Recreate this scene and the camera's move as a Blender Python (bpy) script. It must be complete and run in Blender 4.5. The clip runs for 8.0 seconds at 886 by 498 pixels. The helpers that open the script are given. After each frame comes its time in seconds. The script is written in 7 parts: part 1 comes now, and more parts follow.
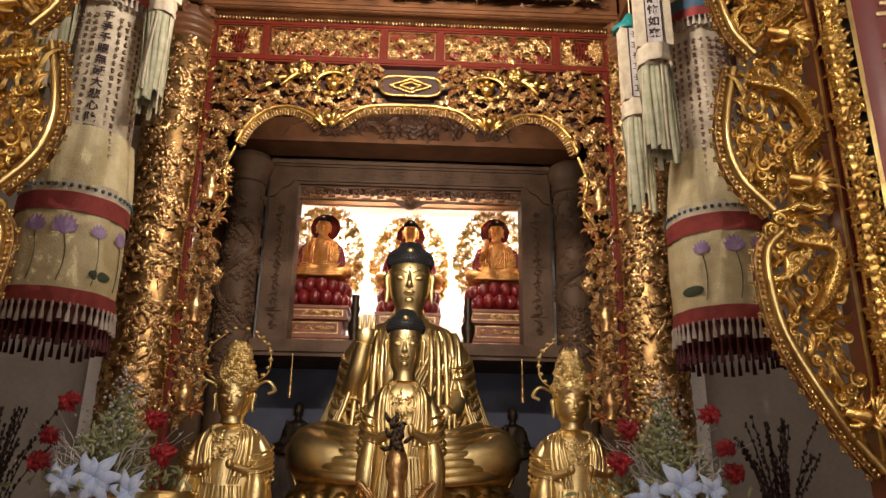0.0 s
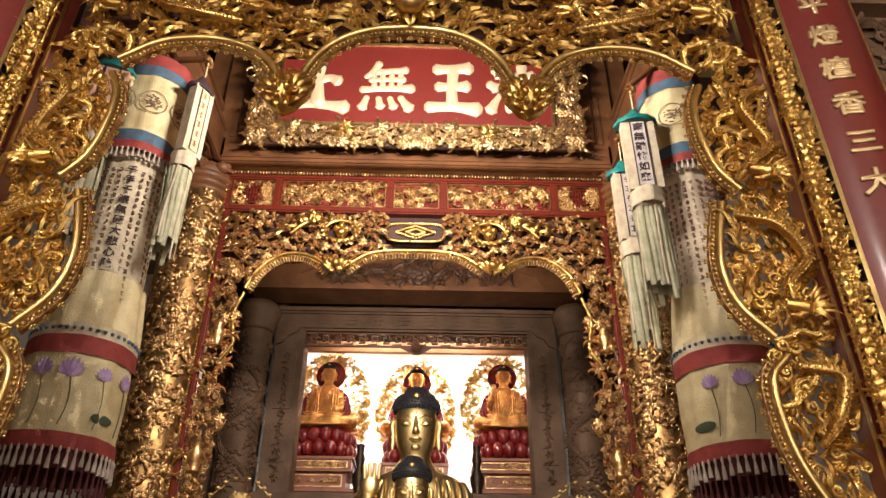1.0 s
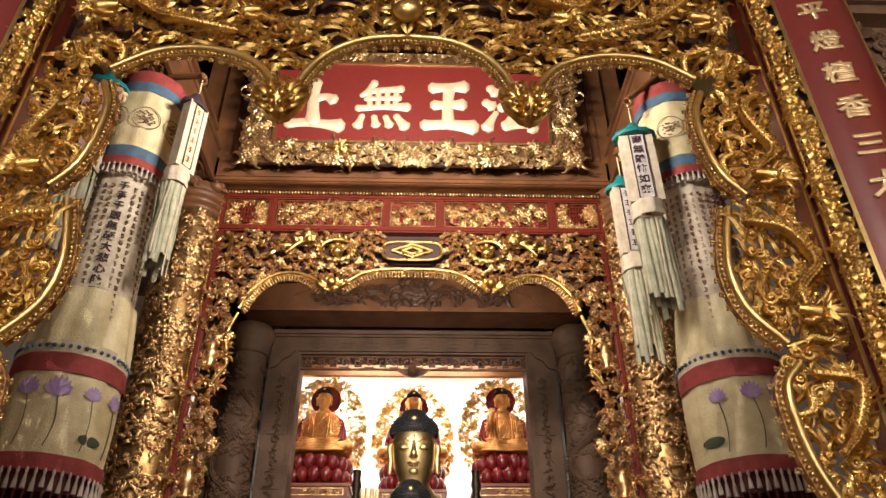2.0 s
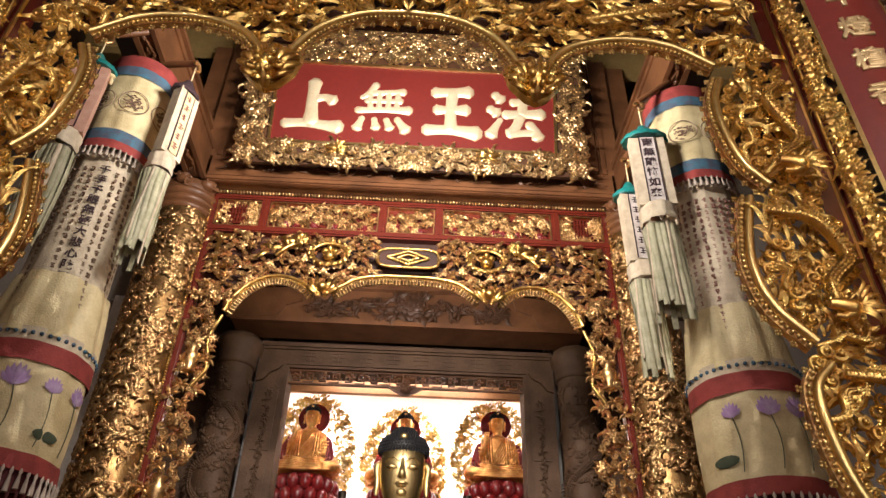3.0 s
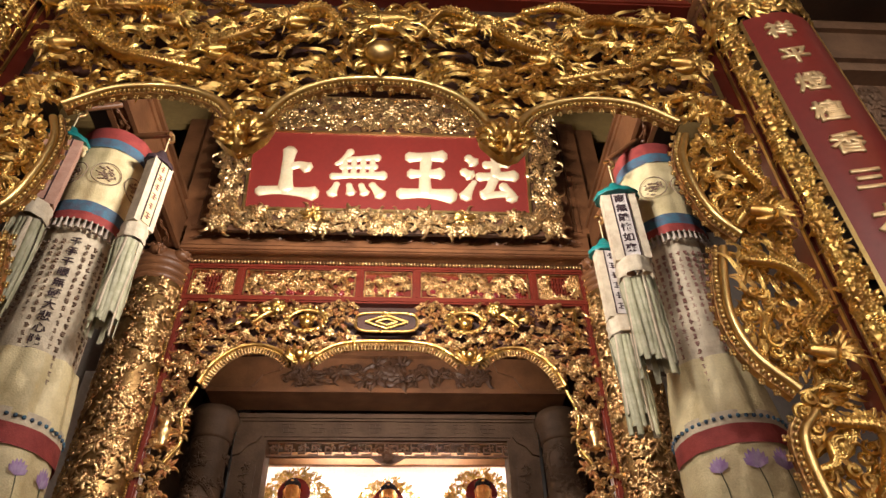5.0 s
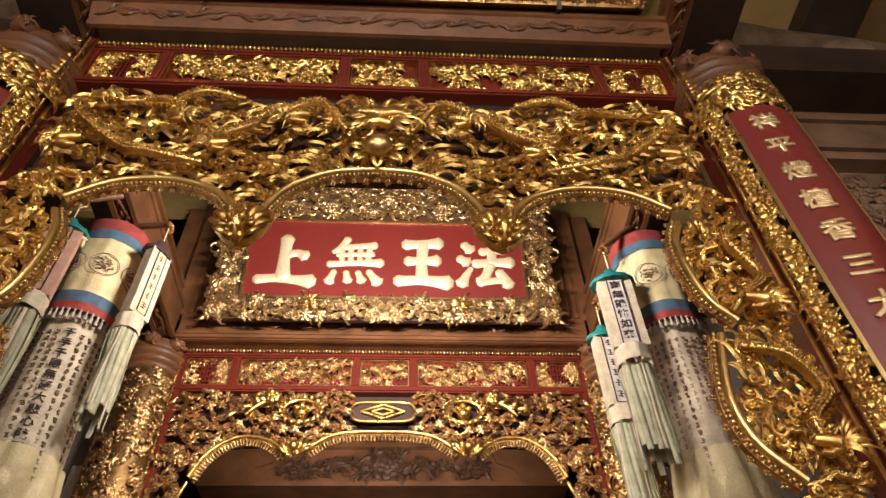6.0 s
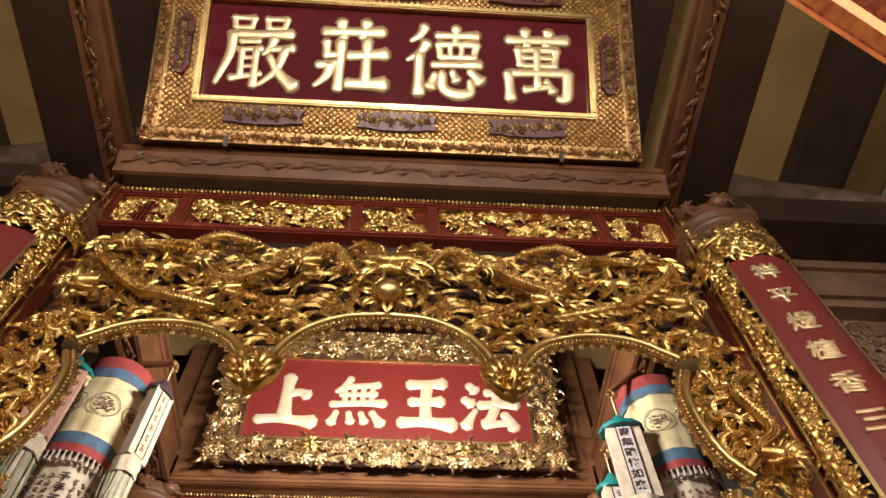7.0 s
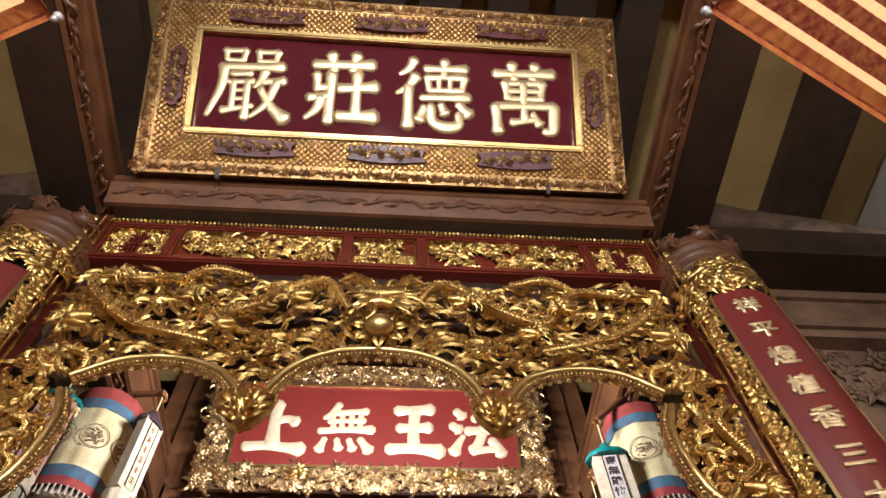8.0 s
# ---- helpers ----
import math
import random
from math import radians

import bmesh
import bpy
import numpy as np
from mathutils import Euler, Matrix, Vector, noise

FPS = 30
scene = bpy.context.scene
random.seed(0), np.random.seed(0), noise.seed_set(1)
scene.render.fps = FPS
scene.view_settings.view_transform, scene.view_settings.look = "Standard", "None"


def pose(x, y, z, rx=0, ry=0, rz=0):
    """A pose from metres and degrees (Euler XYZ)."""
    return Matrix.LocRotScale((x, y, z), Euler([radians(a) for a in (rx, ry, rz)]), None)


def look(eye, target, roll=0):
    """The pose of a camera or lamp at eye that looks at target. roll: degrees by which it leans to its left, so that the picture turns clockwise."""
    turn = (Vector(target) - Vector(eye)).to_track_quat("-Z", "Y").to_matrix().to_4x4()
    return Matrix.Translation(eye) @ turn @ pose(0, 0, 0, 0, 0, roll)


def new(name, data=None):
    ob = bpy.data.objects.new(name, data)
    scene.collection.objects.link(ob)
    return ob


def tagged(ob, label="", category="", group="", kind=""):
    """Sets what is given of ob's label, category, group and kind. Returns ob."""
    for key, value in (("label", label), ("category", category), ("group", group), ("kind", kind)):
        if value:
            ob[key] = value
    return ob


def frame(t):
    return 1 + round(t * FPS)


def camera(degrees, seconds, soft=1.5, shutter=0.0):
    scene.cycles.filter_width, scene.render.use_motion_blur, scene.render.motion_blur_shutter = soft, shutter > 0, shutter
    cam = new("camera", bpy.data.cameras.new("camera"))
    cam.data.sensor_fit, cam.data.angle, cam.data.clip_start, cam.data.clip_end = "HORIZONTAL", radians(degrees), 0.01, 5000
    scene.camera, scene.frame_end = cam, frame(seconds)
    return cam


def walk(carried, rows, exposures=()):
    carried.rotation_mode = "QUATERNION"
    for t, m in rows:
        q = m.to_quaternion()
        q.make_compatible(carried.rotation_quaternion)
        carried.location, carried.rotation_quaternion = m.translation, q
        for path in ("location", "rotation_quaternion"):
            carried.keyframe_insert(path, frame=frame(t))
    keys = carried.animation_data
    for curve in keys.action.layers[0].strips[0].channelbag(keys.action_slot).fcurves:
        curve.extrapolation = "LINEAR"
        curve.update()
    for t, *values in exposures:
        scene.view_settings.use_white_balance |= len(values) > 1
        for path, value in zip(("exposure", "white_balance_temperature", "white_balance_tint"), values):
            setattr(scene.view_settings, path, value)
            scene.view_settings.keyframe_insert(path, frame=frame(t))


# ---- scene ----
cam = camera(64.5, 8.0)
PATH = [
    (0, (0.098, 0.395, 1.958), (0.168, 2.295, 2.577), 1.0),
    (0.5, (0.109, 0.4, 1.904), (0.171, 2.249, 2.665), 0.7),
    (1, (0.109, 0.379, 1.871), (0.15, 2.104, 2.882), 0.4),
    (2.5, (0.079, 0.635, 1.831), (0.142, 2.302, 2.934), -0.6),
    (3, (0.125, 0.802, 1.819), (0.176, 2.432, 2.977), 1.7),
    (3.5, (0.113, 0.851, 1.814), (0.191, 2.459, 3.0), 0.1),
    (4, (0.123, 0.859, 1.816), (0.203, 2.452, 3.022), -0.8),
    (4.5, (0.129, 0.84, 1.812), (0.227, 2.401, 3.058), -1.0),
    (6, (0.132, 0.814, 1.819), (0.243, 2.158, 3.296), -2.4),
    (6.5, (0.129, 0.786, 1.822), (0.228, 1.99, 3.416), -2.4),
    (7, (0.088, 0.743, 1.826), (0.187, 1.787, 3.528), -2.3),
    (7.5, (0.058, 0.68, 1.822), (0.179, 1.66, 3.561), -3.5),
    (8, (0.053, 0.627, 1.821), (0.194, 1.632, 3.545), -4.5),
]
walk(cam, [(t, look(eye, target, roll)) for t, eye, target, roll in PATH],
     exposures=[(0.0, -0.30, 6700, 13), (0.5, 0.02, 6700, 13), (1.0, 0.0, 6650, 13), (3.0, -0.04, 6300, 13), (4.5, -0.04, 6350, 13), (6.5, 0.03, 6450, 13), (7.2, 0.10, 6000, 11), (8.0, 0.14, 5550, 10)])

# ---- light ----
world = bpy.data.worlds.new("hall_air")
scene.world = world
world.use_nodes = True
world.node_tree.nodes["Background"].inputs[0].default_value = (1.0, 0.8, 0.55, 1)
world.node_tree.nodes["Background"].inputs[1].default_value = 0.012


def area_lamp(name, eye, target, w, h, watts, colour):
    data = bpy.data.lights.new(name, "AREA")
    data.shape, data.size, data.size_y, data.energy, data.color = "RECTANGLE", w, h, watts, colour
    ob = new(name, data)
    ob.matrix_world = look(eye, target)
    return ob


def bulb(name, place, watts, colour, radius=0.12):
    data = bpy.data.lights.new(name, "POINT")
    data.energy, data.color, data.shadow_soft_size = watts, colour, radius
    ob = new(name, data)
    ob.location = place
    return ob


WARM = (1.0, 0.895, 0.775)
# key bulb, placed where the great board mirrors it
bulb("hall_key_fill", (-0.06, -1.59, 5.05), 335, WARM, 0.022)
# two unseen side bulbs, added to even out the light on the gilding
bulb("hall_key_fill", (-2.4, -1.8, 4.6), 150, WARM)
bulb("hall_key_fill", (2.6, -1.8, 4.6), 150, WARM)
# added broad fill from behind to lift the darks; the wall there has no opening
area_lamp("hall_fill", (0, -5.8, 2.2), (0, 3, 2.8), 5.0, 3.2, 195, (1.0, 0.93, 0.85))
area_lamp("altar_lamp", (0.0, 3.05, 5.0), (0.0, 5.2, 5.4), 1.1, 0.12, 128, WARM)
area_lamp("rear_lamp", (0.0, 5.95, 4.98), (0.0, 6.80, 5.45), 2.2, 0.10, 21, WARM)
area_lamp("niche_lamp", (0.0, 8.72, 5.08), (0.0, 9.15, 4.3), 2.4, 0.12, 120, (1.0, 0.96, 0.90))
area_lamp("niche_front_lamp", (0.0, 7.55, 5.10), (0.0, 8.3, 4.0), 1.6, 0.10, 15, (1.0, 0.92, 0.80))


# ---- materials ----
def mat(name, colour, rough=0.5, metal=0.0, other=None, scale=6.0, amount=0.5, bump=0.15, fine=60.0, island=0.0, random_tint=0.0, coat=0.0, spread=1.0):
    """A surface of two mottled colours, with fine relief."""
    m = bpy.data.materials.new(name)
    m.use_nodes = True
    n, l = m.node_tree.nodes, m.node_tree.links
    b = n["Principled BSDF"]
    b.inputs["Metallic"].default_value = metal
    b.inputs["Coat Weight"].default_value = coat
    b.inputs["Coat Roughness"].default_value = 0.15
    tc = n.new("ShaderNodeTexCoord")
    big, small = n.new("ShaderNodeTexNoise"), n.new("ShaderNodeTexNoise")
    big.inputs["Scale"].default_value, small.inputs["Scale"].default_value = scale, fine
    big.inputs["Detail"].default_value, small.inputs["Detail"].default_value = 6, 4
    l.new(tc.outputs["Object"], big.inputs["Vector"])
    l.new(tc.outputs["Object"], small.inputs["Vector"])
    ramp = n.new("ShaderNodeMapRange")
    ramp.inputs[1].default_value, ramp.inputs[2].default_value = 0.38, 0.66
    ramp.inputs[3].default_value, ramp.inputs[4].default_value = 0.0, amount
    l.new(big.outputs["Fac"], ramp.inputs[0])
    mix = n.new("ShaderNodeMix")
    mix.data_type = "RGBA"
    other = other or tuple(c * 0.5 for c in colour)
    mix.inputs[6].default_value, mix.inputs[7].default_value = (*colour, 1), (*other, 1)
    l.new(ramp.outputs[0], mix.inputs[0])
    out = mix.outputs[2]
    hsv = n.new("ShaderNodeHueSaturation")
    l.new(out, hsv.inputs["Color"])
    grain = n.new("ShaderNodeMapRange")
    grain.inputs[3].default_value, grain.inputs[4].default_value = 0.82, 1.18
    l.new(small.outputs["Fac"], grain.inputs[0])
    value = grain.outputs[0]
    if island or random_tint:
        src = n.new("ShaderNodeNewGeometry").outputs["Random Per Island"] if island else n.new("ShaderNodeObjectInfo").outputs["Random"]
        k = n.new("ShaderNodeMapRange")
        k.inputs[3].default_value, k.inputs[4].default_value = 1 - (island or random_tint), 1 + (island or random_tint)
        l.new(src, k.inputs[0])
        mul = n.new("ShaderNodeMath")
        mul.operation = "MULTIPLY"
        l.new(value, mul.inputs[0])
        l.new(k.outputs[0], mul.inputs[1])
        value = mul.outputs[0]
    l.new(value, hsv.inputs["Value"])
    l.new(hsv.outputs[0], b.inputs["Base Color"])
    rr = n.new("ShaderNodeMapRange")
    rr.inputs[3].default_value, rr.inputs[4].default_value = max(rough - 0.12 * spread, 0.04), min(rough + 0.15 * spread, 1)
    l.new(big.outputs["Fac"], rr.inputs[0])
    l.new(rr.outputs[0], b.inputs["Roughness"])
    bp = n.new("ShaderNodeBump")
    bp.inputs["Strength"].default_value, bp.inputs["Distance"].default_value = bump, 0.01
    l.new(small.outputs["Fac"], bp.inputs["Height"])
    l.new(bp.outputs[0], b.inputs["Normal"])
    return m


GOLD = mat("gilding", (0.83, 0.57, 0.18), 0.29, 1.0, (0.36, 0.17, 0.05), 14, 0.75, 0.25, 90, island=0.18)
GOLD_OLD = mat("worn_gilding", (0.76, 0.51, 0.23), 0.33, 0.95, (0.25, 0.095, 0.036), 18, 0.85, 0.3, 70, island=0.25)
GOLD_SMOOTH = mat("polished_gilding", (0.79, 0.58, 0.24), 0.32, 1.0, (0.46, 0.29, 0.10), 9, 0.7, 0.12, 40)
STATUE_GOLD = mat("statue_gold", (0.86, 0.67, 0.33), 0.37, 1.0, (0.62, 0.43, 0.17), 7, 0.6, 0.1, 40)
ROBE_GOLD = mat("orange_gold_lacquer", (0.82, 0.46, 0.15), 0.35, 0.85, (0.62, 0.22, 0.06), 12, 0.9, 0.15, 50)
GOLD_SOFT = mat("soft_pale_gilding", (0.76, 0.57, 0.30), 0.36, 1.0, (0.34, 0.19, 0.08), 12, 0.8, 0.2, 60, island=0.15)
GOLD_DARK = mat("dull_dark_gilding", (0.42, 0.26, 0.10), 0.38, 0.95, (0.20, 0.10, 0.04), 14, 0.8, 0.25, 60)
GOLD_LEAF = mat("board_gold_leaf", (0.77, 0.60, 0.34), 0.36, 0.75, (0.70, 0.52, 0.26), 9, 0.5, 0.1, 60)
GOLD_PALE = mat("pale_gold_leaf", (0.90, 0.78, 0.54), 0.42, 0.5, (0.80, 0.64, 0.38), 9, 0.5, 0.1, 60)
BACKING = mat("dark_lacquer_backing", (0.065, 0.020, 0.010), 0.55, 0, (0.03, 0.012, 0.007), 5, 0.8)
RED = mat("red_lacquer", (0.17, 0.025, 0.013), 0.32, 0, (0.10, 0.014, 0.008), 3, 0.6, 0.06, 30, coat=0.3)
RED_PLAQUE = mat("plaque_red", (0.18, 0.022, 0.017), 0.38, 0, (0.14, 0.016, 0.012), 2, 0.6, 0.04, 30, coat=0.2)
MAROON = mat("maroon_lacquer", (0.10, 0.012, 0.018), 0.03, 0, (0.075, 0.009, 0.013), 2, 0.5, 0.0, 20, spread=0.2)
WINE = mat("wine_red_lacquer", (0.11, 0.016, 0.018), 0.42, 0, (0.06, 0.010, 0.012), 6, 0.7, 0.08, 30)
WOOD = mat("brown_wood", (0.20, 0.085, 0.035), 0.42, 0, (0.10, 0.040, 0.016), 4, 0.8, 0.2, 45)
BROWN_CARVED = mat("dark_brown_carving", (0.095, 0.042, 0.019), 0.42, 0, (0.05, 0.022, 0.011), 8, 0.8, 0.2, 45)
LOG = mat("rough_log", (0.19, 0.125, 0.075), 0.75, 0, (0.075, 0.045, 0.027), 7, 0.9, 0.9, 22)
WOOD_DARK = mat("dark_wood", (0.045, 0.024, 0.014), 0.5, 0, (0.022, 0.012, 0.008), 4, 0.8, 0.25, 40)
STONE = mat("grey_stone", (0.21, 0.118, 0.064), 0.72, 0, (0.11, 0.060, 0.033), 5, 0.8, 0.35, 50)
NICHE_STONE = mat("dark_brown_stone", (0.155, 0.085, 0.045), 0.65, 0, (0.085, 0.045, 0.024), 5, 0.8, 0.35, 50)
# brown wood made lighter and more orange, to hold the glow of the niche
NICHE_LIT_WOOD = mat("niche_lit_wood", (0.46, 0.22, 0.09), 0.5, 0, (0.36, 0.15, 0.06), 6, 0.7, 0.15, 40)
PLASTER = mat("plaster", (0.50, 0.46, 0.41), 0.85, 0, (0.40, 0.36, 0.31), 2, 0.6, 0.1, 40)
WHITE = mat("white_wall", (0.85, 0.82, 0.78), 0.8, 0, (0.80, 0.76, 0.70), 2, 0.5, 0.05)
TILE = mat("floor_tile", (0.22, 0.13, 0.09), 0.4, 0, (0.16, 0.09, 0.06), 3, 0.6, 0.1, 30, random_tint=0.12)


# ---- mesh making ----
class Shape:
    """Gathers pieces of one mesh."""

    def __init__(self):
        self.v, self.f, self.slots, self.slot = [], [], [], 0

    def add(self, verts, faces):
        k = len(self.v)
        self.v += [tuple(p) for p in verts]
        self.f += [tuple(i + k for i in q) for q in faces]
        self.slots += [self.slot] * len(faces)
        return self

    def use(self, slot):
        """Later pieces take the material of that slot."""
        self.slot = slot
        return self

    def moved(self, other, m):
        """Adds another shape at a pose."""
        k = len(self.v)
        self.v += [tuple(m @ Vector(p)) for p in other.v]
        self.f += [tuple(i + k for i in q) for q in other.f]
        self.slots += other.slots
        return self

    def box(self, x0, x1, y0, y1, z0, z1, m=None):
        p = [Vector(c) for c in ((x0, y0, z0), (x1, y0, z0), (x1, y1, z0), (x0, y1, z0), (x0, y0, z1), (x1, y0, z1), (x1, y1, z1), (x0, y1, z1))]
        if m:
            p = [m @ c for c in p]
        return self.add(p, [(3, 2, 1, 0), (4, 5, 6, 7), (0, 1, 5, 4), (1, 2, 6, 5), (2, 3, 7, 6), (3, 0, 4, 7)])

    def lathe(self, profile, c=(0, 0, 0), n=24, sx=1.0, sy=1.0, wave=0.0, waves=8, a0=0.0, a1=math.tau):
        """Turns rows of radius and height round the upright line through c."""
        full = a1 - a0 > 6.28
        m = n if full else n + 1
        vs = []
        for r, z in profile:
            for i in range(m):
                a = a0 + (a1 - a0) * i / n
                q = r * (1 + wave * math.cos(waves * a))
                vs.append((c[0] + q * sx * math.cos(a), c[1] + q * sy * math.sin(a), c[2] + z))
        fs = []
        for j in range(len(profile) - 1):
            for i in range(n):
                k = (i + 1) % m
                fs.append((j * m + i, j * m + k, (j + 1) * m + k, (j + 1) * m + i))
        if full:
            if profile[0][0] > 1e-4:
                fs.append(tuple(range(m))[::-1])
            if profile[-1][0] > 1e-4:
                fs.append(tuple(range((len(profile) - 1) * m, len(profile) * m)))
        return self.add(vs, fs)

    def tube(self, path, radii, n=6, flat=1.0, up=(0, -1, 0)):
        """A rod along path; flat: its height over its breadth, with up the way of its height."""
        path = [Vector(p) for p in path]
        if isinstance(radii, (int, float)):
            radii = [radii] * len(path)
        up = Vector(up)
        vs, fs = [], []
        for i, p in enumerate(path):
            d = (path[min(i + 1, len(path) - 1)] - path[max(i - 1, 0)])
            d = d.normalized() if d.length > 1e-9 else Vector((0, 0, 1))
            s = d.cross(up)
            s = s.normalized() if s.length > 1e-4 else d.orthogonal().normalized()
            h = s.cross(d)
            for k in range(n):
                a = math.tau * k / n
                vs.append(p + radii[i] * (math.cos(a) * s + flat * math.sin(a) * h))
        for i in range(len(path) - 1):
            for k in range(n):
                j = (k + 1) % n
                fs.append((i * n + k, i * n + j, (i + 1) * n + j, (i + 1) * n + k))
        fs += [tuple(range(n))[::-1], tuple(range((len(path) - 1) * n, len(path) * n))]
        return self.add(vs, fs)

    def ball(self, c, r, n=8, m=5, sx=1, sy=1, sz=1):
        vs = [(c[0], c[1], c[2] - r * sz)]
        for j in range(1, m):
            b = math.pi * j / m - math.pi / 2
            vs += [(c[0] + sx * r * math.cos(b) * math.cos(math.tau * i / n), c[1] + sy * r * math.cos(b) * math.sin(math.tau * i / n), c[2] + sz * r * math.sin(b)) for i in range(n)]
        vs.append((c[0], c[1], c[2] + r * sz))
        fs = [(0, 1 + (i + 1) % n, 1 + i) for i in range(n)]
        for j in range(m - 2):
            fs += [(1 + j * n + i, 1 + j * n + (i + 1) % n, 1 + (j + 1) * n + (i + 1) % n, 1 + (j + 1) * n + i) for i in range(n)]
        k = len(vs) - 1
        fs += [(k, k - n + i, k - n + (i + 1) % n) for i in range(n)]
        return self.add(vs, fs)

    def slab(self, outline, y0, y1):
        """A plate with an outline of x, z corners, from y0 to y1."""
        n = len(outline)
        vs = [(x, y0, z) for x, z in outline] + [(x, y1, z) for x, z in outline]
        return self.add(vs, [tuple(range(n)), tuple(range(2 * n - 1, n - 1, -1))] + [(i, i + n, (i + 1) % n + n, (i + 1) % n) for i in range(n)])

    def mesh(self, name, material, smooth=True, m=None, sharp=75):
        me = bpy.data.meshes.new(name)
        me.from_pydata([tuple(m @ Vector(p)) for p in self.v] if m else self.v, [], self.f)
        if smooth:
            me.shade_smooth()
            me.set_sharp_from_angle(angle=radians(sharp))
        bm = bmesh.new()
        bm.from_mesh(me)
        bmesh.ops.recalc_face_normals(bm, faces=bm.faces)
        bm.to_mesh(me)
        bm.free()
        for one in material if isinstance(material, tuple) else (material,):
            me.materials.append(one)
        if any(self.slots):
            me.polygons.foreach_set("material_index", self.slots)
        return me


def part(name, shape, material, parent=None, label="", smooth=True, m=None):
    """Links a shape, or a mesh, as one object under a thing or a part."""
    ob = new(name, shape if isinstance(shape, bpy.types.Mesh) else shape.mesh(name, material, smooth))
    if parent:
        ob.parent = parent
    if m:
        ob.matrix_basis = m
    return tagged(ob, label)


def thing(name, label, category, m=None, group="", kind=""):
    ob = new(name)
    ob.empty_display_size = 0.1
    if m:
        ob.matrix_basis = m
    return tagged(ob, label, category, group, kind)


def setting(name, shape, material, label, category="", smooth=False):
    return tagged(part(name, shape, material, None, label, smooth), label, category or name.split("_")[0], "", "structure")


def glide(points, n=8):
    """A smooth line through points."""
    p = [Vector(q) for q in points]
    p = [2 * p[0] - p[1]] + p + [2 * p[-1] - p[-2]]
    out = []
    for i in range(1, len(p) - 2):
        for k in range(n):
            t = k / n
            out.append(0.5 * (2 * p[i] + (p[i + 1] - p[i - 1]) * t + (2 * p[i - 1] - 5 * p[i] + 4 * p[i + 1] - p[i + 2]) * t * t + (3 * p[i] - p[i - 1] - 3 * p[i + 1] + p[i + 2]) * t ** 3))
    return out + [p[-2]]


def line_at(path, step):
    """Points at even steps along a line, with the way of the line there."""
    out, left = [], 0.0
    for a, b in zip(path, path[1:]):
        d = (b - a).length
        while left < d:
            out.append((a + (b - a) * (left / d), (b - a).normalized()))
            left += step
        left -= d
    return out


def glyph(name, char, size, material, parent, m, depth=0.012, bevel=0.006, fat=0.0, bend=None, squash=1.0):
    """A raised written character, upright and facing the hall."""
    data = bpy.data.curves.new("writing", "FONT")
    data.body, data.size, data.extrude, data.bevel_depth, data.offset = char, size, depth, bevel, fat
    data.resolution_u, data.bevel_resolution = 2, 1
    data.align_x, data.align_y = "CENTER", "CENTER"
    ob = bpy.data.objects.new("writing", data)
    scene.collection.objects.link(ob)
    me = bpy.data.meshes.new_from_object(ob.evaluated_get(bpy.context.evaluated_depsgraph_get()))
    bpy.data.objects.remove(ob)
    bpy.data.curves.remove(data)
    me.transform(Matrix.Diagonal((squash, 1, 1, 1)))
    me.transform(m @ pose(0, 0, 0, 90))
    if bend:
        for v in me.vertices:
            v.co = bend(v.co)
    me.materials.clear()
    me.materials.append(material)
    return part(name, me, None, parent)


def brush(char, strokes, size, material, parent, m, bold=1.0):
    """A raised brush-written character: strokes of x, z, width on a field from -1 to 1."""
    sh = Shape()
    for s in strokes:
        pts = [(s[k], s[k + 1], s[k + 2] * bold) for k in range(0, len(s), 3)]
        line = glide([(x, 0, z) for x, z, w in pts], 6)
        wide = [v.x for v in glide([(w, 0, 0) for x, z, w in pts], 6)]
        first, last = (line[0] - line[1]).normalized(), (line[-1] - line[-2]).normalized()
        line = [line[0] + first * wide[0] * 0.7] + line + [line[-1] + last * wide[-1] * 0.7]
        sh.tube([v * size for v in line], [q * size for q in [wide[0] * 0.55] + [q * (1 + 0.28 * abs(2 * i / (len(wide) - 1) - 1) ** 3 - 0.10) for i, q in enumerate(wide)] + [wide[-1] * 0.5]], 12, 0.30)
    return part("character", sh.mesh("brush_character", material, m=m), None, parent)


STROKE_SHANG = [[-0.02, 0.95, 0.13, -0.06, 0.2, 0.13, -0.04, -0.72, 0.15], [0.1, 0.28, 0.09, 0.4, 0.33, 0.10, 0.66, 0.22, 0.13], [-0.95, -0.80, 0.10, -0.3, -0.74, 0.11, 0.4, -0.80, 0.12, 0.95, -0.86, 0.15]]
STROKE_WANG = [[-0.62, 0.78, 0.12, 0.0, 0.82, 0.12, 0.6, 0.86, 0.14], [-0.55, 0.06, 0.11, 0.0, 0.08, 0.11, 0.52, 0.1, 0.13], [-0.9, -0.78, 0.12, 0.0, -0.74, 0.13, 0.9, -0.84, 0.16], [0.02, 0.8, 0.12, -0.04, 0.0, 0.13, -0.02, -0.74, 0.13]]
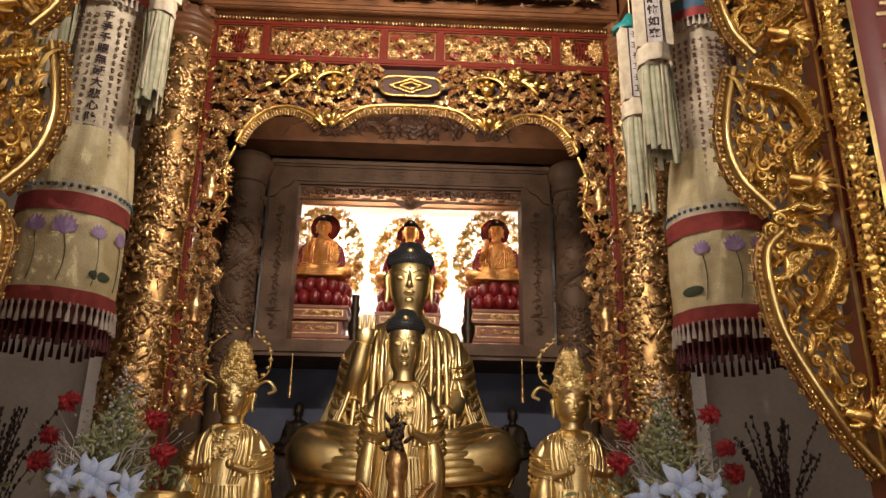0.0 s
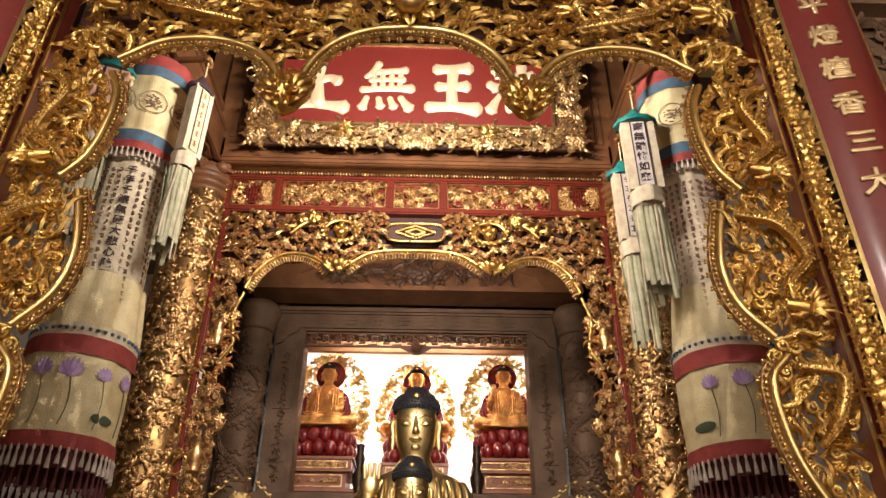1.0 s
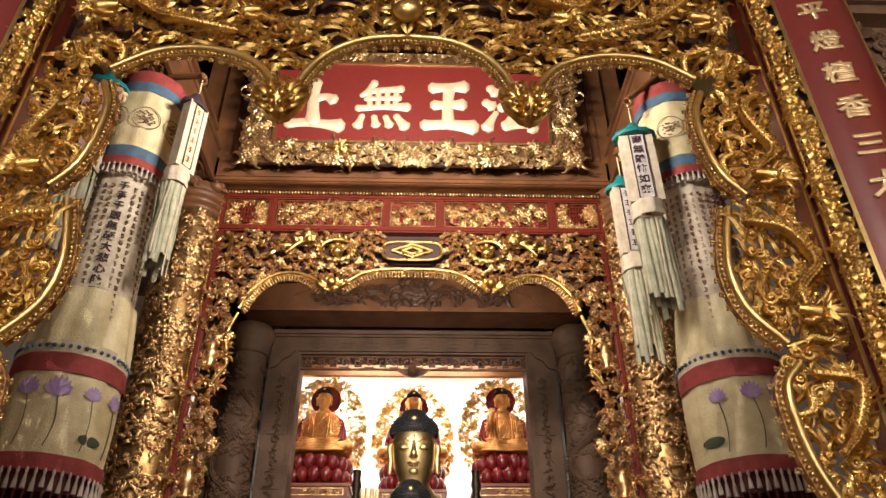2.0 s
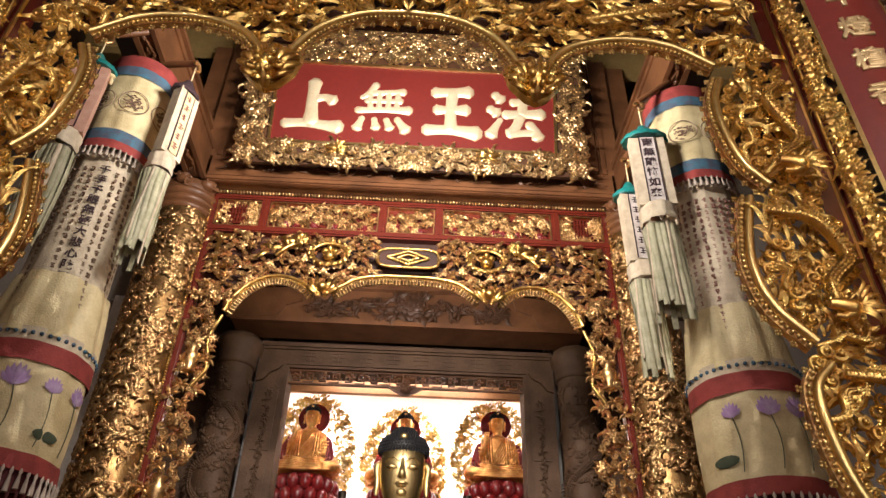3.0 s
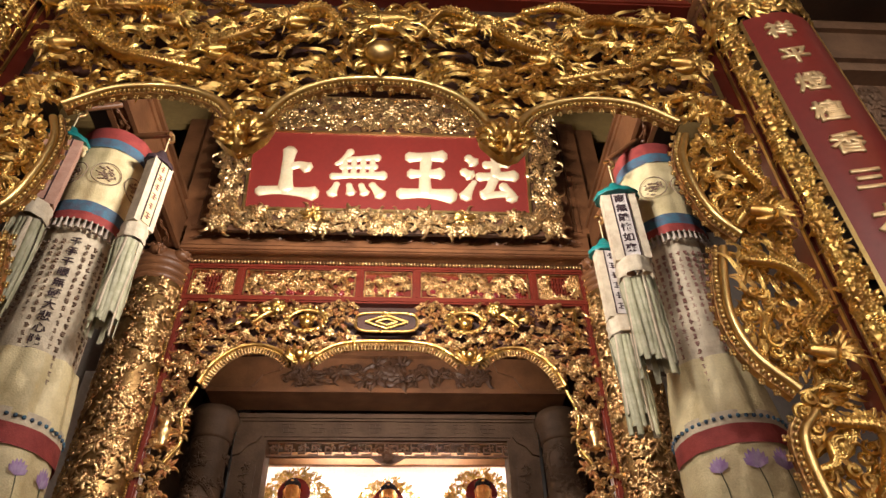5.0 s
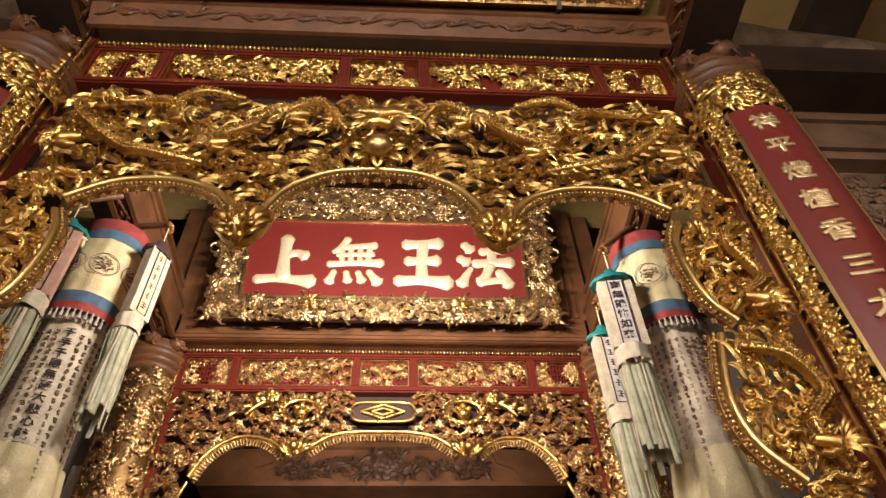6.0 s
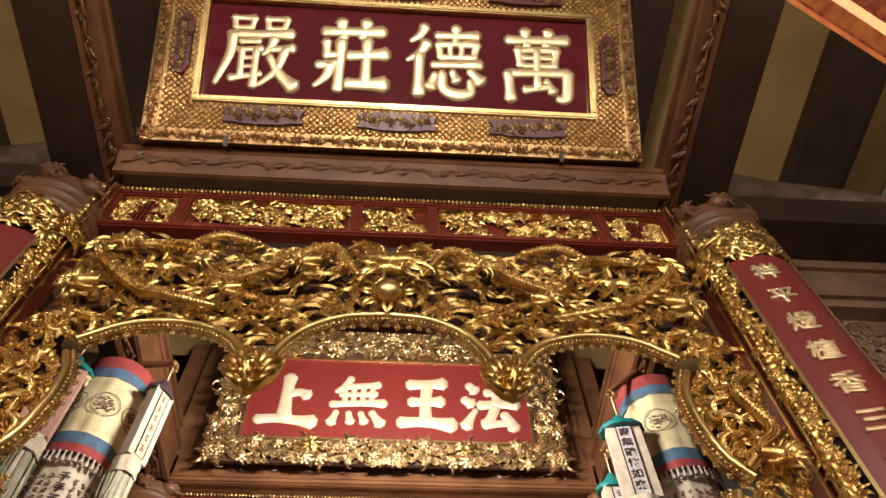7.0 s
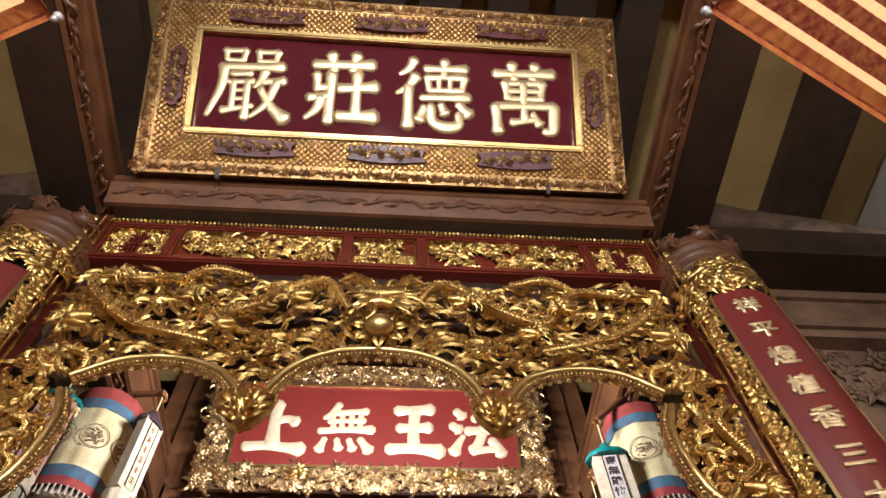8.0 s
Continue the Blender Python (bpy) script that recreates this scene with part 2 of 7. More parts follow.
STROKE_FA = [[-0.72, 0.82, 0.09, -0.52, 0.62, 0.13], [-0.9, 0.22, 0.09, -0.66, 0.06, 0.13], [-0.85, -0.85, 0.13, -0.68, -0.5, 0.09, -0.5, -0.2, 0.05], [-0.1, 0.52, 0.09, 0.35, 0.58, 0.10, 0.7, 0.62, 0.11], [0.3, 0.98, 0.11, 0.28, 0.5, 0.11, 0.26, 0.05, 0.11],
             [-0.35, 0.0, 0.10, 0.3, 0.06, 0.11, 0.95, 0.08, 0.13], [0.2, -0.05, 0.10, 0.02, -0.5, 0.11, -0.2, -0.75, 0.10], [-0.2, -0.78, 0.10, 0.3, -0.72, 0.09, 0.75, -0.66, 0.10], [0.5, -0.35, 0.09, 0.72, -0.65, 0.12, 0.82, -0.88, 0.13]]
STROKE_WU = [[-0.3, 0.98, 0.09, -0.55, 0.6, 0.09, -0.8, 0.4, 0.05], [-0.4, 0.62, 0.08, 0.2, 0.68, 0.09, 0.7, 0.72, 0.10], [-0.92, -0.12, 0.09, 0.0, -0.06, 0.09, 0.92, -0.04, 0.12], [-0.62, 0.28, 0.07, 0.0, 0.31, 0.07, 0.62, 0.33, 0.08],
             [-0.5, 0.55, 0.07, -0.46, -0.05, 0.08], [-0.17, 0.58, 0.07, -0.16, -0.05, 0.08], [0.17, 0.6, 0.07, 0.16, -0.05, 0.08], [0.5, 0.62, 0.07, 0.46, -0.05, 0.08],
             [-0.72, -0.42, 0.07, -0.88, -0.85, 0.13], [-0.3, -0.45, 0.07, -0.22, -0.8, 0.12], [0.12, -0.45, 0.07, 0.26, -0.8, 0.12], [0.5, -0.42, 0.08, 0.82, -0.85, 0.15]]

STROKE_ZHUANG = [[-0.8, 0.70, 0.09, 0.8, 0.76, 0.11], [-0.34, 1.0, 0.11, -0.26, 0.52, 0.08], [0.34, 1.02, 0.11, 0.24, 0.55, 0.08], [-0.72, 0.40, 0.09, -0.69, 0.04, 0.08], [-0.74, 0.02, 0.08, -0.3, 0.06, 0.08],
                 [-0.32, 0.44, 0.10, -0.34, -0.3, 0.10, -0.36, -0.95, 0.09], [-0.92, -0.27, 0.08, -0.36, -0.2, 0.08], [-0.58, -0.26, 0.09, -0.7, -0.6, 0.09, -0.98, -0.86, 0.04], [-0.12, 0.03, 0.09, 0.9, 0.12, 0.12], [0.38, 0.50, 0.10, 0.36, -0.7, 0.10], [-0.12, -0.76, 0.10, 0.88, -0.74, 0.14]]
STROKE_DE = [[-0.58, 1.0, 0.10, -0.72, 0.74, 0.09, -0.96, 0.56, 0.04], [-0.52, 0.52, 0.11, -0.72, 0.22, 0.09, -1.04, 0.0, 0.04], [-0.72, 0.2, 0.10, -0.72, -0.95, 0.12], [-0.26, 0.76, 0.08, 0.88, 0.80, 0.10], [0.28, 1.0, 0.10, 0.26, 0.5, 0.08],
             [-0.2, 0.52, 0.08, -0.14, 0.12, 0.07], [-0.2, 0.5, 0.07, 0.84, 0.54, 0.08], [0.84, 0.54, 0.09, 0.76, 0.14, 0.07], [0.12, 0.5, 0.06, 0.13, 0.16, 0.06], [0.44, 0.5, 0.06, 0.42, 0.16, 0.06], [-0.16, 0.13, 0.06, 0.78, 0.16, 0.07], [-0.36, -0.10, 0.07, 0.95, -0.04, 0.10]]
STROKE_DE_LOW = [[-0.28, -0.36, 0.07, -0.42, -0.74, 0.12], [-0.10, -0.32, 0.08, -0.04, -0.76, 0.11, 0.3, -0.92, 0.13, 0.66, -0.84, 0.11, 0.66, -0.5, 0.05], [0.18, -0.28, 0.07, 0.30, -0.52, 0.11], [0.66, -0.24, 0.08, 0.95, -0.52, 0.13]]
STROKE_WAN = [[-0.82, 0.74, 0.09, 0.85, 0.80, 0.11], [-0.32, 1.02, 0.11, -0.26, 0.58, 0.08], [0.34, 1.02, 0.11, 0.26, 0.60, 0.08], [-0.52, 0.48, 0.09, -0.45, 0.0, 0.08], [-0.52, 0.47, 0.07, 0.52, 0.50, 0.08], [0.54, 0.5, 0.09, 0.46, 0.0, 0.08],
              [-0.44, 0.25, 0.06, 0.44, 0.27, 0.06], [-0.44, 0.02, 0.06, 0.44, 0.04, 0.07], [0.0, 0.48, 0.08, 0.0, -0.60, 0.08], [-0.80, -0.22, 0.10, -0.74, -0.96, 0.11], [-0.78, -0.22, 0.08, 0.84, -0.16, 0.09], [0.84, -0.16, 0.10, 0.80, -0.82, 0.12, 0.56, -0.92, 0.07], [-0.36, -0.68, 0.08, 0.28, -0.56, 0.07], [0.24, -0.40, 0.06, 0.42, -0.70, 0.10]]
STROKE_YAN = [[k * 0.44 - 0.26, 0.98, 0.08, k * 0.44 - 0.22, 0.68, 0.06] for k in (-1, 1)] + [[k * 0.44 - 0.26, 0.96, 0.06, k * 0.44 + 0.26, 0.98, 0.07] for k in (-1, 1)] + [[k * 0.44 + 0.26, 0.98, 0.08, k * 0.44 + 0.21, 0.68, 0.06] for k in (-1, 1)] + [[k * 0.44 - 0.2, 0.69, 0.05, k * 0.44 + 0.2, 0.70, 0.06] for k in (-1, 1)]
STROKE_YAN_LOW = [[-0.80, 0.48, 0.08, 0.86, 0.55, 0.11], [-0.70, 0.48, 0.10, -0.74, -0.1, 0.10, -1.04, -0.92, 0.05], [-0.48, 0.28, 0.06, 0.02, 0.32, 0.07], [-0.55, 0.05, 0.06, 0.10, 0.10, 0.07], [-0.42, 0.08, 0.07, -0.42, -0.70, 0.07], [-0.05, 0.1, 0.07, -0.06, -0.96, 0.09], [-0.40, -0.18, 0.05, -0.08, -0.16, 0.05], [-0.40, -0.42, 0.05, -0.08, -0.40, 0.05],
                  [-0.66, -0.76, 0.08, 0.12, -0.60, 0.06], [0.40, 0.40, 0.10, 0.28, 0.1, 0.08, 0.12, -0.06, 0.04], [0.30, 0.09, 0.07, 0.92, 0.15, 0.10], [0.72, 0.12, 0.09, 0.50, -0.5, 0.09, 0.08, -0.92, 0.04], [0.30, -0.1, 0.07, 0.60, -0.58, 0.11, 1.0, -0.94, 0.15]]


# ---- carving ----
def curl(sh, p, ang, size, wide, bend, lift=0.02, n=8, ess=False):
    """A tapered leaf or flame that bends as it goes, standing off the ground in its middle."""
    x, y, z = p
    path, radii = [], []
    for i in range(n):
        t = i / (n - 1)
        path.append((x, y - lift * math.sin(math.pi * min(1, t * 0.8 + 0.15)), z))
        radii.append(max(0.0012, wide * 1.35 * math.sin(math.pi * (0.07 + 0.90 * t ** 0.75)) ** 0.85))
        ang += bend / n * (2.6 * math.cos(1.25 * math.pi * t) if ess else 1 + 1.2 * t)
        x, z = x + size / n * math.cos(ang), z + size / n * math.sin(ang)
    sh.tube(path, radii, 4, 0.7)


def swirl(sh, p, r, ang, way=1, turns=1.4, wide=0.008):
    """A cloud scroll that winds in to a bead."""
    n = 13
    path, radii = [], []
    for i in range(n):
        t = i / (n - 1)
        a, q = ang + way * turns * math.tau * t, r * (1 - 0.8 * t)
        path.append((p[0] + q * math.cos(a), p[1] - 0.02 * t, p[2] + q * math.sin(a)))
        radii.append(wide * (0.5 + 0.7 * math.sin(math.pi * min(1, 0.2 + t))))
    sh.tube(path, radii, 8)
    sh.ball((p[0], p[1] - 0.022, p[2]), r * 0.32, 7, 4)


def blossom(sh, p, r, rnd, petals=7):
    for ring, k in ((1.0, petals), (0.6, petals - 2)):
        for i in range(k):
            a = math.tau * i / k + ring
            curl(sh, (p[0] + 0.15 * r * math.cos(a), p[1] - 0.02 * (1.4 - ring), p[2] + 0.15 * r * math.sin(a)), a, r * ring, r * 0.26, rnd.uniform(-0.4, 0.4), 0.02, 5)
    sh.ball((p[0], p[1] - 0.03, p[2]), r * 0.25, 7, 4)


def serpent(sh, points, r, rnd):
    """A scaled dragon body with beads along its flank and a back fin, thick in the middle."""
    path = glide(points, 16)
    n = len(path)
    radii = [r * (0.45 + 0.75 * math.sin(math.pi * (0.12 + 0.8 * i / n))) * (1.08 if i % 2 else 0.92) for i in range(n)]
    sh.tube(path, radii, 9)
    for i in range(1, n - 1):
        d = (path[i + 1] - path[i - 1]).normalized()
        up = Vector((-d.z, 0, d.x))
        for u in (-0.62, -0.1, 0.42):
            q = path[i] + up * u * radii[i] + Vector((0, -radii[i] * math.sqrt(1 - u * u), 0))
            sh.ball(q, radii[i] * 0.26, 5, 3)
        if i % 3 == 0:
            q = path[i] + up * radii[i] * 0.8
            sh.tube([q, q + up * radii[i] * 0.8 - d * 0.012, q + up * radii[i] * 1.4 - d * 0.032], [0.011, 0.008, 0.001], 4)


def dragon_head(sh, p, s, way, rnd):
    """Snout, brow, horns, open jaw and streaming mane, looking along way (1 or -1)."""
    x, y, z = p
    sh.ball((x, y - 0.03 * s, z), 0.055 * s, 10, 6, 1.15, 1, 0.85)
    sh.tube([(x, y - 0.045 * s, z), (x + way * 0.06 * s, y - 0.05 * s, z + 0.012 * s), (x + way * 0.105 * s, y - 0.045 * s, z + 0.022 * s)], [0.045 * s, 0.034 * s, 0.026 * s], 8)
    sh.tube([(x, y - 0.035 * s, z - 0.03 * s), (x + way * 0.05 * s, y - 0.04 * s, z - 0.052 * s), (x + way * 0.09 * s, y - 0.04 * s, z - 0.045 * s)], [0.03 * s, 0.022 * s, 0.012 * s], 7)
    for k in (-1, 1):
        sh.ball((x + way * 0.03 * s, y - (0.06 + 0.012 * k) * s, z + 0.043 * s), 0.016 * s, 7, 4)
        sh.ball((x + way * 0.108 * s, y - (0.05 + 0.016 * k) * s, z + 0.034 * s), 0.012 * s, 6, 4)
    sh.tube(glide([(x, y - 0.05 * s, z + 0.04 * s), (x - way * 0.05 * s, y - 0.07 * s, z + 0.09 * s), (x - way * 0.1 * s, y - 0.05 * s, z + 0.1 * s)], 4), [0.012 * s] * 5 + [0.008 * s, 0.006 * s, 0.004 * s, 0.002 * s], 5)
    for k in range(16):
        a = (math.pi if way > 0 else 0) + rnd.uniform(-1.15, 1.15)
        tongue(sh, (x - way * 0.03 * s, y - 0.03 * s, z + rnd.uniform(-0.04, 0.04) * s), a, 0.16 * s * rnd.uniform(0.7, 1.3), 0.0115 * s, rnd.uniform(-0.9, 0.9), 0.035, rnd.uniform(-1.2, 1.2))


def tongue(sh, p, ang, size, wide, turn, lift=0.03, hook=0.0, n=13):
    """A broad ridged flame: it swings one way and back, and may hook over at its tip."""
    x, y, z = p
    path, radii = [], []
    for i in range(n):
        t = i / (n - 1)
        path.append((x, y - lift * math.sin(math.pi * (0.1 + 0.8 * t)), z))
        radii.append(max(0.0015, wide * math.sin(math.pi * (0.10 + 0.895 * t ** 0.7)) ** 0.9))
        way = ang + turn * math.sin(1.5 * math.pi * t) + hook * t ** 3
        x, z = x + size / n * math.cos(way), z + size / n * math.sin(way)
    sh.tube(path, radii, 4, 0.75)


def volute(sh, p, r, ang, way=1, wide=0.014):
    """A thick cloud scroll wound round a bead."""
    n, path, radii = 15, [], []
    for i in range(n):
        t = i / (n - 1)
        a, q = ang + way * 1.35 * math.tau * t, r * (1.15 - 0.85 * t)
        path.append((p[0] + q * math.cos(a), p[1] - 0.018 * t, p[2] + q * math.sin(a)))
        radii.append(wide * (0.35 + 0.75 * math.sin(math.pi * (0.08 + 0.75 * t))))
    sh.tube(path, radii, 6, 1.1)
    sh.ball((p[0], p[1] - 0.024, p[2]), r * 0.40, 8, 5)


def motif(kind, seed):
    """One small carved cluster, about 0.2 m across, made to be set many times."""
    rnd, sh = random.Random(seed), Shape()
    if kind == "flame":
        b = rnd.choice((-1, 1))
        for k in range(4):
            tongue(sh, (-0.09 + 0.03 * k, 0.01 * (k % 2), 0.02 * (k - 1.5) * b), rnd.uniform(-0.25, 0.25) + 0.30 * b * (k - 1.5), rnd.uniform(0.17, 0.27) - 0.02 * k, rnd.uniform(0.017, 0.023), b * rnd.uniform(0.5, 0.9), rnd.uniform(0.02, 0.05), b * rnd.uniform(-0.5, 1.2))
        volute(sh, (-0.09, -0.01, -0.015 * b), 0.034, rnd.uniform(0, 6), b)
    elif kind == "wave":
        # a stretch of scaled body with fins and a tongue of flame beside it
        b = rnd.choice((-1, 1))
        line = glide([(-0.14, 0, -0.02 * b), (-0.06, -0.035, 0.035 * b), (0.03, -0.035, -0.02 * b), (0.12, 0, 0.02 * b)], 7)
        m = len(line)
        wide = [0.024 * (0.45 + 0.6 * math.sin(math.pi * (0.1 + 0.8 * i / m))) for i in range(m)]
        sh.tube(line, wide, 8)
        for i in range(1, m - 1):
            for u in (-0.5, 0.15):
                sh.ball((line[i].x, line[i].y - wide[i] * 0.88, line[i].z + u * wide[i]), wide[i] * 0.33, 5, 3)
            d = (line[i + 1] - line[i - 1]).normalized()
            up = Vector((-d.z, 0, d.x)) * b
            q = line[i] + up * wide[i] * 0.8
            if i % 2:
                sh.tube([q, q + up * 0.018 - d * 0.008, q + up * 0.030 - d * 0.024], [0.008, 0.006, 0.001], 4)
        for k in range(3):
            tongue(sh, (-0.06 + 0.05 * k, 0.015, -0.03 * b), -b * rnd.uniform(0.2, 1.0), rnd.uniform(0.12, 0.18), 0.016, rnd.uniform(-0.8, 0.8), 0.03)
    elif kind == "cloud":
        for k in range(3):
            volute(sh, (-0.065 + 0.06 * k, -0.012 * (k % 2), rnd.uniform(-0.02, 0.02) + 0.03 * (k == 1)), rnd.uniform(0.030, 0.040), rnd.uniform(0, 6), rnd.choice((-1, 1)))
        tongue(sh, (0.04, 0.01, 0), rnd.uniform(-0.3, 0.3), 0.16, 0.018, rnd.choice((-0.7, 0.7)), 0.03)
        tongue(sh, (-0.05, 0.01, -0.02), math.pi + rnd.uniform(-0.3, 0.3), 0.12, 0.016, rnd.choice((-0.7, 0.7)), 0.02)
    elif kind == "leaf":
        for k in range(6):
            a = math.tau * k / 6 + rnd.uniform(-0.35, 0.35)
            tongue(sh, (0.015 * math.cos(a), 0, 0.015 * math.sin(a)), a, rnd.uniform(0.08, 0.13), rnd.uniform(0.018, 0.024), rnd.uniform(-0.6, 0.6), 0.03, rnd.uniform(-1.5, 1.5), 7)
        sh.ball((0, -0.03, 0), 0.018, 7, 4)
    else:
        for ring, m, lift in ((0.058, 7, 0.0), (0.036, 6, 0.02), (0.016, 4, 0.036)):
            for i in range(m):
                a = math.tau * i / m + 20 * ring
                sh.ball((ring * math.cos(a), -0.008 - lift, ring * math.sin(a)), 0.026 - 0.12 * (0.058 - ring), 7, 5, 1, 0.6, 1)
        for k in range(4):
            a = math.tau * k / 4 + rnd.uniform(0, 1)
            tongue(sh, (0.06 * math.cos(a), 0.012, 0.06 * math.sin(a)), a, 0.085, 0.018, rnd.uniform(-0.7, 0.7), 0.02, 0, 7)
    return sh


MOTIFS = {k: [motif(k, 10 * i + j) for j in range(4)] for i, k in enumerate(("flame", "cloud", "leaf", "flower", "wave"))}
MESHES = {}


def motif_mesh(kind, j, material):
    key = (kind, j, material.name)
    if key not in MESHES:
        MESHES[key] = MOTIFS[kind][j].mesh(kind + "_scroll", material, sharp=52)
    return MESHES[key]


def fill(parent, inside, x0, x1, z0, z1, y, step, size, material, kinds, flow, seed, depth=0.05, where=None):
    """Sets carved clusters over a field and mirrored across the middle, one object each."""
    rnd, made, tries = random.Random(seed), [], 0
    while tries < 4000:
        tries += 1
        x, z = rnd.uniform(x0, x1), rnd.uniform(z0, z1)
        if not inside(x, z) or any((x - a) ** 2 + (z - b) ** 2 < step * step for a, b in made):
            continue
        made.append((x, z))
        kind, j, turn = rnd.choice(kinds), rnd.randrange(4), flow(x, z) + rnd.uniform(-30, 30)
        s, dy, flip = size * rnd.uniform(0.8, 1.2), rnd.uniform(0, depth), rnd.choice((-1, 1))
        for side in (1, -1) if where is None else (1,):
            local = Matrix.Translation((side * x, y - dy, z)) @ Matrix.Diagonal((side, 1, 1, 1)) @ pose(0, 0, 0, 0, -turn) @ Matrix.Diagonal((s, s, s * flip, 1))
            part(kind + "_carving", motif_mesh(kind, j, material), material, parent, m=where @ local if where else local)
    return made


def rim(parent, points, y, material, inward, r=0.0165, bead=0.0095, deep=0.1, name="arch_rim", flute=0.0):
    """A rounded gilt moulding along an opening, with its bead row, its little flower row and its edge."""
    path = glide([(x, y, z) for x, z in points], 8)
    part(name, Shape().tube(path, r, 10), material, parent)
    beads, stars, edge = Shape(), Shape(), Shape()
    for p, d in line_at(path, bead * 2.25):
        q = p + inward * Vector((-d.z, 0, d.x)) * (r + bead * 1.1)
        beads.ball((q.x, y + 0.004, q.z), bead, 6, 4)
    for p, d in line_at(path, 0.055):
        s = inward * Vector((-d.z, 0, d.x))
        q = p + s * (r + bead * 2.9)
        for k in range(4):
            a = math.tau * k / 4 + 0.7
            stars.ball((q.x + 0.009 * math.cos(a), y + 0.03, q.z + 0.009 * math.sin(a)), 0.007, 5, 3)
        stars.ball((q.x, y + 0.022, q.z), 0.006, 5, 3)
    vs, fs = [], []
    for i, p in enumerate(path):
        d = (path[min(i + 1, len(path) - 1)] - path[max(i - 1, 0)]).normalized()
        s = inward * Vector((-d.z, 0, d.x))
        a, b = p + s * 0.008, p + s * (r + bead * 2.3)
        vs += [(a.x, y + 0.012, a.z), (b.x, y + 0.012, b.z), (b.x, y + deep, b.z), (a.x, y + deep, a.z)]
        if i:
            k = 4 * i
            fs += [(k - 4 + j, k - 4 + (j + 1) % 4, k + (j + 1) % 4, k + j) for j in range(4)]
    if flute:
        flutes = Shape()
        for p, d in line_at(path, 0.026):
            s = inward * Vector((-d.z, 0, d.x))
            a, b = p + s * (r + 0.014), p + s * (r + 0.014 + flute)
            flutes.tube([(a.x, y + 0.006, a.z), (b.x, y + 0.018, b.z)], [0.0085, 0.006], 6)
            flutes.ball((b.x, y + 0.014, b.z), 0.0095, 6, 4)
        tagged(part("flute_moulding", flutes, GOLD_OLD, parent), kind="stuff")
    tagged(part("bead_moulding", beads, material, parent), kind="stuff")
    tagged(part("flower_moulding", stars, material, parent), kind="stuff")
    part("rim_edge", edge.add(vs, fs), GOLD_OLD, parent)


def both(points, side):
    return [(side * x, z) for x, z in points]


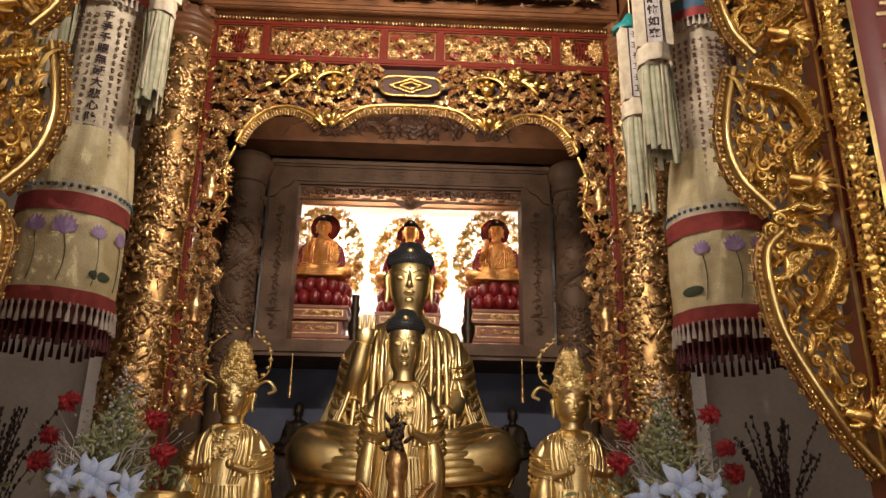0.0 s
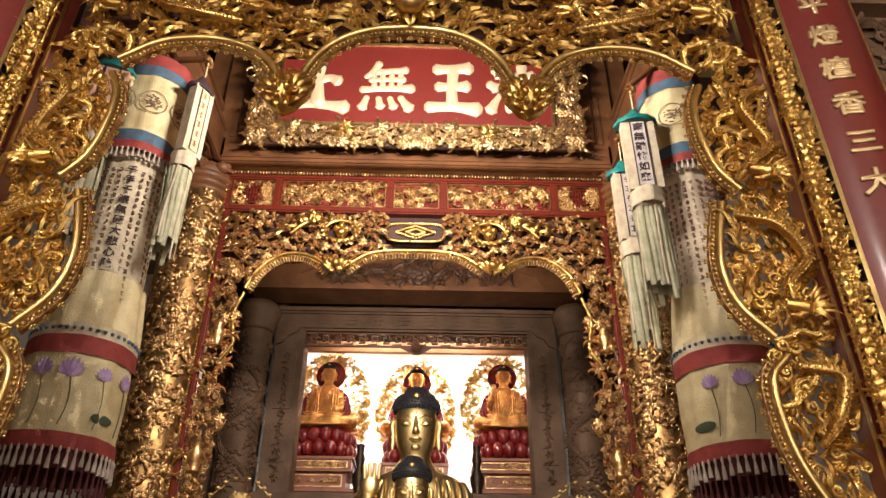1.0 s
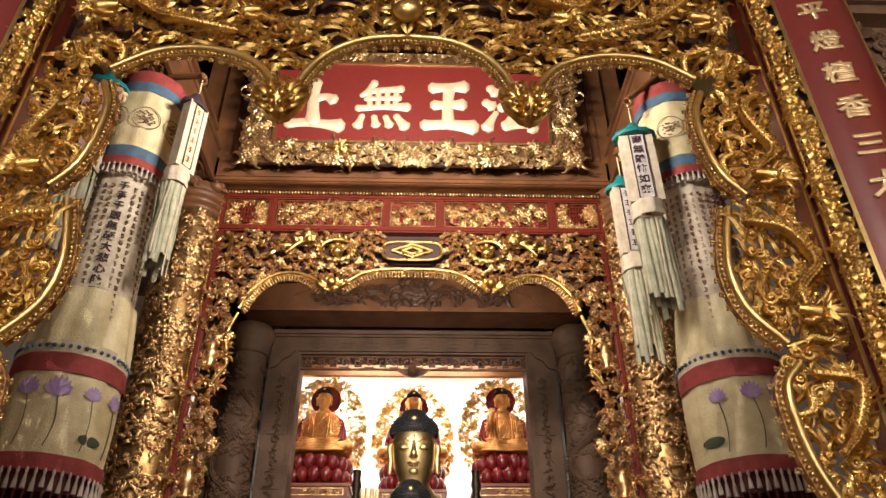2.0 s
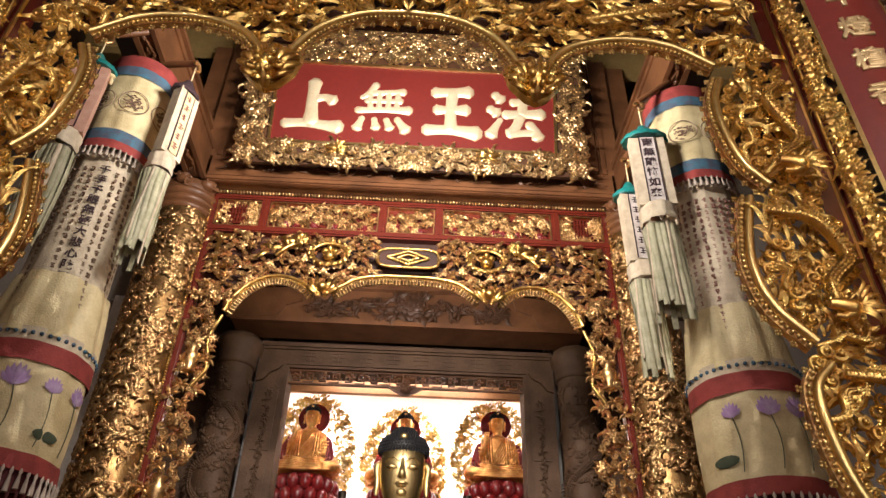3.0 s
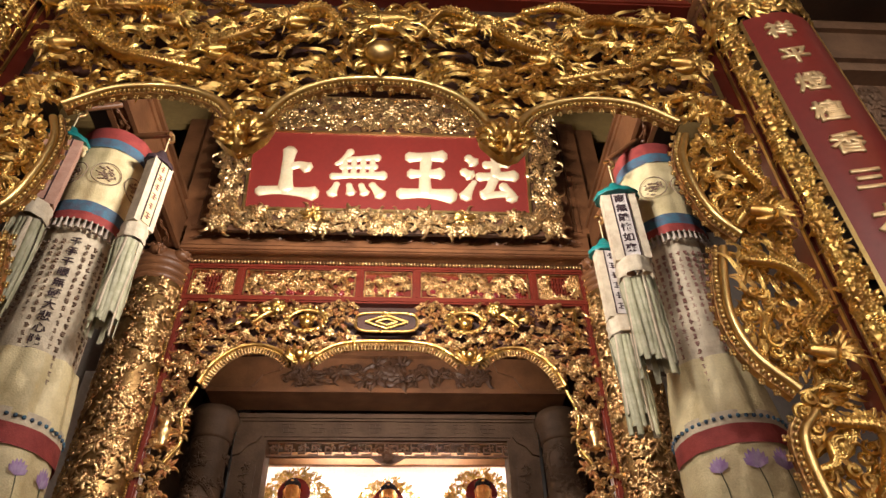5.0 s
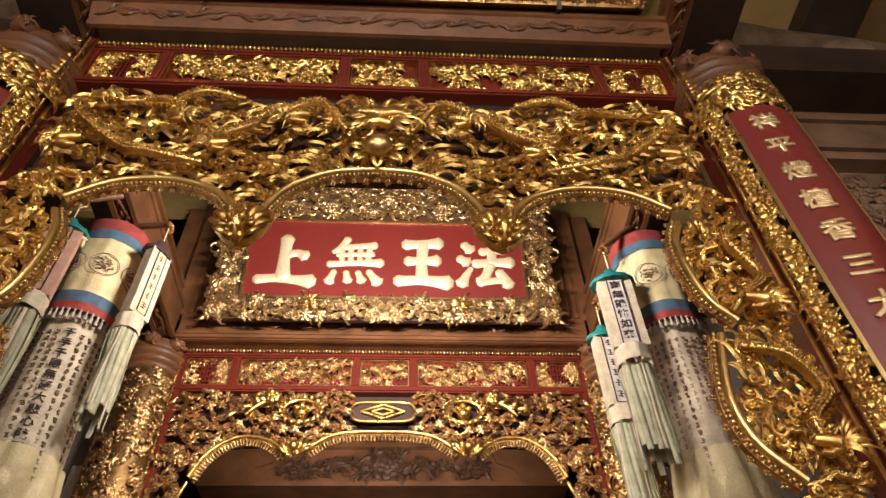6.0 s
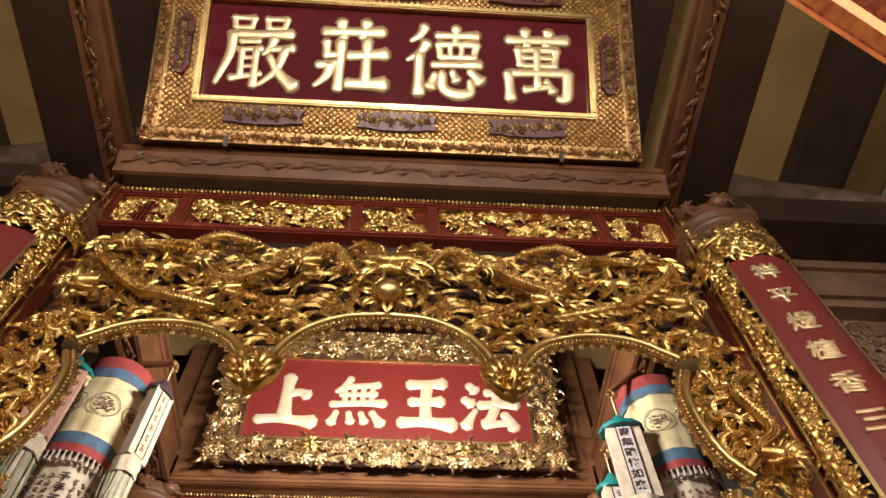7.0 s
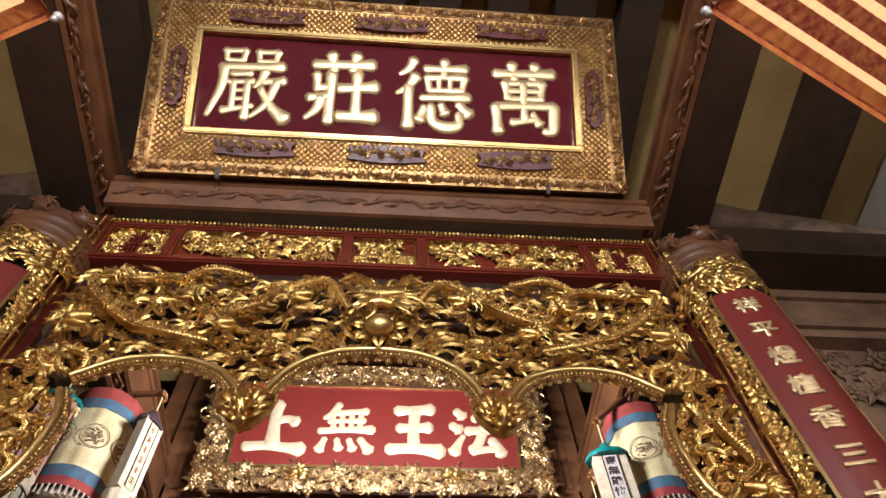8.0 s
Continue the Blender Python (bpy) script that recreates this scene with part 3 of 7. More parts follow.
def panel_row(parent, half, y, z0, z1, material, seed, blooms=False):
    """A red rail of five sunk panels with gilt flowers, topped by a row of gilt beads."""
    h = z1 - z0
    cuts = [-half, -half + 0.42, -0.225, 0.225, half - 0.42, half]
    part("panel_backing", Shape().box(-half, half, y + 0.03, y + 0.06, z0, z1), RED, parent, smooth=False)
    for a, b, name in ((z0, z0 + 0.06, "bottom_rail"), (z1 - 0.045, z1, "top_rail")):
        sh = Shape().box(-half, half, y - 0.012, y + 0.03, a, b)
        sh.box(-half, half, y - 0.022, y - 0.012, a + 0.014, b - 0.014)
        part(name, sh, RED, parent, smooth=False)
    for x in cuts:
        sh = Shape().box(x - 0.032, x + 0.032, y - 0.010, y + 0.029, z0 + 0.06, z1 - 0.045)
        sh.box(x - 0.012, x + 0.012, y - 0.018, y - 0.010, z0 + 0.06, z1 - 0.045)
        part("stile", sh, RED, parent, smooth=False)
    beads = Shape()
    n = int(2 * half / 0.026)
    for i in range(n):
        beads.ball((-half + (i + 0.5) * 2 * half / n, y - 0.02, z1 + 0.016), 0.015, 8, 5, 0.85, 1, 1.1)
    tagged(part("bead_moulding", beads, material, parent), kind="stuff")
    rnd = random.Random(seed)
    for k in range(5):
        a, b, c, d = cuts[k] + 0.035, cuts[k + 1] - 0.035, z0 + 0.065, z1 - 0.05
        rimmed = Shape()
        for q in ((a, b, c, c + 0.008), (a, b, d - 0.008, d), (a, a + 0.008, c, d), (b - 0.008, b, c, d)):
            rimmed.box(q[0], q[1], y - 0.004, y + 0.03, q[2], q[3])
        part("gilt_fillet", rimmed, material, parent, smooth=False)
        if k in (0, 4):
            fret, m = Shape(), (a + b) / 2
            for i in range(5):
                fret.box(m - 0.055 + 0.025 * i, m - 0.045 + 0.025 * i, y + 0.005, y + 0.03, c + 0.03, d - 0.03)
                u = c + 0.03 + (d - c - 0.065) * i / 4
                fret.box(m - 0.06, m + 0.06, y + 0.008, y + 0.03, u, u + 0.009)
            part("seal_fret", fret, RED, parent, smooth=False)
            for i in range(70):
                x, z = rnd.uniform(a + 0.02, b - 0.02), rnd.uniform(c + 0.02, d - 0.02)
                if abs(x - m) > 0.06 or abs(z - (c + d) / 2) > (d - c) * 0.36:
                    part("sprig", motif_mesh("leaf", i % 4, material), material, parent, m=Matrix.Translation((x, y + 0.02, z)) @ pose(0, 0, 0, 0, rnd.uniform(0, 360)) @ Matrix.Scale(0.42, 4))
        else:
            n = round((b - a) / 0.026 * 1.7)
            for i in range(round((b - a) / 0.14) if blooms else 0):
                x, z = a + 0.06 + (b - a - 0.12) * (i + rnd.uniform(0.2, 0.8)) / round((b - a) / 0.14), c + rnd.uniform(0.03, 0.06)
                part("red_bloom", motif_mesh("flower", i % 4, LOTUS), LOTUS, parent, m=Matrix.Translation((x, y + 0.010, z)) @ Matrix.Scale(rnd.uniform(0.35, 0.55), 4))
            for i in range(n):
                x, z = a + 0.035 + (b - a - 0.07) * (i + 0.5) / n, rnd.uniform(c + 0.022, d - 0.022)
                kind = ("flower", "leaf", "flame")[i % 3]
                part(kind + "_carving", motif_mesh(kind, rnd.randrange(4), material), material, parent, m=Matrix.Translation((x, y + 0.015, z)) @ pose(0, 0, 0, 0, rnd.uniform(-60, 60)) @ Matrix.Scale(rnd.uniform(0.45, 0.66), 4))

CREAM = mat("cream_brocade", (0.76, 0.65, 0.38), 0.52, 0, (0.56, 0.45, 0.23), 9, 0.8, 0.4, 110)
PRINT = mat("printed_cream_cloth", (0.66, 0.57, 0.42), 0.75, 0, (0.46, 0.37, 0.26), 16, 0.8, 0.35, 110)
STRIP = mat("white_silk_strip", (0.66, 0.61, 0.58), 0.7, 0, (0.50, 0.44, 0.40), 20, 0.8, 0.2, 100)
GREEN_CLOTH = mat("faded_green_cloth", (0.47, 0.45, 0.31), 0.7, 0, (0.30, 0.30, 0.18), 16, 0.8, 0.25, 110, random_tint=0.22)
RED_CLOTH = mat("red_cloth_band", (0.34, 0.055, 0.045), 0.8, 0, (0.20, 0.03, 0.03), 14, 0.7, 0.3, 120)
BLUE_CLOTH = mat("blue_cloth_band", (0.06, 0.16, 0.24), 0.8, 0, (0.10, 0.08, 0.12), 20, 0.7, 0.3, 120)
TEAL = mat("teal_satin", (0.01, 0.22, 0.21), 0.4, 0, (0.005, 0.12, 0.12), 10, 0.6, 0.2, 60)
INK_FADED = mat("faded_ink", (0.22, 0.14, 0.10), 0.8, 0, (0.36, 0.26, 0.18), 20, 0.7)
INK_ROSE = mat("rose_ink", (0.33, 0.16, 0.13), 0.8, 0, (0.42, 0.25, 0.2), 20, 0.5)
INK = mat("dark_ink", (0.035, 0.018, 0.022), 0.8, 0, (0.05, 0.02, 0.03), 20, 0.5)
RED_INK = mat("red_ink", (0.22, 0.045, 0.05), 0.8, 0, (0.15, 0.03, 0.03), 20, 0.5)
PURPLE = mat("purple_print", (0.36, 0.22, 0.46), 0.8, 0, (0.52, 0.42, 0.58), 20, 0.7)
LEAF_INK = mat("green_print", (0.05, 0.07, 0.04), 0.8, 0, (0.09, 0.10, 0.06), 20, 0.7)
TASSEL = mat("white_tassel", (0.55, 0.47, 0.40), 0.9, 0, (0.35, 0.28, 0.22), 20, 0.7, 0.3, 150)
TASSEL_RED = mat("dark_red_tassel", (0.10, 0.02, 0.022), 0.9, 0, (0.05, 0.012, 0.012), 20, 0.7, 0.3, 150)
HAIR = mat("blue_black_hair", (0.012, 0.012, 0.014), 0.5, 0, (0.02, 0.018, 0.018), 20, 0.5, 0.3, 80)
LOTUS = mat("red_lotus_lacquer", (0.24, 0.014, 0.015), 0.3, 0, (0.12, 0.008, 0.009), 10, 0.6, 0.08, 40, coat=0.4)
CARVED_RED = mat("carved_red_wood", (0.26, 0.07, 0.025), 0.4, 0, (0.42, 0.22, 0.06), 30, 0.9, 0.3, 60)
PEDESTAL = mat("red_brown_carved_wood", (0.30, 0.085, 0.032), 0.4, 0, (0.16, 0.045, 0.02), 8, 0.7, 0.2, 50)
BRONZE = mat("dark_bronze", (0.05, 0.032, 0.02), 0.4, 0.7, (0.02, 0.014, 0.01), 10, 0.7, 0.3, 60)
BLUE_WALL = mat("blue_grey_paint", (0.11, 0.12, 0.17), 0.8, 0, (0.08, 0.085, 0.12), 3, 0.6)
OCHRE = mat("ochre_plaster", (0.30, 0.20, 0.065), 0.85, 0, (0.21, 0.13, 0.04), 2, 0.7, 0.1, 30)
GREY = mat("grey_brown_plaster", (0.24, 0.205, 0.175), 0.85, 0, (0.18, 0.15, 0.125), 2, 0.7, 0.1, 30)
PETAL = mat("pale_blue_petal", (0.42, 0.52, 0.78), 0.6, 0, (0.68, 0.74, 0.85), 14, 0.7, 0.2, 60)
RED_FLOWER = mat("crimson_flower", (0.35, 0.01, 0.015), 0.55, 0, (0.18, 0.006, 0.01), 20, 0.7, 0.2, 60, island=0.3)
GREEN = mat("silk_leaf_green", (0.17, 0.19, 0.07), 0.55, 0, (0.36, 0.34, 0.19), 16, 0.8, 0.2, 60, island=0.4)
TWIG = mat("silver_twig", (0.60, 0.56, 0.53), 0.45, 0.3, (0.25, 0.2, 0.2), 20, 0.6)
TWIG_DARK = mat("dark_twig", (0.028, 0.016, 0.016), 0.7, 0, (0.05, 0.02, 0.02), 20, 0.6, island=0.3)
CANOPY_RED = mat("printed_red_silk", (0.36, 0.05, 0.025), 0.6, 0, (0.62, 0.20, 0.05), 26, 1.0, 0.25, 60)
PINK = mat("faded_pink_cloth", (0.60, 0.36, 0.27), 0.75, 0, (0.48, 0.24, 0.17), 14, 0.7, 0.25, 90)
SILK = mat("orange_silk", (0.75, 0.26, 0.05), 0.6, 0, (0.50, 0.08, 0.03), 9, 0.8, 0.2, 60)


# ---- the hall ----
setting("floor", Shape().box(-7, 7, -6, 10, -0.12, 0), TILE, "brown tiled temple floor", "floor")
setting("wall_back", Shape().box(-7, 7, 9.2, 9.4, 0, 9), GREY, "plain grey-brown plaster back wall", "wall")
setting("wall_left", Shape().box(-7.2, -7, -6, 9.4, 0, 9), GREY, "plain grey-brown plaster side wall", "wall")
setting("wall_right", Shape().box(7, 7.2, -6, 9.4, 0, 9), GREY, "plain grey-brown plaster side wall", "wall")
setting("wall_front", Shape().box(-7.2, 7.2, -6.2, -6, 0, 9), GREY, "plain grey-brown plaster entrance wall", "wall")
roof = Shape().box(-7.2, 7.2, -6.2, 9.4, 7.9, 8.0)
roof.use(1)
for x, half in ((-6.2, 0.2), (-5.0, 0.2), (-3.85, 0.26), (-2.75, 0.165), (-2.2, 0.165), (-1.65, 0.165), (-1.1, 0.165), (-0.55, 0.165), (-0.1, 0.165), (0.35, 0.165), (0.9, 0.165), (1.45, 0.165), (2.0, 0.165), (2.6, 0.165), (3.9, 0.26), (5.0, 0.2), (6.2, 0.2)):
    roof.box(x - half, x + half, -6.0, 9.2, 7.68, 7.9)
for y in (-3.5, -1.2, 1.2, 4.2, 6.4):
    roof.box(-7, 7, y - 0.13, y + 0.13, 7.44, 7.68)
setting("ceiling", roof, (OCHRE, WOOD_DARK), "ochre roof boards between dark brown rafters", "ceiling")
for side, name in ((-1, "left"), (1, "right")):
    # long tie beams from front to back over the columns, with a carved inner edge
    sh = Shape().box(side * 1.84, side * 2.14, -6, 9, 5.86, 6.25)
    beam = thing("tie_beam", "dark brown wooden tie beam with a carved inner edge", "beam")
    part("beam_body", sh, WOOD_DARK, beam, smooth=False)
    sh = Shape().box(side * 1.73, side * 1.838, -6, 9, 5.89, 6.06)
    sh.box(side * 1.705, side * 1.73, -6, 9, 5.895, 5.93).box(side * 1.70, side * 1.73, -6, 9, 6.02, 6.06).box(side * 1.80, side * 1.835, -6, 9, 5.87, 5.89)
    part("edge_moulding", sh, WOOD, beam, smooth=False)
    rnd = random.Random(5)
    for y in np.arange(-2.6, 6.6, 0.115):
        m = Matrix.Translation((side * 1.775, y, 5.888)) @ pose(0, 0, 0, 90, 0, 90 + rnd.uniform(-25, 25)) @ Matrix.Diagonal((0.62 * rnd.uniform(0.8, 1.25), 0.5, rnd.choice((-0.45, 0.45)), 1))
        part("vine_relief", motif_mesh("flame", rnd.randrange(4), WOOD), WOOD, beam, m=m)
    low = thing("lower_tie_beam", "brown wooden tie beam with carved underside behind the gilded screen", "beam")
    part("beam_body", Shape().box(side * 1.66, side * 1.80, 2.93, 5.115, 5.475, 5.86), WOOD, low, smooth=False)
    part("edge_moulding", Shape().box(side * 1.645, side * 1.675, 2.93, 5.115, 5.46, 5.50).box(side * 1.765, side * 1.80, 2.93, 5.115, 5.46, 5.475).box(side * 1.645, side * 1.66, 2.93, 5.115, 5.78, 5.82), WOOD, low, smooth=False)
    for y in np.arange(3.05, 5.05, 0.13):
        m = Matrix.Translation((side * 1.72, y, 5.472)) @ pose(0, 0, 0, 90, 0, 90 + rnd.uniform(-25, 25)) @ Matrix.Diagonal((0.6, 0.35, rnd.choice((-0.35, 0.35)), 1))
        part("vine_relief", motif_mesh("flame", rnd.randrange(4), WOOD), WOOD, low, m=m)
    # side bays: grey wall, dark cross beams, carved stone frieze
    setting("wall_side_" + name, Shape().box(side * 2.18, side * 7, 5.6, 5.75, 0, 6.2), GREY, "grey-brown plaster wall beside the altar bay", "wall")
    setting("trim_" + name, Shape().box(side * 2.08, side * 2.24, 5.54, 5.6, 0, 4.6), WHITE, "white painted door trim", "trim")
    setting("wall_upper_" + name, Shape().box(side * 4.55, side * 4.65, -6, 9.2, 6.25, 7.68), PLASTER, "pale upper wall beyond the side bay", "wall")
    cross = thing("cross_beam", "rough dark timber cross beam above the side bay", "beam")
    rnd = random.Random(6)
    log = [(side * (2.15 + 0.25 * k), 3.02, 6.40 - 0.055 * k + rnd.uniform(-0.02, 0.02)) for k in range(11)]
    part("log", Shape().tube(log, [0.21 * rnd.uniform(0.9, 1.1) for _ in log], 9), LOG, cross, "rough-hewn brown log")
    part("beam_body", Shape().box(side * 2.15, side * 7, 2.72, 3.2, 5.55, 5.86), WOOD_DARK, cross, smooth=False)
    part("lintel_board", Shape().box(side * 2.15, side * 7, 3.0, 3.16, 5.05, 5.55).box(side * 2.15, side * 7, 2.97, 3.0, 5.42, 5.48).box(side * 2.15, side * 7, 2.97, 3.0, 5.12, 5.16), STONE, cross, smooth=False)
    frieze = thing("stone_frieze", "pale grey carved stone frieze of leaves in the side bay", "frieze")
    part("frieze_slab", Shape().box(side * 2.15, side * 3.6, 3.1, 3.2, 3.9, 5.05), STONE, frieze, smooth=False)
    rnd = random.Random(8)
    for i in range(90):
        x, z = rnd.uniform(2.2, 3.5), rnd.uniform(3.95, 5.0)
        part("leaf_relief", motif_mesh(("leaf", "cloud", "flower")[i % 3], i % 4, STONE), STONE, frieze, m=Matrix.Translation((side * x, 3.09, z)) @ pose(0, 0, 0, 0, rnd.uniform(0, 360)) @ Matrix.Scale(rnd.uniform(0.7, 1.1), 4))


# ---- front columns, with couplet boards ----
def arc_box(sh, c, r0, r1, a0, a1, z0, z1, n=10):
    vs, fs = [], []
    for i in range(n + 1):
        a = radians(a0 + (a1 - a0) * i / n)
        for r, z in ((r0, z0), (r1, z0), (r1, z1), (r0, z1)):
            vs.append((c[0] + r * math.sin(a), c[1] - r * math.cos(a), z))
        if i:
            k = 4 * i
            fs += [(k - 4 + j, k - 4 + (j + 1) % 4, k + (j + 1) % 4, k + j) for j in range(4)]
    fs += [(0, 1, 2, 3), (4 * n + 3, 4 * n + 2, 4 * n + 1, 4 * n)]
    return sh.add(vs, fs)


CAPITAL = [(0.235, 0.0), (0.262, 0.02), (0.272, 0.045), (0.258, 0.07), (0.240, 0.078), (0.268, 0.095), (0.280, 0.12), (0.266, 0.145), (0.246, 0.153), (0.272, 0.17), (0.285, 0.20), (0.272, 0.23), (0.25, 0.24), (0.262, 0.28), (0.25, 0.34)]


def capital(parent, c, z, s):
    part("capital", Shape().lathe([(r * s, h * s) for r, h in CAPITAL], (c[0], c[1], z), 28), WOOD, parent, "ringed brown wooden capital")
    sh, rnd = Shape(), random.Random(3)
    for side in (-1, 0, 1):
        a = radians(50 * side)
        p = (c[0] + 0.24 * s * math.sin(a), c[1] - 0.24 * s * math.cos(a), z + 0.31 * s)
        sh.ball(p, 0.075 * s, 12, 8, 1.1, 1, 0.8)
        sh.moved(MOTIFS["cloud"][side + 1], Matrix.Translation((p[0] + 0.05 * s * math.sin(a), p[1] - 0.05 * s * math.cos(a), p[2])) @ pose(0, 0, 0, 0, 40, math.degrees(a)) @ Matrix.Scale(0.7 * s, 4))
        sh.moved(MOTIFS["leaf"][side + 1], Matrix.Translation((p[0] + 0.05 * s * math.sin(a + 0.5), p[1] - 0.05 * s * math.cos(a + 0.5), p[2])) @ pose(0, 0, 0, 0, 0, math.degrees(a)) @ Matrix.Scale(0.6 * s, 4))
    part("beast_carving", sh, WOOD, parent)


COUPLET = "祥平燈檀香三大"
for side in (-1, 1):
    C = (1.90 * side, 2.80)
    col = thing("front_column", "dark round temple column with gilded carving and red couplet board", "column", group="front columns")
    part("shaft", Shape().lathe([(0.28, 0), (0.28, 0.1), (0.214, 0.14), (0.214, 5.2)], (*C, 0), 32), WOOD_DARK, col)
    capital(col, C, 5.14, 0.93)
    part("couplet_board", arc_box(Shape(), C, 0.234, 0.262, -42, 42, 1.2, 4.82, 14), RED_PLAQUE, col, "glossy red couplet board with gilt characters")
    for a in (-42, 42):
        part("gilt_edge", arc_box(Shape(), C, 0.242, 0.268, a - 1.6, a + 1.6, 1.2, 4.82, 1), GOLD_SMOOTH, col)
    if side > 0:
        for i, char in enumerate(COUPLET):
            glyph("character", char, 0.125, GOLD_LEAF, col, Matrix.Translation((-0.055, 0, 4.66 - 0.198 * i)), 0.003, 0.005, 0.0,
                  bend=lambda v, C=C: Vector((C[0] + (0.266 - v.y) * math.sin(v.x / 0.262), C[1] - (0.266 - v.y) * math.cos(v.x / 0.262), v.z)))
    # gilt openwork strip down the inner side and dragon collar above the board
    rnd = random.Random(11)
    strip = Shape()
    for k in range(190):
        z, a = 1.3 + 3.75 * k / 190, radians(-side * (rnd.uniform(45, 66)))
        m = Matrix.Translation((C[0] + 0.240 * math.sin(a), C[1] - 0.240 * math.cos(a), z)) @ pose(0, 0, 0, 0, 0, math.degrees(a)) @ pose(0, 0, 0, 0, rnd.uniform(0, 360)) @ Matrix.Scale(rnd.uniform(0.36, 0.5), 4)
        strip.moved(MOTIFS[("leaf", "cloud", "flower")[k % 3]][k % 4], m)
    part("openwork_strip", strip, GOLD, col)
    collar = Shape()
    for k in range(46):
        z, a = rnd.uniform(4.86, 5.10), radians(rnd.uniform(-85, 85))
        m = Matrix.Translation((C[0] + 0.243 * math.sin(a), C[1] - 0.243 * math.cos(a), z)) @ pose(0, 0, 0, 0, 0, math.degrees(a)) @ pose(0, 0, 0, 0, rnd.uniform(-50, 50)) @ Matrix.Scale(rnd.uniform(0.6, 0.9), 4)
        collar.moved(MOTIFS[("flame", "leaf")[k % 2]][k % 4], m)
    part("dragon_collar", collar, GOLD, col)


# ---- the gilded front screen ----
SY = 2.80
screen = thing("gilded_screen", "tall gilded openwork screen of dragons and clouds between columns", "screen")
panel_row(screen, 1.67, SY, 5.27, 5.69, GOLD, 21)
for side in (-1, 1):
    x = 1.695 * side
    part("side_post", Shape().box(x - 0.03, x + 0.03, SY - 0.03, SY + 0.06, 1.2, 5.72), RED, screen, "dark red lacquered post", smooth=False)
    part("post_strip", Shape().box(x - 0.018, x + 0.018, SY - 0.042, SY - 0.03, 1.2, 5.72), RED, screen, smooth=False)
    part("post_fillet", Shape().box(x - side * 0.030 - 0.004, x - side * 0.030 + 0.004, SY - 0.046, SY - 0.03, 1.2, 5.72), GOLD_SMOOTH, screen, smooth=False)
    rope = Shape()
    for i in range(330):
        z = 1.25 + 4.4 * i / 330
        rope.ball((x - side * 0.024, SY - 0.085, z), 0.0075, 6, 4, 1, 1, 1.3)
    part("rope_moulding", rope, GOLD, screen)
    leafs = Shape()
    for i in range(110):
        z = 1.25 + 4.3 * i / 110
        for k in (-1, 1):
            curl(leafs, (x + side * 0.008, SY - 0.112, z), math.pi / 2 + k * 0.8, 0.065, 0.019, -k * 0.9, 0.014, 5)
    part("leaf_moulding", leafs, GOLD, screen)
    part("leaf_backing", Shape().box(x - side * 0.016, x + side * 0.05, SY - 0.105, SY - 0.055, 1.2, 5.08), RED, screen, smooth=False)

ARCH_MID = [(0, 4.50), (0.19, 4.475), (0.36, 4.38), (0.46, 4.24), (0.505, 4.09)]
ARCH_SIDE = [(0.585, 4.08), (0.61, 4.20), (0.70, 4.32), (0.86, 4.39), (1.02, 4.405), (1.18, 4.37), (1.34, 4.26)]
CURVE_A = [(1.345, 4.17), (1.30, 4.04), (1.30, 3.88), (1.34, 3.70), (1.42, 3.59)]
CURVE_B = [(1.325, 3.52), (1.285, 3.36), (1.265, 3.20), (1.30, 3.05), (1.41, 2.92)]
CURVE_C = [(1.43, 2.84), (1.365, 2.76), (1.36, 2.62), (1.39, 2.46), (1.47, 2.29), (1.57, 2.12), (1.665, 2.0)]
for side in (-1, 1):
    rim(screen, both(ARCH_MID, side), SY - 0.04, GOLD_SMOOTH, -side, deep=0.04)
    rim(screen, both(ARCH_SIDE, side), SY - 0.03, GOLD_SMOOTH, -side, deep=0.04)
    for c in (CURVE_A, CURVE_B, CURVE_C):
        rim(screen, both(c, side), SY - 0.03, GOLD_SMOOTH, -side, deep=0.04)


def level(points, x):
    for (a, b), (c, d) in zip(points, points[1:]):
        if a <= x <= c:
            return b + (d - b) * (x - a) / (c - a)
    return points[-1][1]


def edge_x(z):
    for c in (CURVE_A, CURVE_B, CURVE_C):
        for (a, b), (e, d) in zip(c, c[1:]):
            if d <= z <= b:
                return a + (e - a) * (b - z) / (b - d)
    return 1.38


def in_frieze(x, z):
    low = level(ARCH_MID, x) if x < 0.5 else level(ARCH_SIDE, x) if x < 1.34 else 4.25
    return low + 0.05 < z < 5.11 and (abs(x - 0.545) > 0.12 or z > 4.32) and x * x + (z - 4.625) ** 2 > 0.0081


part("frieze_backing", Shape().slab([(-1.66, 5.27), (-1.66, 4.42), (-1.0, 4.50), (-0.62, 4.42), (-0.5, 4.42), (-0.3, 4.55), (0.3, 4.55), (0.5, 4.42), (0.62, 4.42), (1.0, 4.50), (1.66, 4.42), (1.66, 5.27)], SY + 0.09, SY + 0.11), BACKING, screen, smooth=False)
fill(screen, in_frieze, 0.05, 1.57, 4.1, 5.25, SY + 0.045, 0.070, 0.70, GOLD, ("wave", "flame", "flame", "flame", "cloud", "cloud"), lambda x, z: 15 + 35 * math.sin(5 * x + 3 * z), 31, 0.06)
fill(screen, lambda x, z: edge_x(z) + 0.05 < x < 1.61, 1.28, 1.61, 2.05, 4.25, SY + 0.025, 0.052, 0.60, GOLD, ("wave", "cloud", "flame", "flame", "cloud"), lambda x, z: 70 + 40 * math.sin(6 * z), 32, 0.06)
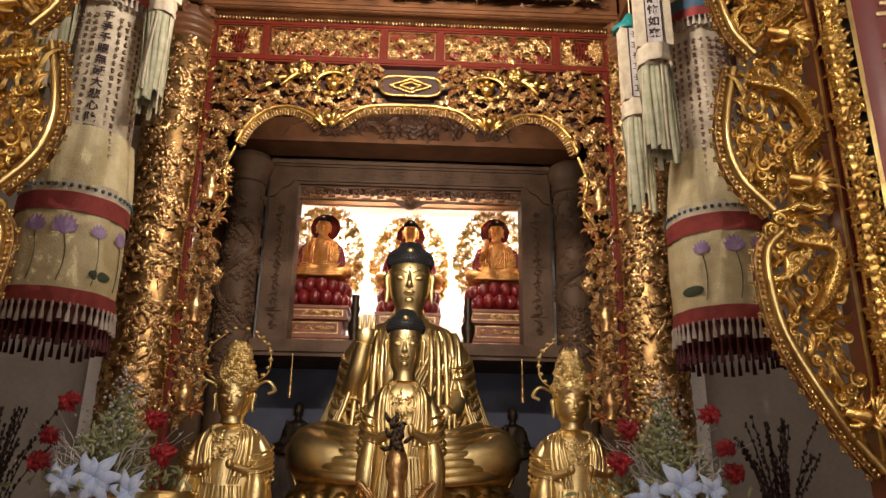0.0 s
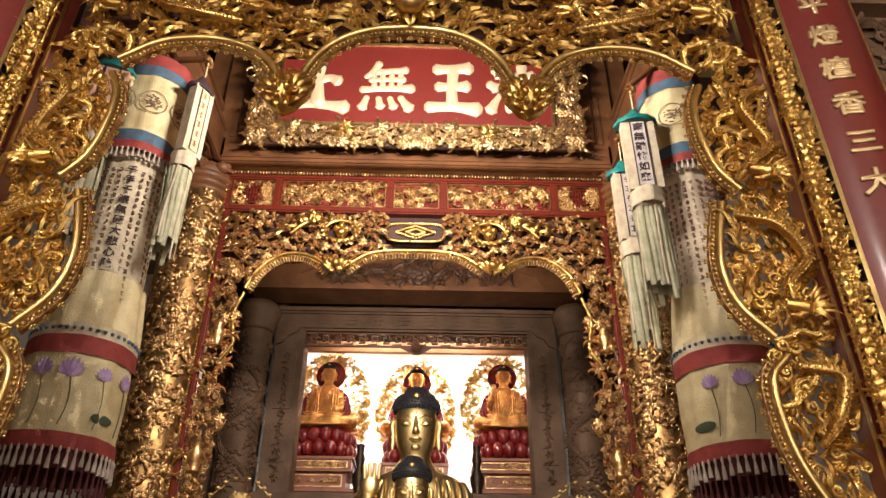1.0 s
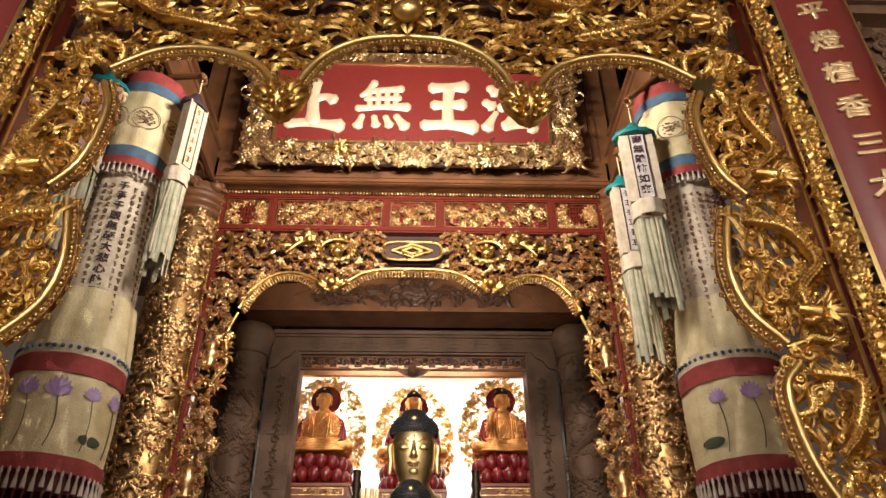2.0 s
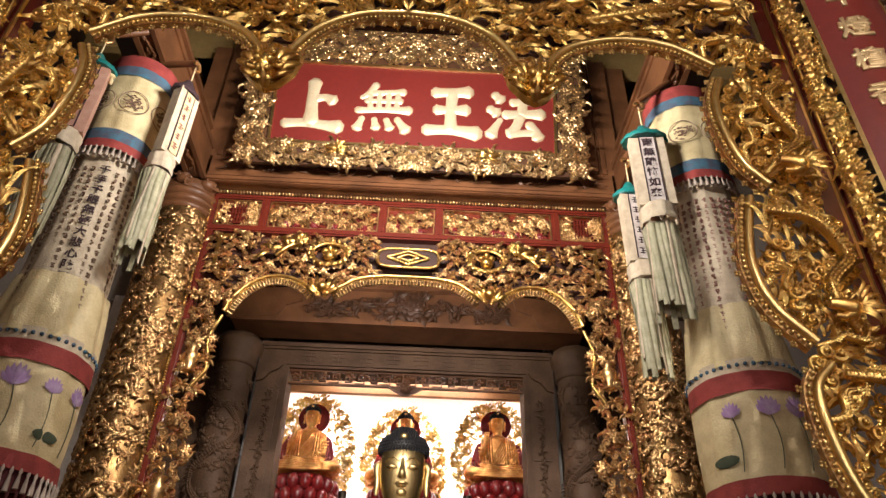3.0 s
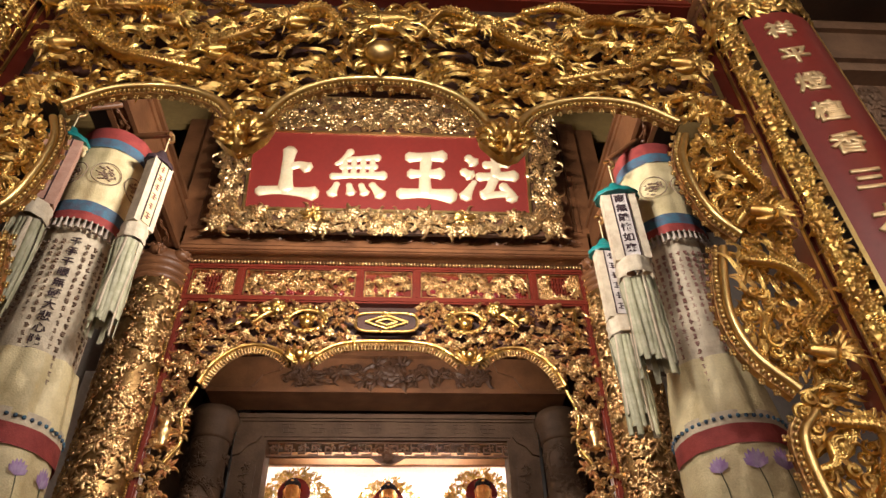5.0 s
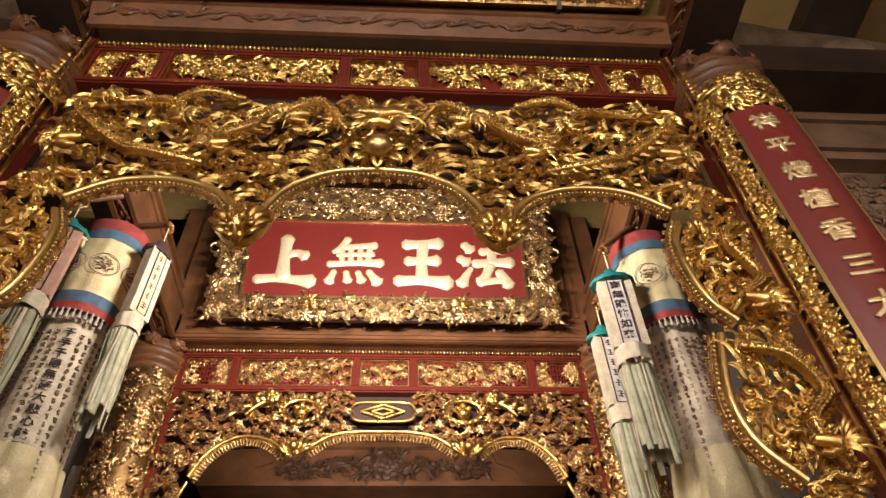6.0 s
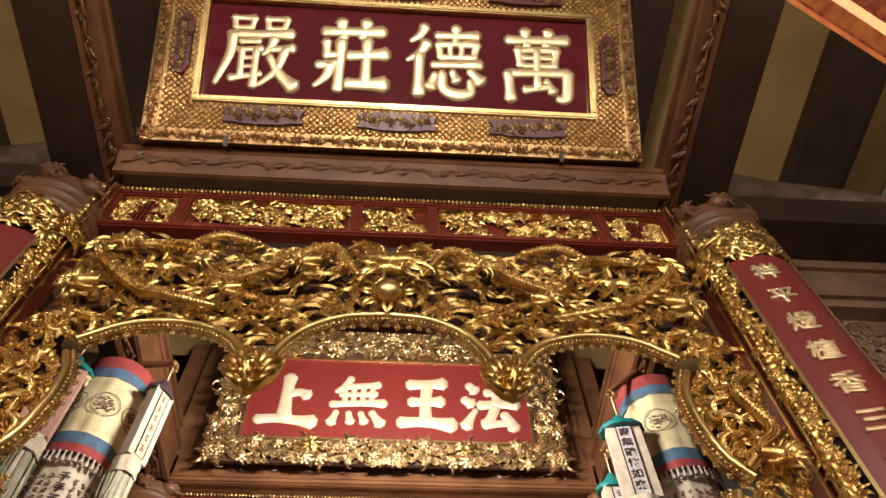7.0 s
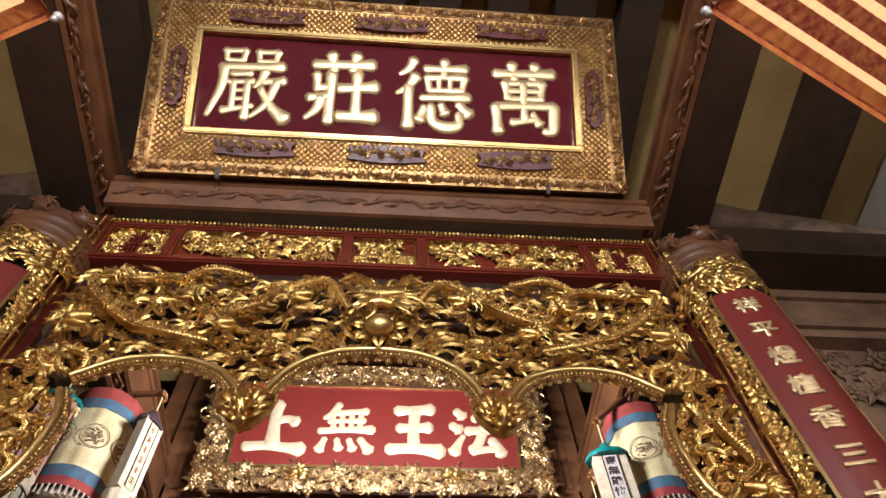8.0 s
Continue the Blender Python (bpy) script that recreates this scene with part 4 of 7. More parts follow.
for side in (-1, 1):
    rnd = random.Random(40)
    for pts, r in (([(0.16, 4.80), (0.3, 4.98), (0.5, 4.95), (0.62, 4.75), (0.85, 4.72), (1.0, 4.92), (1.2, 5.02), (1.4, 4.93)], 0.026),
                   ([(1.52, 5.0), (1.42, 4.8), (1.2, 4.62), (1.05, 4.52), (0.8, 4.5)], 0.024),
                   ([(0.7, 5.07), (0.9, 5.06), (1.05, 5.0), (0.95, 4.85)], 0.021)):
        sh = Shape()
        serpent(sh, [(side * x, SY - 0.055 - 0.045 * (i % 2), z) for i, (x, z) in enumerate(pts)], r, rnd)
        part("dragon_body", sh, GOLD, screen)
    for p, s, w in (((0.42, 4.80), 0.7, -1), ((1.42, 4.55), 0.75, -1), ((0.95, 4.78), 0.62, 1), ((1.36, 4.95), 0.6, 1), ((0.75, 4.55), 0.6, -1)):
        sh = Shape()
        dragon_head(sh, (side * p[0], SY - 0.10, p[1]), s, side * w, rnd)
        part("dragon_head", sh, GOLD, screen)
    for pts, r in (([(1.6, 4.15), (1.48, 4.0), (1.58, 3.82), (1.46, 3.68), (1.4, 3.62)], 0.022), ([(1.36, 3.45), (1.5, 3.38), (1.6, 3.25), (1.48, 3.1), (1.55, 2.95)], 0.022), ([(1.45, 2.8), (1.58, 2.75), (1.55, 2.6), (1.45, 2.5)], 0.022)):
        sh = Shape()
        serpent(sh, [(side * x, SY - 0.05 - 0.04 * (i % 2), z) for i, (x, z) in enumerate(pts)], r, rnd)
        part("dragon_body", sh, GOLD, screen)
    for p, s in (((1.50, 3.62), 0.68), ((1.5, 3.0), 0.65), ((1.57, 2.17), 0.65)):
        sh = Shape()
        dragon_head(sh, (side * p[0], SY - 0.09, p[1]), s, -side, rnd)
        part("dragon_head", sh, GOLD, screen)
    # the beast mask where the arches meet
    sh, x = Shape(), 0.0
    sh.tube(glide([(x, SY - 0.03, 4.17), (x, SY - 0.07, 4.10), (x, SY - 0.095, 4.03), (x, SY - 0.085, 3.965), (x, SY - 0.06, 3.925)], 4), [0.022, 0.03, 0.037, 0.043, 0.047, 0.05, 0.052, 0.053, 0.052, 0.049, 0.045, 0.041, 0.036, 0.031, 0.026, 0.02, 0.012], 12)
    for k in (-1, 1):
        sh.ball((x + k * 0.034, SY - 0.135, 4.065), 0.021, 10, 6).ball((x + k * 0.034, SY - 0.15, 4.065), 0.011, 8, 5)
        sh.ball((x + k * 0.028, SY - 0.14, 4.012), 0.020, 10, 6).ball((x + k * 0.019, SY - 0.13, 3.965), 0.016, 9, 6)
        swirl(sh, (x + k * 0.066, SY - 0.10, 4.02), 0.026, 0.6, k, 1.3, 0.011)
        sh.tube(glide([(x + k * 0.012, SY - 0.12, 4.09), (x + k * 0.022, SY - 0.115, 4.14), (x + k * 0.045, SY - 0.08, 4.18)], 4), [0.013] * 5 + [0.011, 0.010, 0.008, 0.005], 8)
        # broad side fins that sweep up and out
        for u, top, wide in ((0.085, 4.175, 0.019), (0.125, 4.135, 0.022), (0.14, 4.085, 0.020), (0.115, 4.035, 0.017)):
            sh.tube(glide([(x + k * 0.025, SY - 0.07, 3.975 + 0.2 * (top - 4.035)), (x + k * u * 0.62, SY - 0.10, top - 0.062), (x + k * u * 0.92, SY - 0.085, top - 0.02), (x + k * u, SY - 0.06, top + 0.012)], 4),
                    [wide * q for q in (0.6, 0.75, 0.9, 1.0, 1.05, 1.08, 1.08, 1.05, 1.0, 0.9, 0.75, 0.55, 0.3)], 10, 0.55)
        curl(sh, (x + k * 0.01, SY - 0.09, 3.955), -math.pi / 2 + k * 0.5, 0.05, 0.011, k * 1.4, 0.015, 7)
    sh.slab([(-0.145, 4.14), (-0.12, 4.04), (-0.05, 3.95), (0, 3.925), (0.05, 3.95), (0.12, 4.04), (0.145, 4.14), (0.06, 4.15), (-0.06, 4.15)], SY - 0.07, SY - 0.03)
    sh = Shape().moved(sh, Matrix.Translation((0.535 * side, -0.03, -0.035)) @ Matrix.Translation((0, SY, 4.06)) @ Matrix.Diagonal((0.86, 1.0, 0.88, 1)) @ Matrix.Translation((0, -SY, -4.06)))
    part("beast_mask", sh, GOLD, screen, "bulging gilt beast mask")
pearl = Shape().ball((0, SY - 0.09, 4.625), 0.062, 20, 12, 1.15, 0.9, 1)
part("pearl", pearl, GOLD_SMOOTH, screen, "smooth round gilt pearl")
sh = Shape()
for k in range(14):
    a = math.tau * k / 14
    curl(sh, (0.075 * math.cos(a), SY - 0.06, 4.625 + 0.068 * math.sin(a)), a, 0.1, 0.011, 0.8 * (-1) ** k, 0.02)
part("pearl_flame", sh, GOLD, screen)
sh, rnd = Shape(), random.Random(9)
dragon_head(sh, (0.0, SY - 0.09, 4.80), 1.15, 1, rnd)
dragon_head(sh, (0.0, SY - 0.09, 4.80), 1.15, -1, rnd)
part("dragon_mask", sh, GOLD, screen)


# ---- beam and great board above the front screen ----
ledge = thing("front_beam", "brown carved wooden beam above the gilded screen", "beam")
part("beam_body", Shape().box(-1.66, 1.66, 2.70, 2.9, 5.735, 5.86), WOOD_DARK, ledge, smooth=False)
part("upper_panel", Shape().box(-1.70, 1.70, 2.86, 2.92, 5.862, 6.72), WOOD_DARK, ledge, "dark board behind the great signboard", smooth=False)
SLANT = [(2.675, 5.735), (2.66, 5.765), (2.672, 5.77), (2.612, 5.895), (2.594, 5.90), (2.590, 5.94), (2.70, 5.94), (2.70, 5.735)]
vs = [(x, y, z) for x in (-1.72, 1.72) for y, z in SLANT]
part("beam_face", Shape().add(vs, [(k, (k + 1) % 8, 8 + (k + 1) % 8, 8 + k) for k in range(8)] + [tuple(range(8)), tuple(range(15, 7, -1))]), WOOD, ledge, smooth=False)
rnd = random.Random(14)
for i in range(26):
    x = -1.6 + 3.2 * i / 25
    part("vine_relief", motif_mesh("flame", i % 4, WOOD), WOOD, ledge, m=Matrix.Translation((x, 2.638, 5.833)) @ pose(0, 0, 0, 25.6) @ pose(0, 0, 0, 0, rnd.uniform(-15, 15)) @ Matrix.Diagonal(((-1) ** i * 0.70, 0.30, 0.36, 1)))

# the board leans forward: its own axes are across, up the slope, and out of its face
lean = math.degrees(math.atan2(0.81, 0.93))
BM = Matrix.Translation((-0.013, 2.585, 5.945)) @ pose(0, 0, 0, lean) @ pose(0, 0, 0, 0, -0.4, 0.6) @ Matrix.Scale(1.048, 4)
BW, BH = 1.50, 1.29
board = thing("great_board", "large maroon board with gold characters and gilt lattice frame", "signboard", BM)
PU, P0, P1 = 1.20, 0.315, 1.005
part("board_panel", Shape().box(-PU, PU, -0.01, 0.03, P0, P1), MAROON, board, "glossy maroon panel", smooth=False)


def frame_face(d):
    """How far the frame stands out, d inward from its outer edge: a raised border, then a slope down to the panel."""
    return -0.068 if d < 0.075 else -0.062 + 0.022 * min(1, (d - 0.075) / 0.19)


# four mitred rails, each a raised border and a sloping lattice field
OUTER = [(-BW, 0.0), (BW, 0.0), (BW, BH), (-BW, BH)]
INNER = [(-PU - 0.03, P0 - 0.03), (PU + 0.03, P0 - 0.03), (PU + 0.03, P1 + 0.03), (-PU - 0.03, P1 + 0.03)]
for k in range(4):
    a, b, c, d = OUTER[k], OUTER[(k + 1) % 4], INNER[(k + 1) % 4], INNER[k]
    vs, fs = [], []
    for t, y in ((0, 0.03), (0, -0.068), (0.28, -0.068), (0.28, -0.062), (1, -0.042), (1, 0.03)):
        vs += [(p[0] + (q[0] - p[0]) * t, y, p[1] + (q[1] - p[1]) * t) for p, q in ((a, d), (b, c))]
    for m in range(6):
        fs.append((2 * m, 2 * m + 1, (2 * m + 3) % 12, (2 * m + 2) % 12))
    part("frame_rail", Shape().add(vs, fs + [(0, 2, 4, 6, 8, 10), (11, 9, 7, 5, 3, 1)]), GOLD_DARK, board, "gilt lattice frame rail", smooth=False)
U, V0, V1 = PU + 0.035, P0 - 0.035, P1 + 0.035
for a, b, c, d in ((-U, U, V0, V0 + 0.035), (-U, U, V1 - 0.035, V1), (-U, -U + 0.035, V0 + 0.035, V1 - 0.035), (U - 0.035, U, V0 + 0.035, V1 - 0.035)):
    part("inner_bead", Shape().box(a, b, -0.058, -0.011, c, d).box(a + 0.008, b - 0.008, -0.066, -0.058, c + 0.008, d - 0.008), GOLD_SMOOTH, board, smooth=False)


def board_spot(u, v):
    return (u, frame_face(min(BW - abs(u), v, BH - v)) - 0.002, v)


for name, (u0, u1, v0, v1) in (("lower", (-1.41, 1.41, 0.085, 0.275)), ("upper", (-1.41, 1.41, BH - 0.24, BH - 0.085)), ("side", (-1.41, -1.245, 0.275, BH - 0.24)), ("side", (1.245, 1.41, 0.275, BH - 0.24))):
    lattice = Shape()
    n = int((u1 - u0 + 2 * (v1 - v0)) / 0.040)
    for k in range(n):
        for s in (-1, 1):
            pts = []
            for t in np.linspace(0, 1, 81):
                v = v0 + (v1 - v0) * t
                u = (u0 - (v1 - v0) + 0.040 * k + (v - v0)) if s > 0 else (u1 + (v1 - v0) - 0.040 * k - (v - v0))
                if u0 < u < u1:
                    pts.append(board_spot(u, v))
            if len(pts) > 1:
                lattice.tube(pts[::8] + [pts[-1]], 0.0055, 4)
    tagged(part("lattice_grid", lattice, GOLD, board, "gilt diagonal lattice"), kind="stuff")
rnd = random.Random(15)
outer = Shape()
for k in range(230):
    t = k / 230 * (4 * BW + 2 * BH)
    if t < 2 * BW: u, v = -BW + t, 0.04
    elif t < 4 * BW: u, v = -BW + t - 2 * BW, BH - 0.04
    elif t < 4 * BW + BH: u, v = -BW + 0.04, t - 4 * BW
    else: u, v = BW - 0.04, t - 4 * BW - BH
    outer.moved(MOTIFS[("leaf", "flower", "cloud")[k % 3]][k % 4], Matrix.Translation((u, -0.069, v)) @ pose(0, 0, 0, 0, rnd.uniform(0, 360)) @ Matrix.Diagonal((0.30, 0.45, 0.30, 1)))
tagged(part("border_carving", outer, GOLD_OLD, board), kind="stuff")
LO, HI = 0.185, BH - 0.165
for u, v, w, h in ((-0.80, LO, 0.235, 0.055), (0.0, LO, 0.235, 0.055), (0.80, LO, 0.235, 0.055), (-0.80, HI, 0.235, 0.048), (0.0, HI, 0.235, 0.048), (0.80, HI, 0.235, 0.048), (-1.325, 0.66, 0.05, 0.20), (1.325, 0.66, 0.05, 0.20)):
    sh, y = Shape(), board_spot(u, v)[1]
    sh.slab([(u + w * (1 - 0.08 * math.cos(6 * a)) * math.copysign(abs(math.cos(a)) ** 0.4, math.cos(a)), v + h * (1 - 0.08 * math.cos(6 * a)) * math.copysign(abs(math.sin(a)) ** 0.5, math.sin(a))) for a in np.linspace(0, math.tau, 29)[:-1]], y - 0.026, y + 0.03)
    cart = part("cartouche", sh, WINE, board, "dark maroon cartouche with gilt sprays", smooth=False)
    for i in range(11):
        f = 2 * (i + 0.5) / 11 - 1
        a, b = (u + w * 0.85 * f, v + h * rnd.uniform(-0.45, 0.45)) if w > h else (u + w * rnd.uniform(-0.45, 0.45), v + h * 0.85 * f)
        part("sprig", motif_mesh(("flower", "leaf", "cloud")[i % 3], i % 4, GOLD_DARK), GOLD_DARK, cart, m=Matrix.Translation((a, y - 0.028, b)) @ pose(0, 0, 0, 0, rnd.uniform(0, 360)) @ Matrix.Scale(0.30, 4))
for i, (char, strokes) in enumerate(zip("嚴莊德萬", (STROKE_YAN + STROKE_YAN_LOW, STROKE_ZHUANG, STROKE_DE + STROKE_DE_LOW, STROKE_WAN))):
    brush(char, strokes, 0.252, GOLD_LEAF, board, Matrix.Translation((-0.885 + 0.588 * i, -0.014, 0.655)) @ Matrix.Diagonal((0.93, 1, 1, 1)), (1.45, 1.65, 1.55, 1.6)[i])
for x in (-1.0, 1.0):
    part("support_peg", Shape().box(x - 0.012, x + 0.012, -0.08, 0.06, -0.03, 0.06), WOOD_DARK, board, smooth=False)


# ---- the inner screen ----
MY = 5.27
inner = thing("inner_screen", "carved red and gold arch screen before the altar", "screen")
panel_row(inner, 1.585, MY, 5.06, 5.43, GOLD_OLD, 22, True)
for side in (-1, 1):
    x = 1.555 * side
    part("side_post", Shape().box(x - 0.025, x + 0.025, MY - 0.02, MY + 0.06, 1.3, 5.06).box(x - 0.012, x + 0.012, MY - 0.032, MY - 0.02, 1.3, 5.06), RED, inner, "red lacquered post", smooth=False)
    beads = Shape()
    for i in range(200):
        beads.ball((x + side * 0.034, MY - 0.025, 1.35 + 4.0 * i / 200), 0.0095, 6, 4)
    tagged(part("bead_moulding", beads, GOLD, inner), kind="stuff")
M_MID = [(0, 4.70), (0.20, 4.695), (0.36, 4.665), (0.47, 4.60), (0.55, 4.53)]
M_SIDE = [(0.68, 4.53), (0.76, 4.60), (0.88, 4.65), (1.02, 4.65), (1.15, 4.58), (1.25, 4.46), (1.30, 4.34)]
for side in (-1, 1):
    rim(inner, both(M_MID, side), MY - 0.03, GOLD, -side, 0.014, 0.008, 0.08, flute=0.034)
    rim(inner, both(M_SIDE, side), MY - 0.03, GOLD, -side, 0.014, 0.008, 0.08, flute=0.034)
    sh, x = Shape(), 0.615 * side
    sh.ball((x, MY - 0.075, 4.55), 0.042, 14, 9)
    for k in (-1, 1):
        for u, top in ((0.05, 4.66), (0.095, 4.63), (0.115, 4.58)):
            sh.tube(glide([(x + k * 0.015, MY - 0.04, 4.49), (x + k * u * 0.8, MY - 0.07, 0.5 * (4.50 + top)), (x + k * u, MY - 0.045, top)], 4), [0.009, 0.012, 0.015, 0.017, 0.018, 0.018, 0.015, 0.011, 0.006], 8, 0.6)
        swirl(sh, (x + k * 0.03, MY - 0.07, 4.495), 0.018, 0, k, 1.2, 0.008)
    part("beast_mask", sh, GOLD, inner)
    # oval medallion with a vase of fruit
    sh, x = Shape(), 0.60 * side
    sh.tube([(x + 0.135 * math.cos(a), MY - 0.045, 4.87 + 0.095 * math.sin(a)) for a in np.linspace(0, math.tau, 25)], 0.017, 8, 0.7)
    for k in range(18):
        a = math.tau * k / 18
        tongue(sh, (x + 0.135 * math.cos(a), MY - 0.05, 4.87 + 0.095 * math.sin(a)), a + 0.5, 0.06, 0.013, 0.5, 0.015, 0.8, 7)
    sh.ball((x, MY - 0.03, 4.855), 0.045, 10, 6, 1.2).ball((x - 0.04, MY - 0.03, 4.90), 0.028, 8, 5).ball((x + 0.04, MY - 0.03, 4.90), 0.028, 8, 5).ball((x, MY - 0.04, 4.915), 0.03, 8, 5)
    part("fruit_medallion", sh, GOLD, inner)
    sh = Shape()
    sh.box(side * 1.44, side * 1.465, MY - 0.04, MY, 4.72, 5.02).box(side * 1.36, side * 1.44, MY - 0.035, MY, 4.995, 5.02).box(side * 1.36, side * 1.44, MY - 0.035, MY, 4.72, 4.745)
    part("fret_bracket", sh, GOLD, inner, smooth=False)
    sh = Shape()
    sh.tube(glide([(side * 0.83, MY - 0.05, 4.96), (side * 0.92, MY - 0.06, 4.90), (side * 1.0, MY - 0.06, 4.82)], 5), [0.036, 0.034, 0.03, 0.026, 0.024, 0.022, 0.02, 0.018, 0.016, 0.014, 0.01], 8)
    blossom(sh, (side * 0.82, MY - 0.06, 4.97), 0.075, random.Random(5))
    for k in range(5):
        tongue(sh, (side * (0.85 + 0.05 * k), MY - 0.05, 4.93 - 0.02 * k), (0.3 if side > 0 else 2.84) + 0.25 * (k - 2), 0.15, 0.019, 0.6 * (-1) ** k, 0.03, 0.8)
    part("scroll_ornament", sh, GOLD, inner)
    # hanging side fretwork: vases and flowers
    for z, s in ((3.95, 1.0), (3.05, 1.1), (2.45, 1.0)):
        sh = Shape().lathe([(0.02, -0.11), (0.045, -0.10), (0.03, -0.07), (0.055, -0.02), (0.06, 0.02), (0.03, 0.06), (0.05, 0.09)], (side * 1.44, MY - 0.04, z), 12)
        part("vase_carving", sh, GOLD_OLD, inner)
    sh = Shape().tube(glide([(side * 1.30, MY - 0.03, 4.3), (side * 1.36, MY - 0.03, 4.1), (side * 1.32, MY - 0.03, 3.9), (side * 1.40, MY - 0.03, 3.75)], 6), 0.014, 6)
    part("side_rim", sh, GOLD, inner)
sh = Shape()
for a, b in (((-0.16, 4.87), (0, 4.93)), ((0, 4.93), (0.16, 4.87)), ((0.16, 4.87), (0, 4.81)), ((0, 4.81), (-0.16, 4.87)), ((-0.08, 4.87), (0, 4.90)), ((0, 4.90), (0.08, 4.87)), ((0.08, 4.87), (0, 4.84)), ((0, 4.84), (-0.08, 4.87))):
    sh.tube([(a[0], MY - 0.035, a[1]), (b[0], MY - 0.035, b[1])], 0.011, 5)
sh.tube([(0.235 * math.copysign(abs(math.cos(t)) ** 0.4, math.cos(t)), MY - 0.03, 4.87 + 0.085 * math.copysign(abs(math.sin(t)) ** 0.6, math.sin(t))) for t in np.linspace(0, math.tau, 29)], 0.012, 6)
part("lozenge_cartouche", sh, GOLD, inner)
part("lozenge_backing", Shape().box(-0.22, 0.22, MY - 0.02, MY, 4.80, 4.94), BACKING, inner, smooth=False)
part("arch_backing", Shape().slab([(-1.53, 5.06), (-1.53, 4.6), (-1.25, 4.6), (-0.6, 4.64), (0, 4.74), (0.6, 4.64), (1.25, 4.6), (1.53, 4.6), (1.53, 5.06)], MY + 0.05, MY + 0.07), BACKING, inner, smooth=False)


def in_inner(x, z):
    low = level(M_MID, x) if x < 0.55 else 4.64 if x < 0.68 else level(M_SIDE, x) if x < 1.3 else 4.4
    return low + 0.035 < z < 5.03 and x > 0.25 and (abs(x - 0.6) > 0.11 or abs(z - 4.87) > 0.07)


def in_side(x, z):
    return x > 1.35 + 0.03 * math.sin(9 * z)


fill(inner, in_inner, 0.02, 1.52, 4.4, 5.05, MY + 0.04, 0.11, 0.66, CARVED_RED, ("cloud", "leaf"), lambda x, z: 0, 36, 0.03)
fill(inner, in_inner, 0.02, 1.52, 4.4, 5.05, MY + 0.01, 0.078, 0.56, GOLD_OLD, ("flower", "leaf", "cloud", "cloud"), lambda x, z: 0, 33, 0.05)
fill(inner, in_side, 1.31, 1.53, 2.3, 4.55, MY + 0.03, 0.13, 0.7, CARVED_RED, ("leaf", "cloud"), lambda x, z: 80, 37, 0.03)
fill(inner, in_side, 1.31, 1.53, 2.3, 4.55, MY + 0.0, 0.080, 0.60, GOLD_OLD, ("flower", "leaf", "cloud", "cloud"), lambda x, z: 80, 34, 0.06)
for side in (-1, 1):
    C = (1.80 * side, 5.32)
    col = thing("altar_column", "round column wrapped in gilded leaf carving with brown capital", "column", group="altar columns")
    part("shaft", Shape().lathe([(0.26, 0), (0.26, 0.1), (0.212, 0.14), (0.212, 5.2)], (*C, 0), 28), GOLD_DARK, col)
    capital(col, C, 5.17, 0.86)
    rnd, wrap = random.Random(17), Shape()
    for k in range(640):
        z, a = 1.6 + 3.55 * rnd.random(), radians(rnd.uniform(-100, 100))
        m = Matrix.Translation((C[0] + 0.217 * math.sin(a), C[1] - 0.217 * math.cos(a), z)) @ pose(0, 0, 0, 0, 0, math.degrees(a)) @ pose(0, 0, 0, 0, rnd.uniform(0, 360)) @ Matrix.Diagonal((0.50, 0.42, 0.50, 1))
        wrap.moved(MOTIFS[("leaf", "cloud", "flame")[k % 3]][k % 4], m)
    part("leaf_wrap", wrap, GOLD_OLD, col)

# ---- beam and plaque above the inner screen ----
ledge = thing("inner_beam", "brown carved wooden beam above the inner screen", "beam")
part("beam_body", Shape().box(-1.64, 1.64, 5.15, 5.4, 5.47, 5.70), WOOD, ledge, smooth=False)
sh = Shape().box(-1.64, 1.64, 5.12, 5.15, 5.455, 5.72).box(-1.64, 1.64, 5.10, 5.12, 5.46, 5.49).box(-1.64, 1.64, 5.108, 5.12, 5.505, 5.525)
part("beam_face", sh, WOOD, ledge, smooth=False)
part("rear_board", Shape().box(-1.92, 1.92, 5.20, 5.25, 5.72, 7.15), WOOD, ledge, smooth=False)
for side in (-1, 1):
    part("strut", Shape().box(side * 1.42, side * 1.52, 5.08, 5.2, 5.72, 7.15), WOOD, ledge, smooth=False)
    part("side_board", Shape().box(side * 1.54, side * 1.72, 5.13, 5.19, 5.72, 7.15).box(side * 1.56, side * 1.60, 5.11, 5.13, 5.72, 7.15), WOOD, ledge, smooth=False)
rnd = random.Random(18)
for i in range(24):
    x = -1.5 + 3.0 * i / 23
    part("vine_relief", motif_mesh("flame", i % 4, WOOD), WOOD, ledge, m=Matrix.Translation((x, 5.118, 5.60)) @ pose(0, 0, 0, 0, rnd.uniform(-15, 15)) @ Matrix.Diagonal(((-1) ** i * 0.7, 0.4, 0.42, 1)))
setting("wall_upper_altar", Shape().box(-3.2, 3.2, 5.26, 5.34, 7.15, 7.9), OCHRE, "dim ochre plaster wall above the altar beam", "wall")
PM = Matrix.Translation((-0.01, 4.97, 5.57)) @ pose(0, 0, 0, 13)
plaque = thing("hall_plaque", "red plaque with four gold characters in carved gilt frame", "signboard", PM)
part("plaque_panel", Shape().box(-1.14, 1.14, -0.01, 0.03, 0.17, 0.92), RED_PLAQUE, plaque, "plain red lacquer panel", smooth=False)
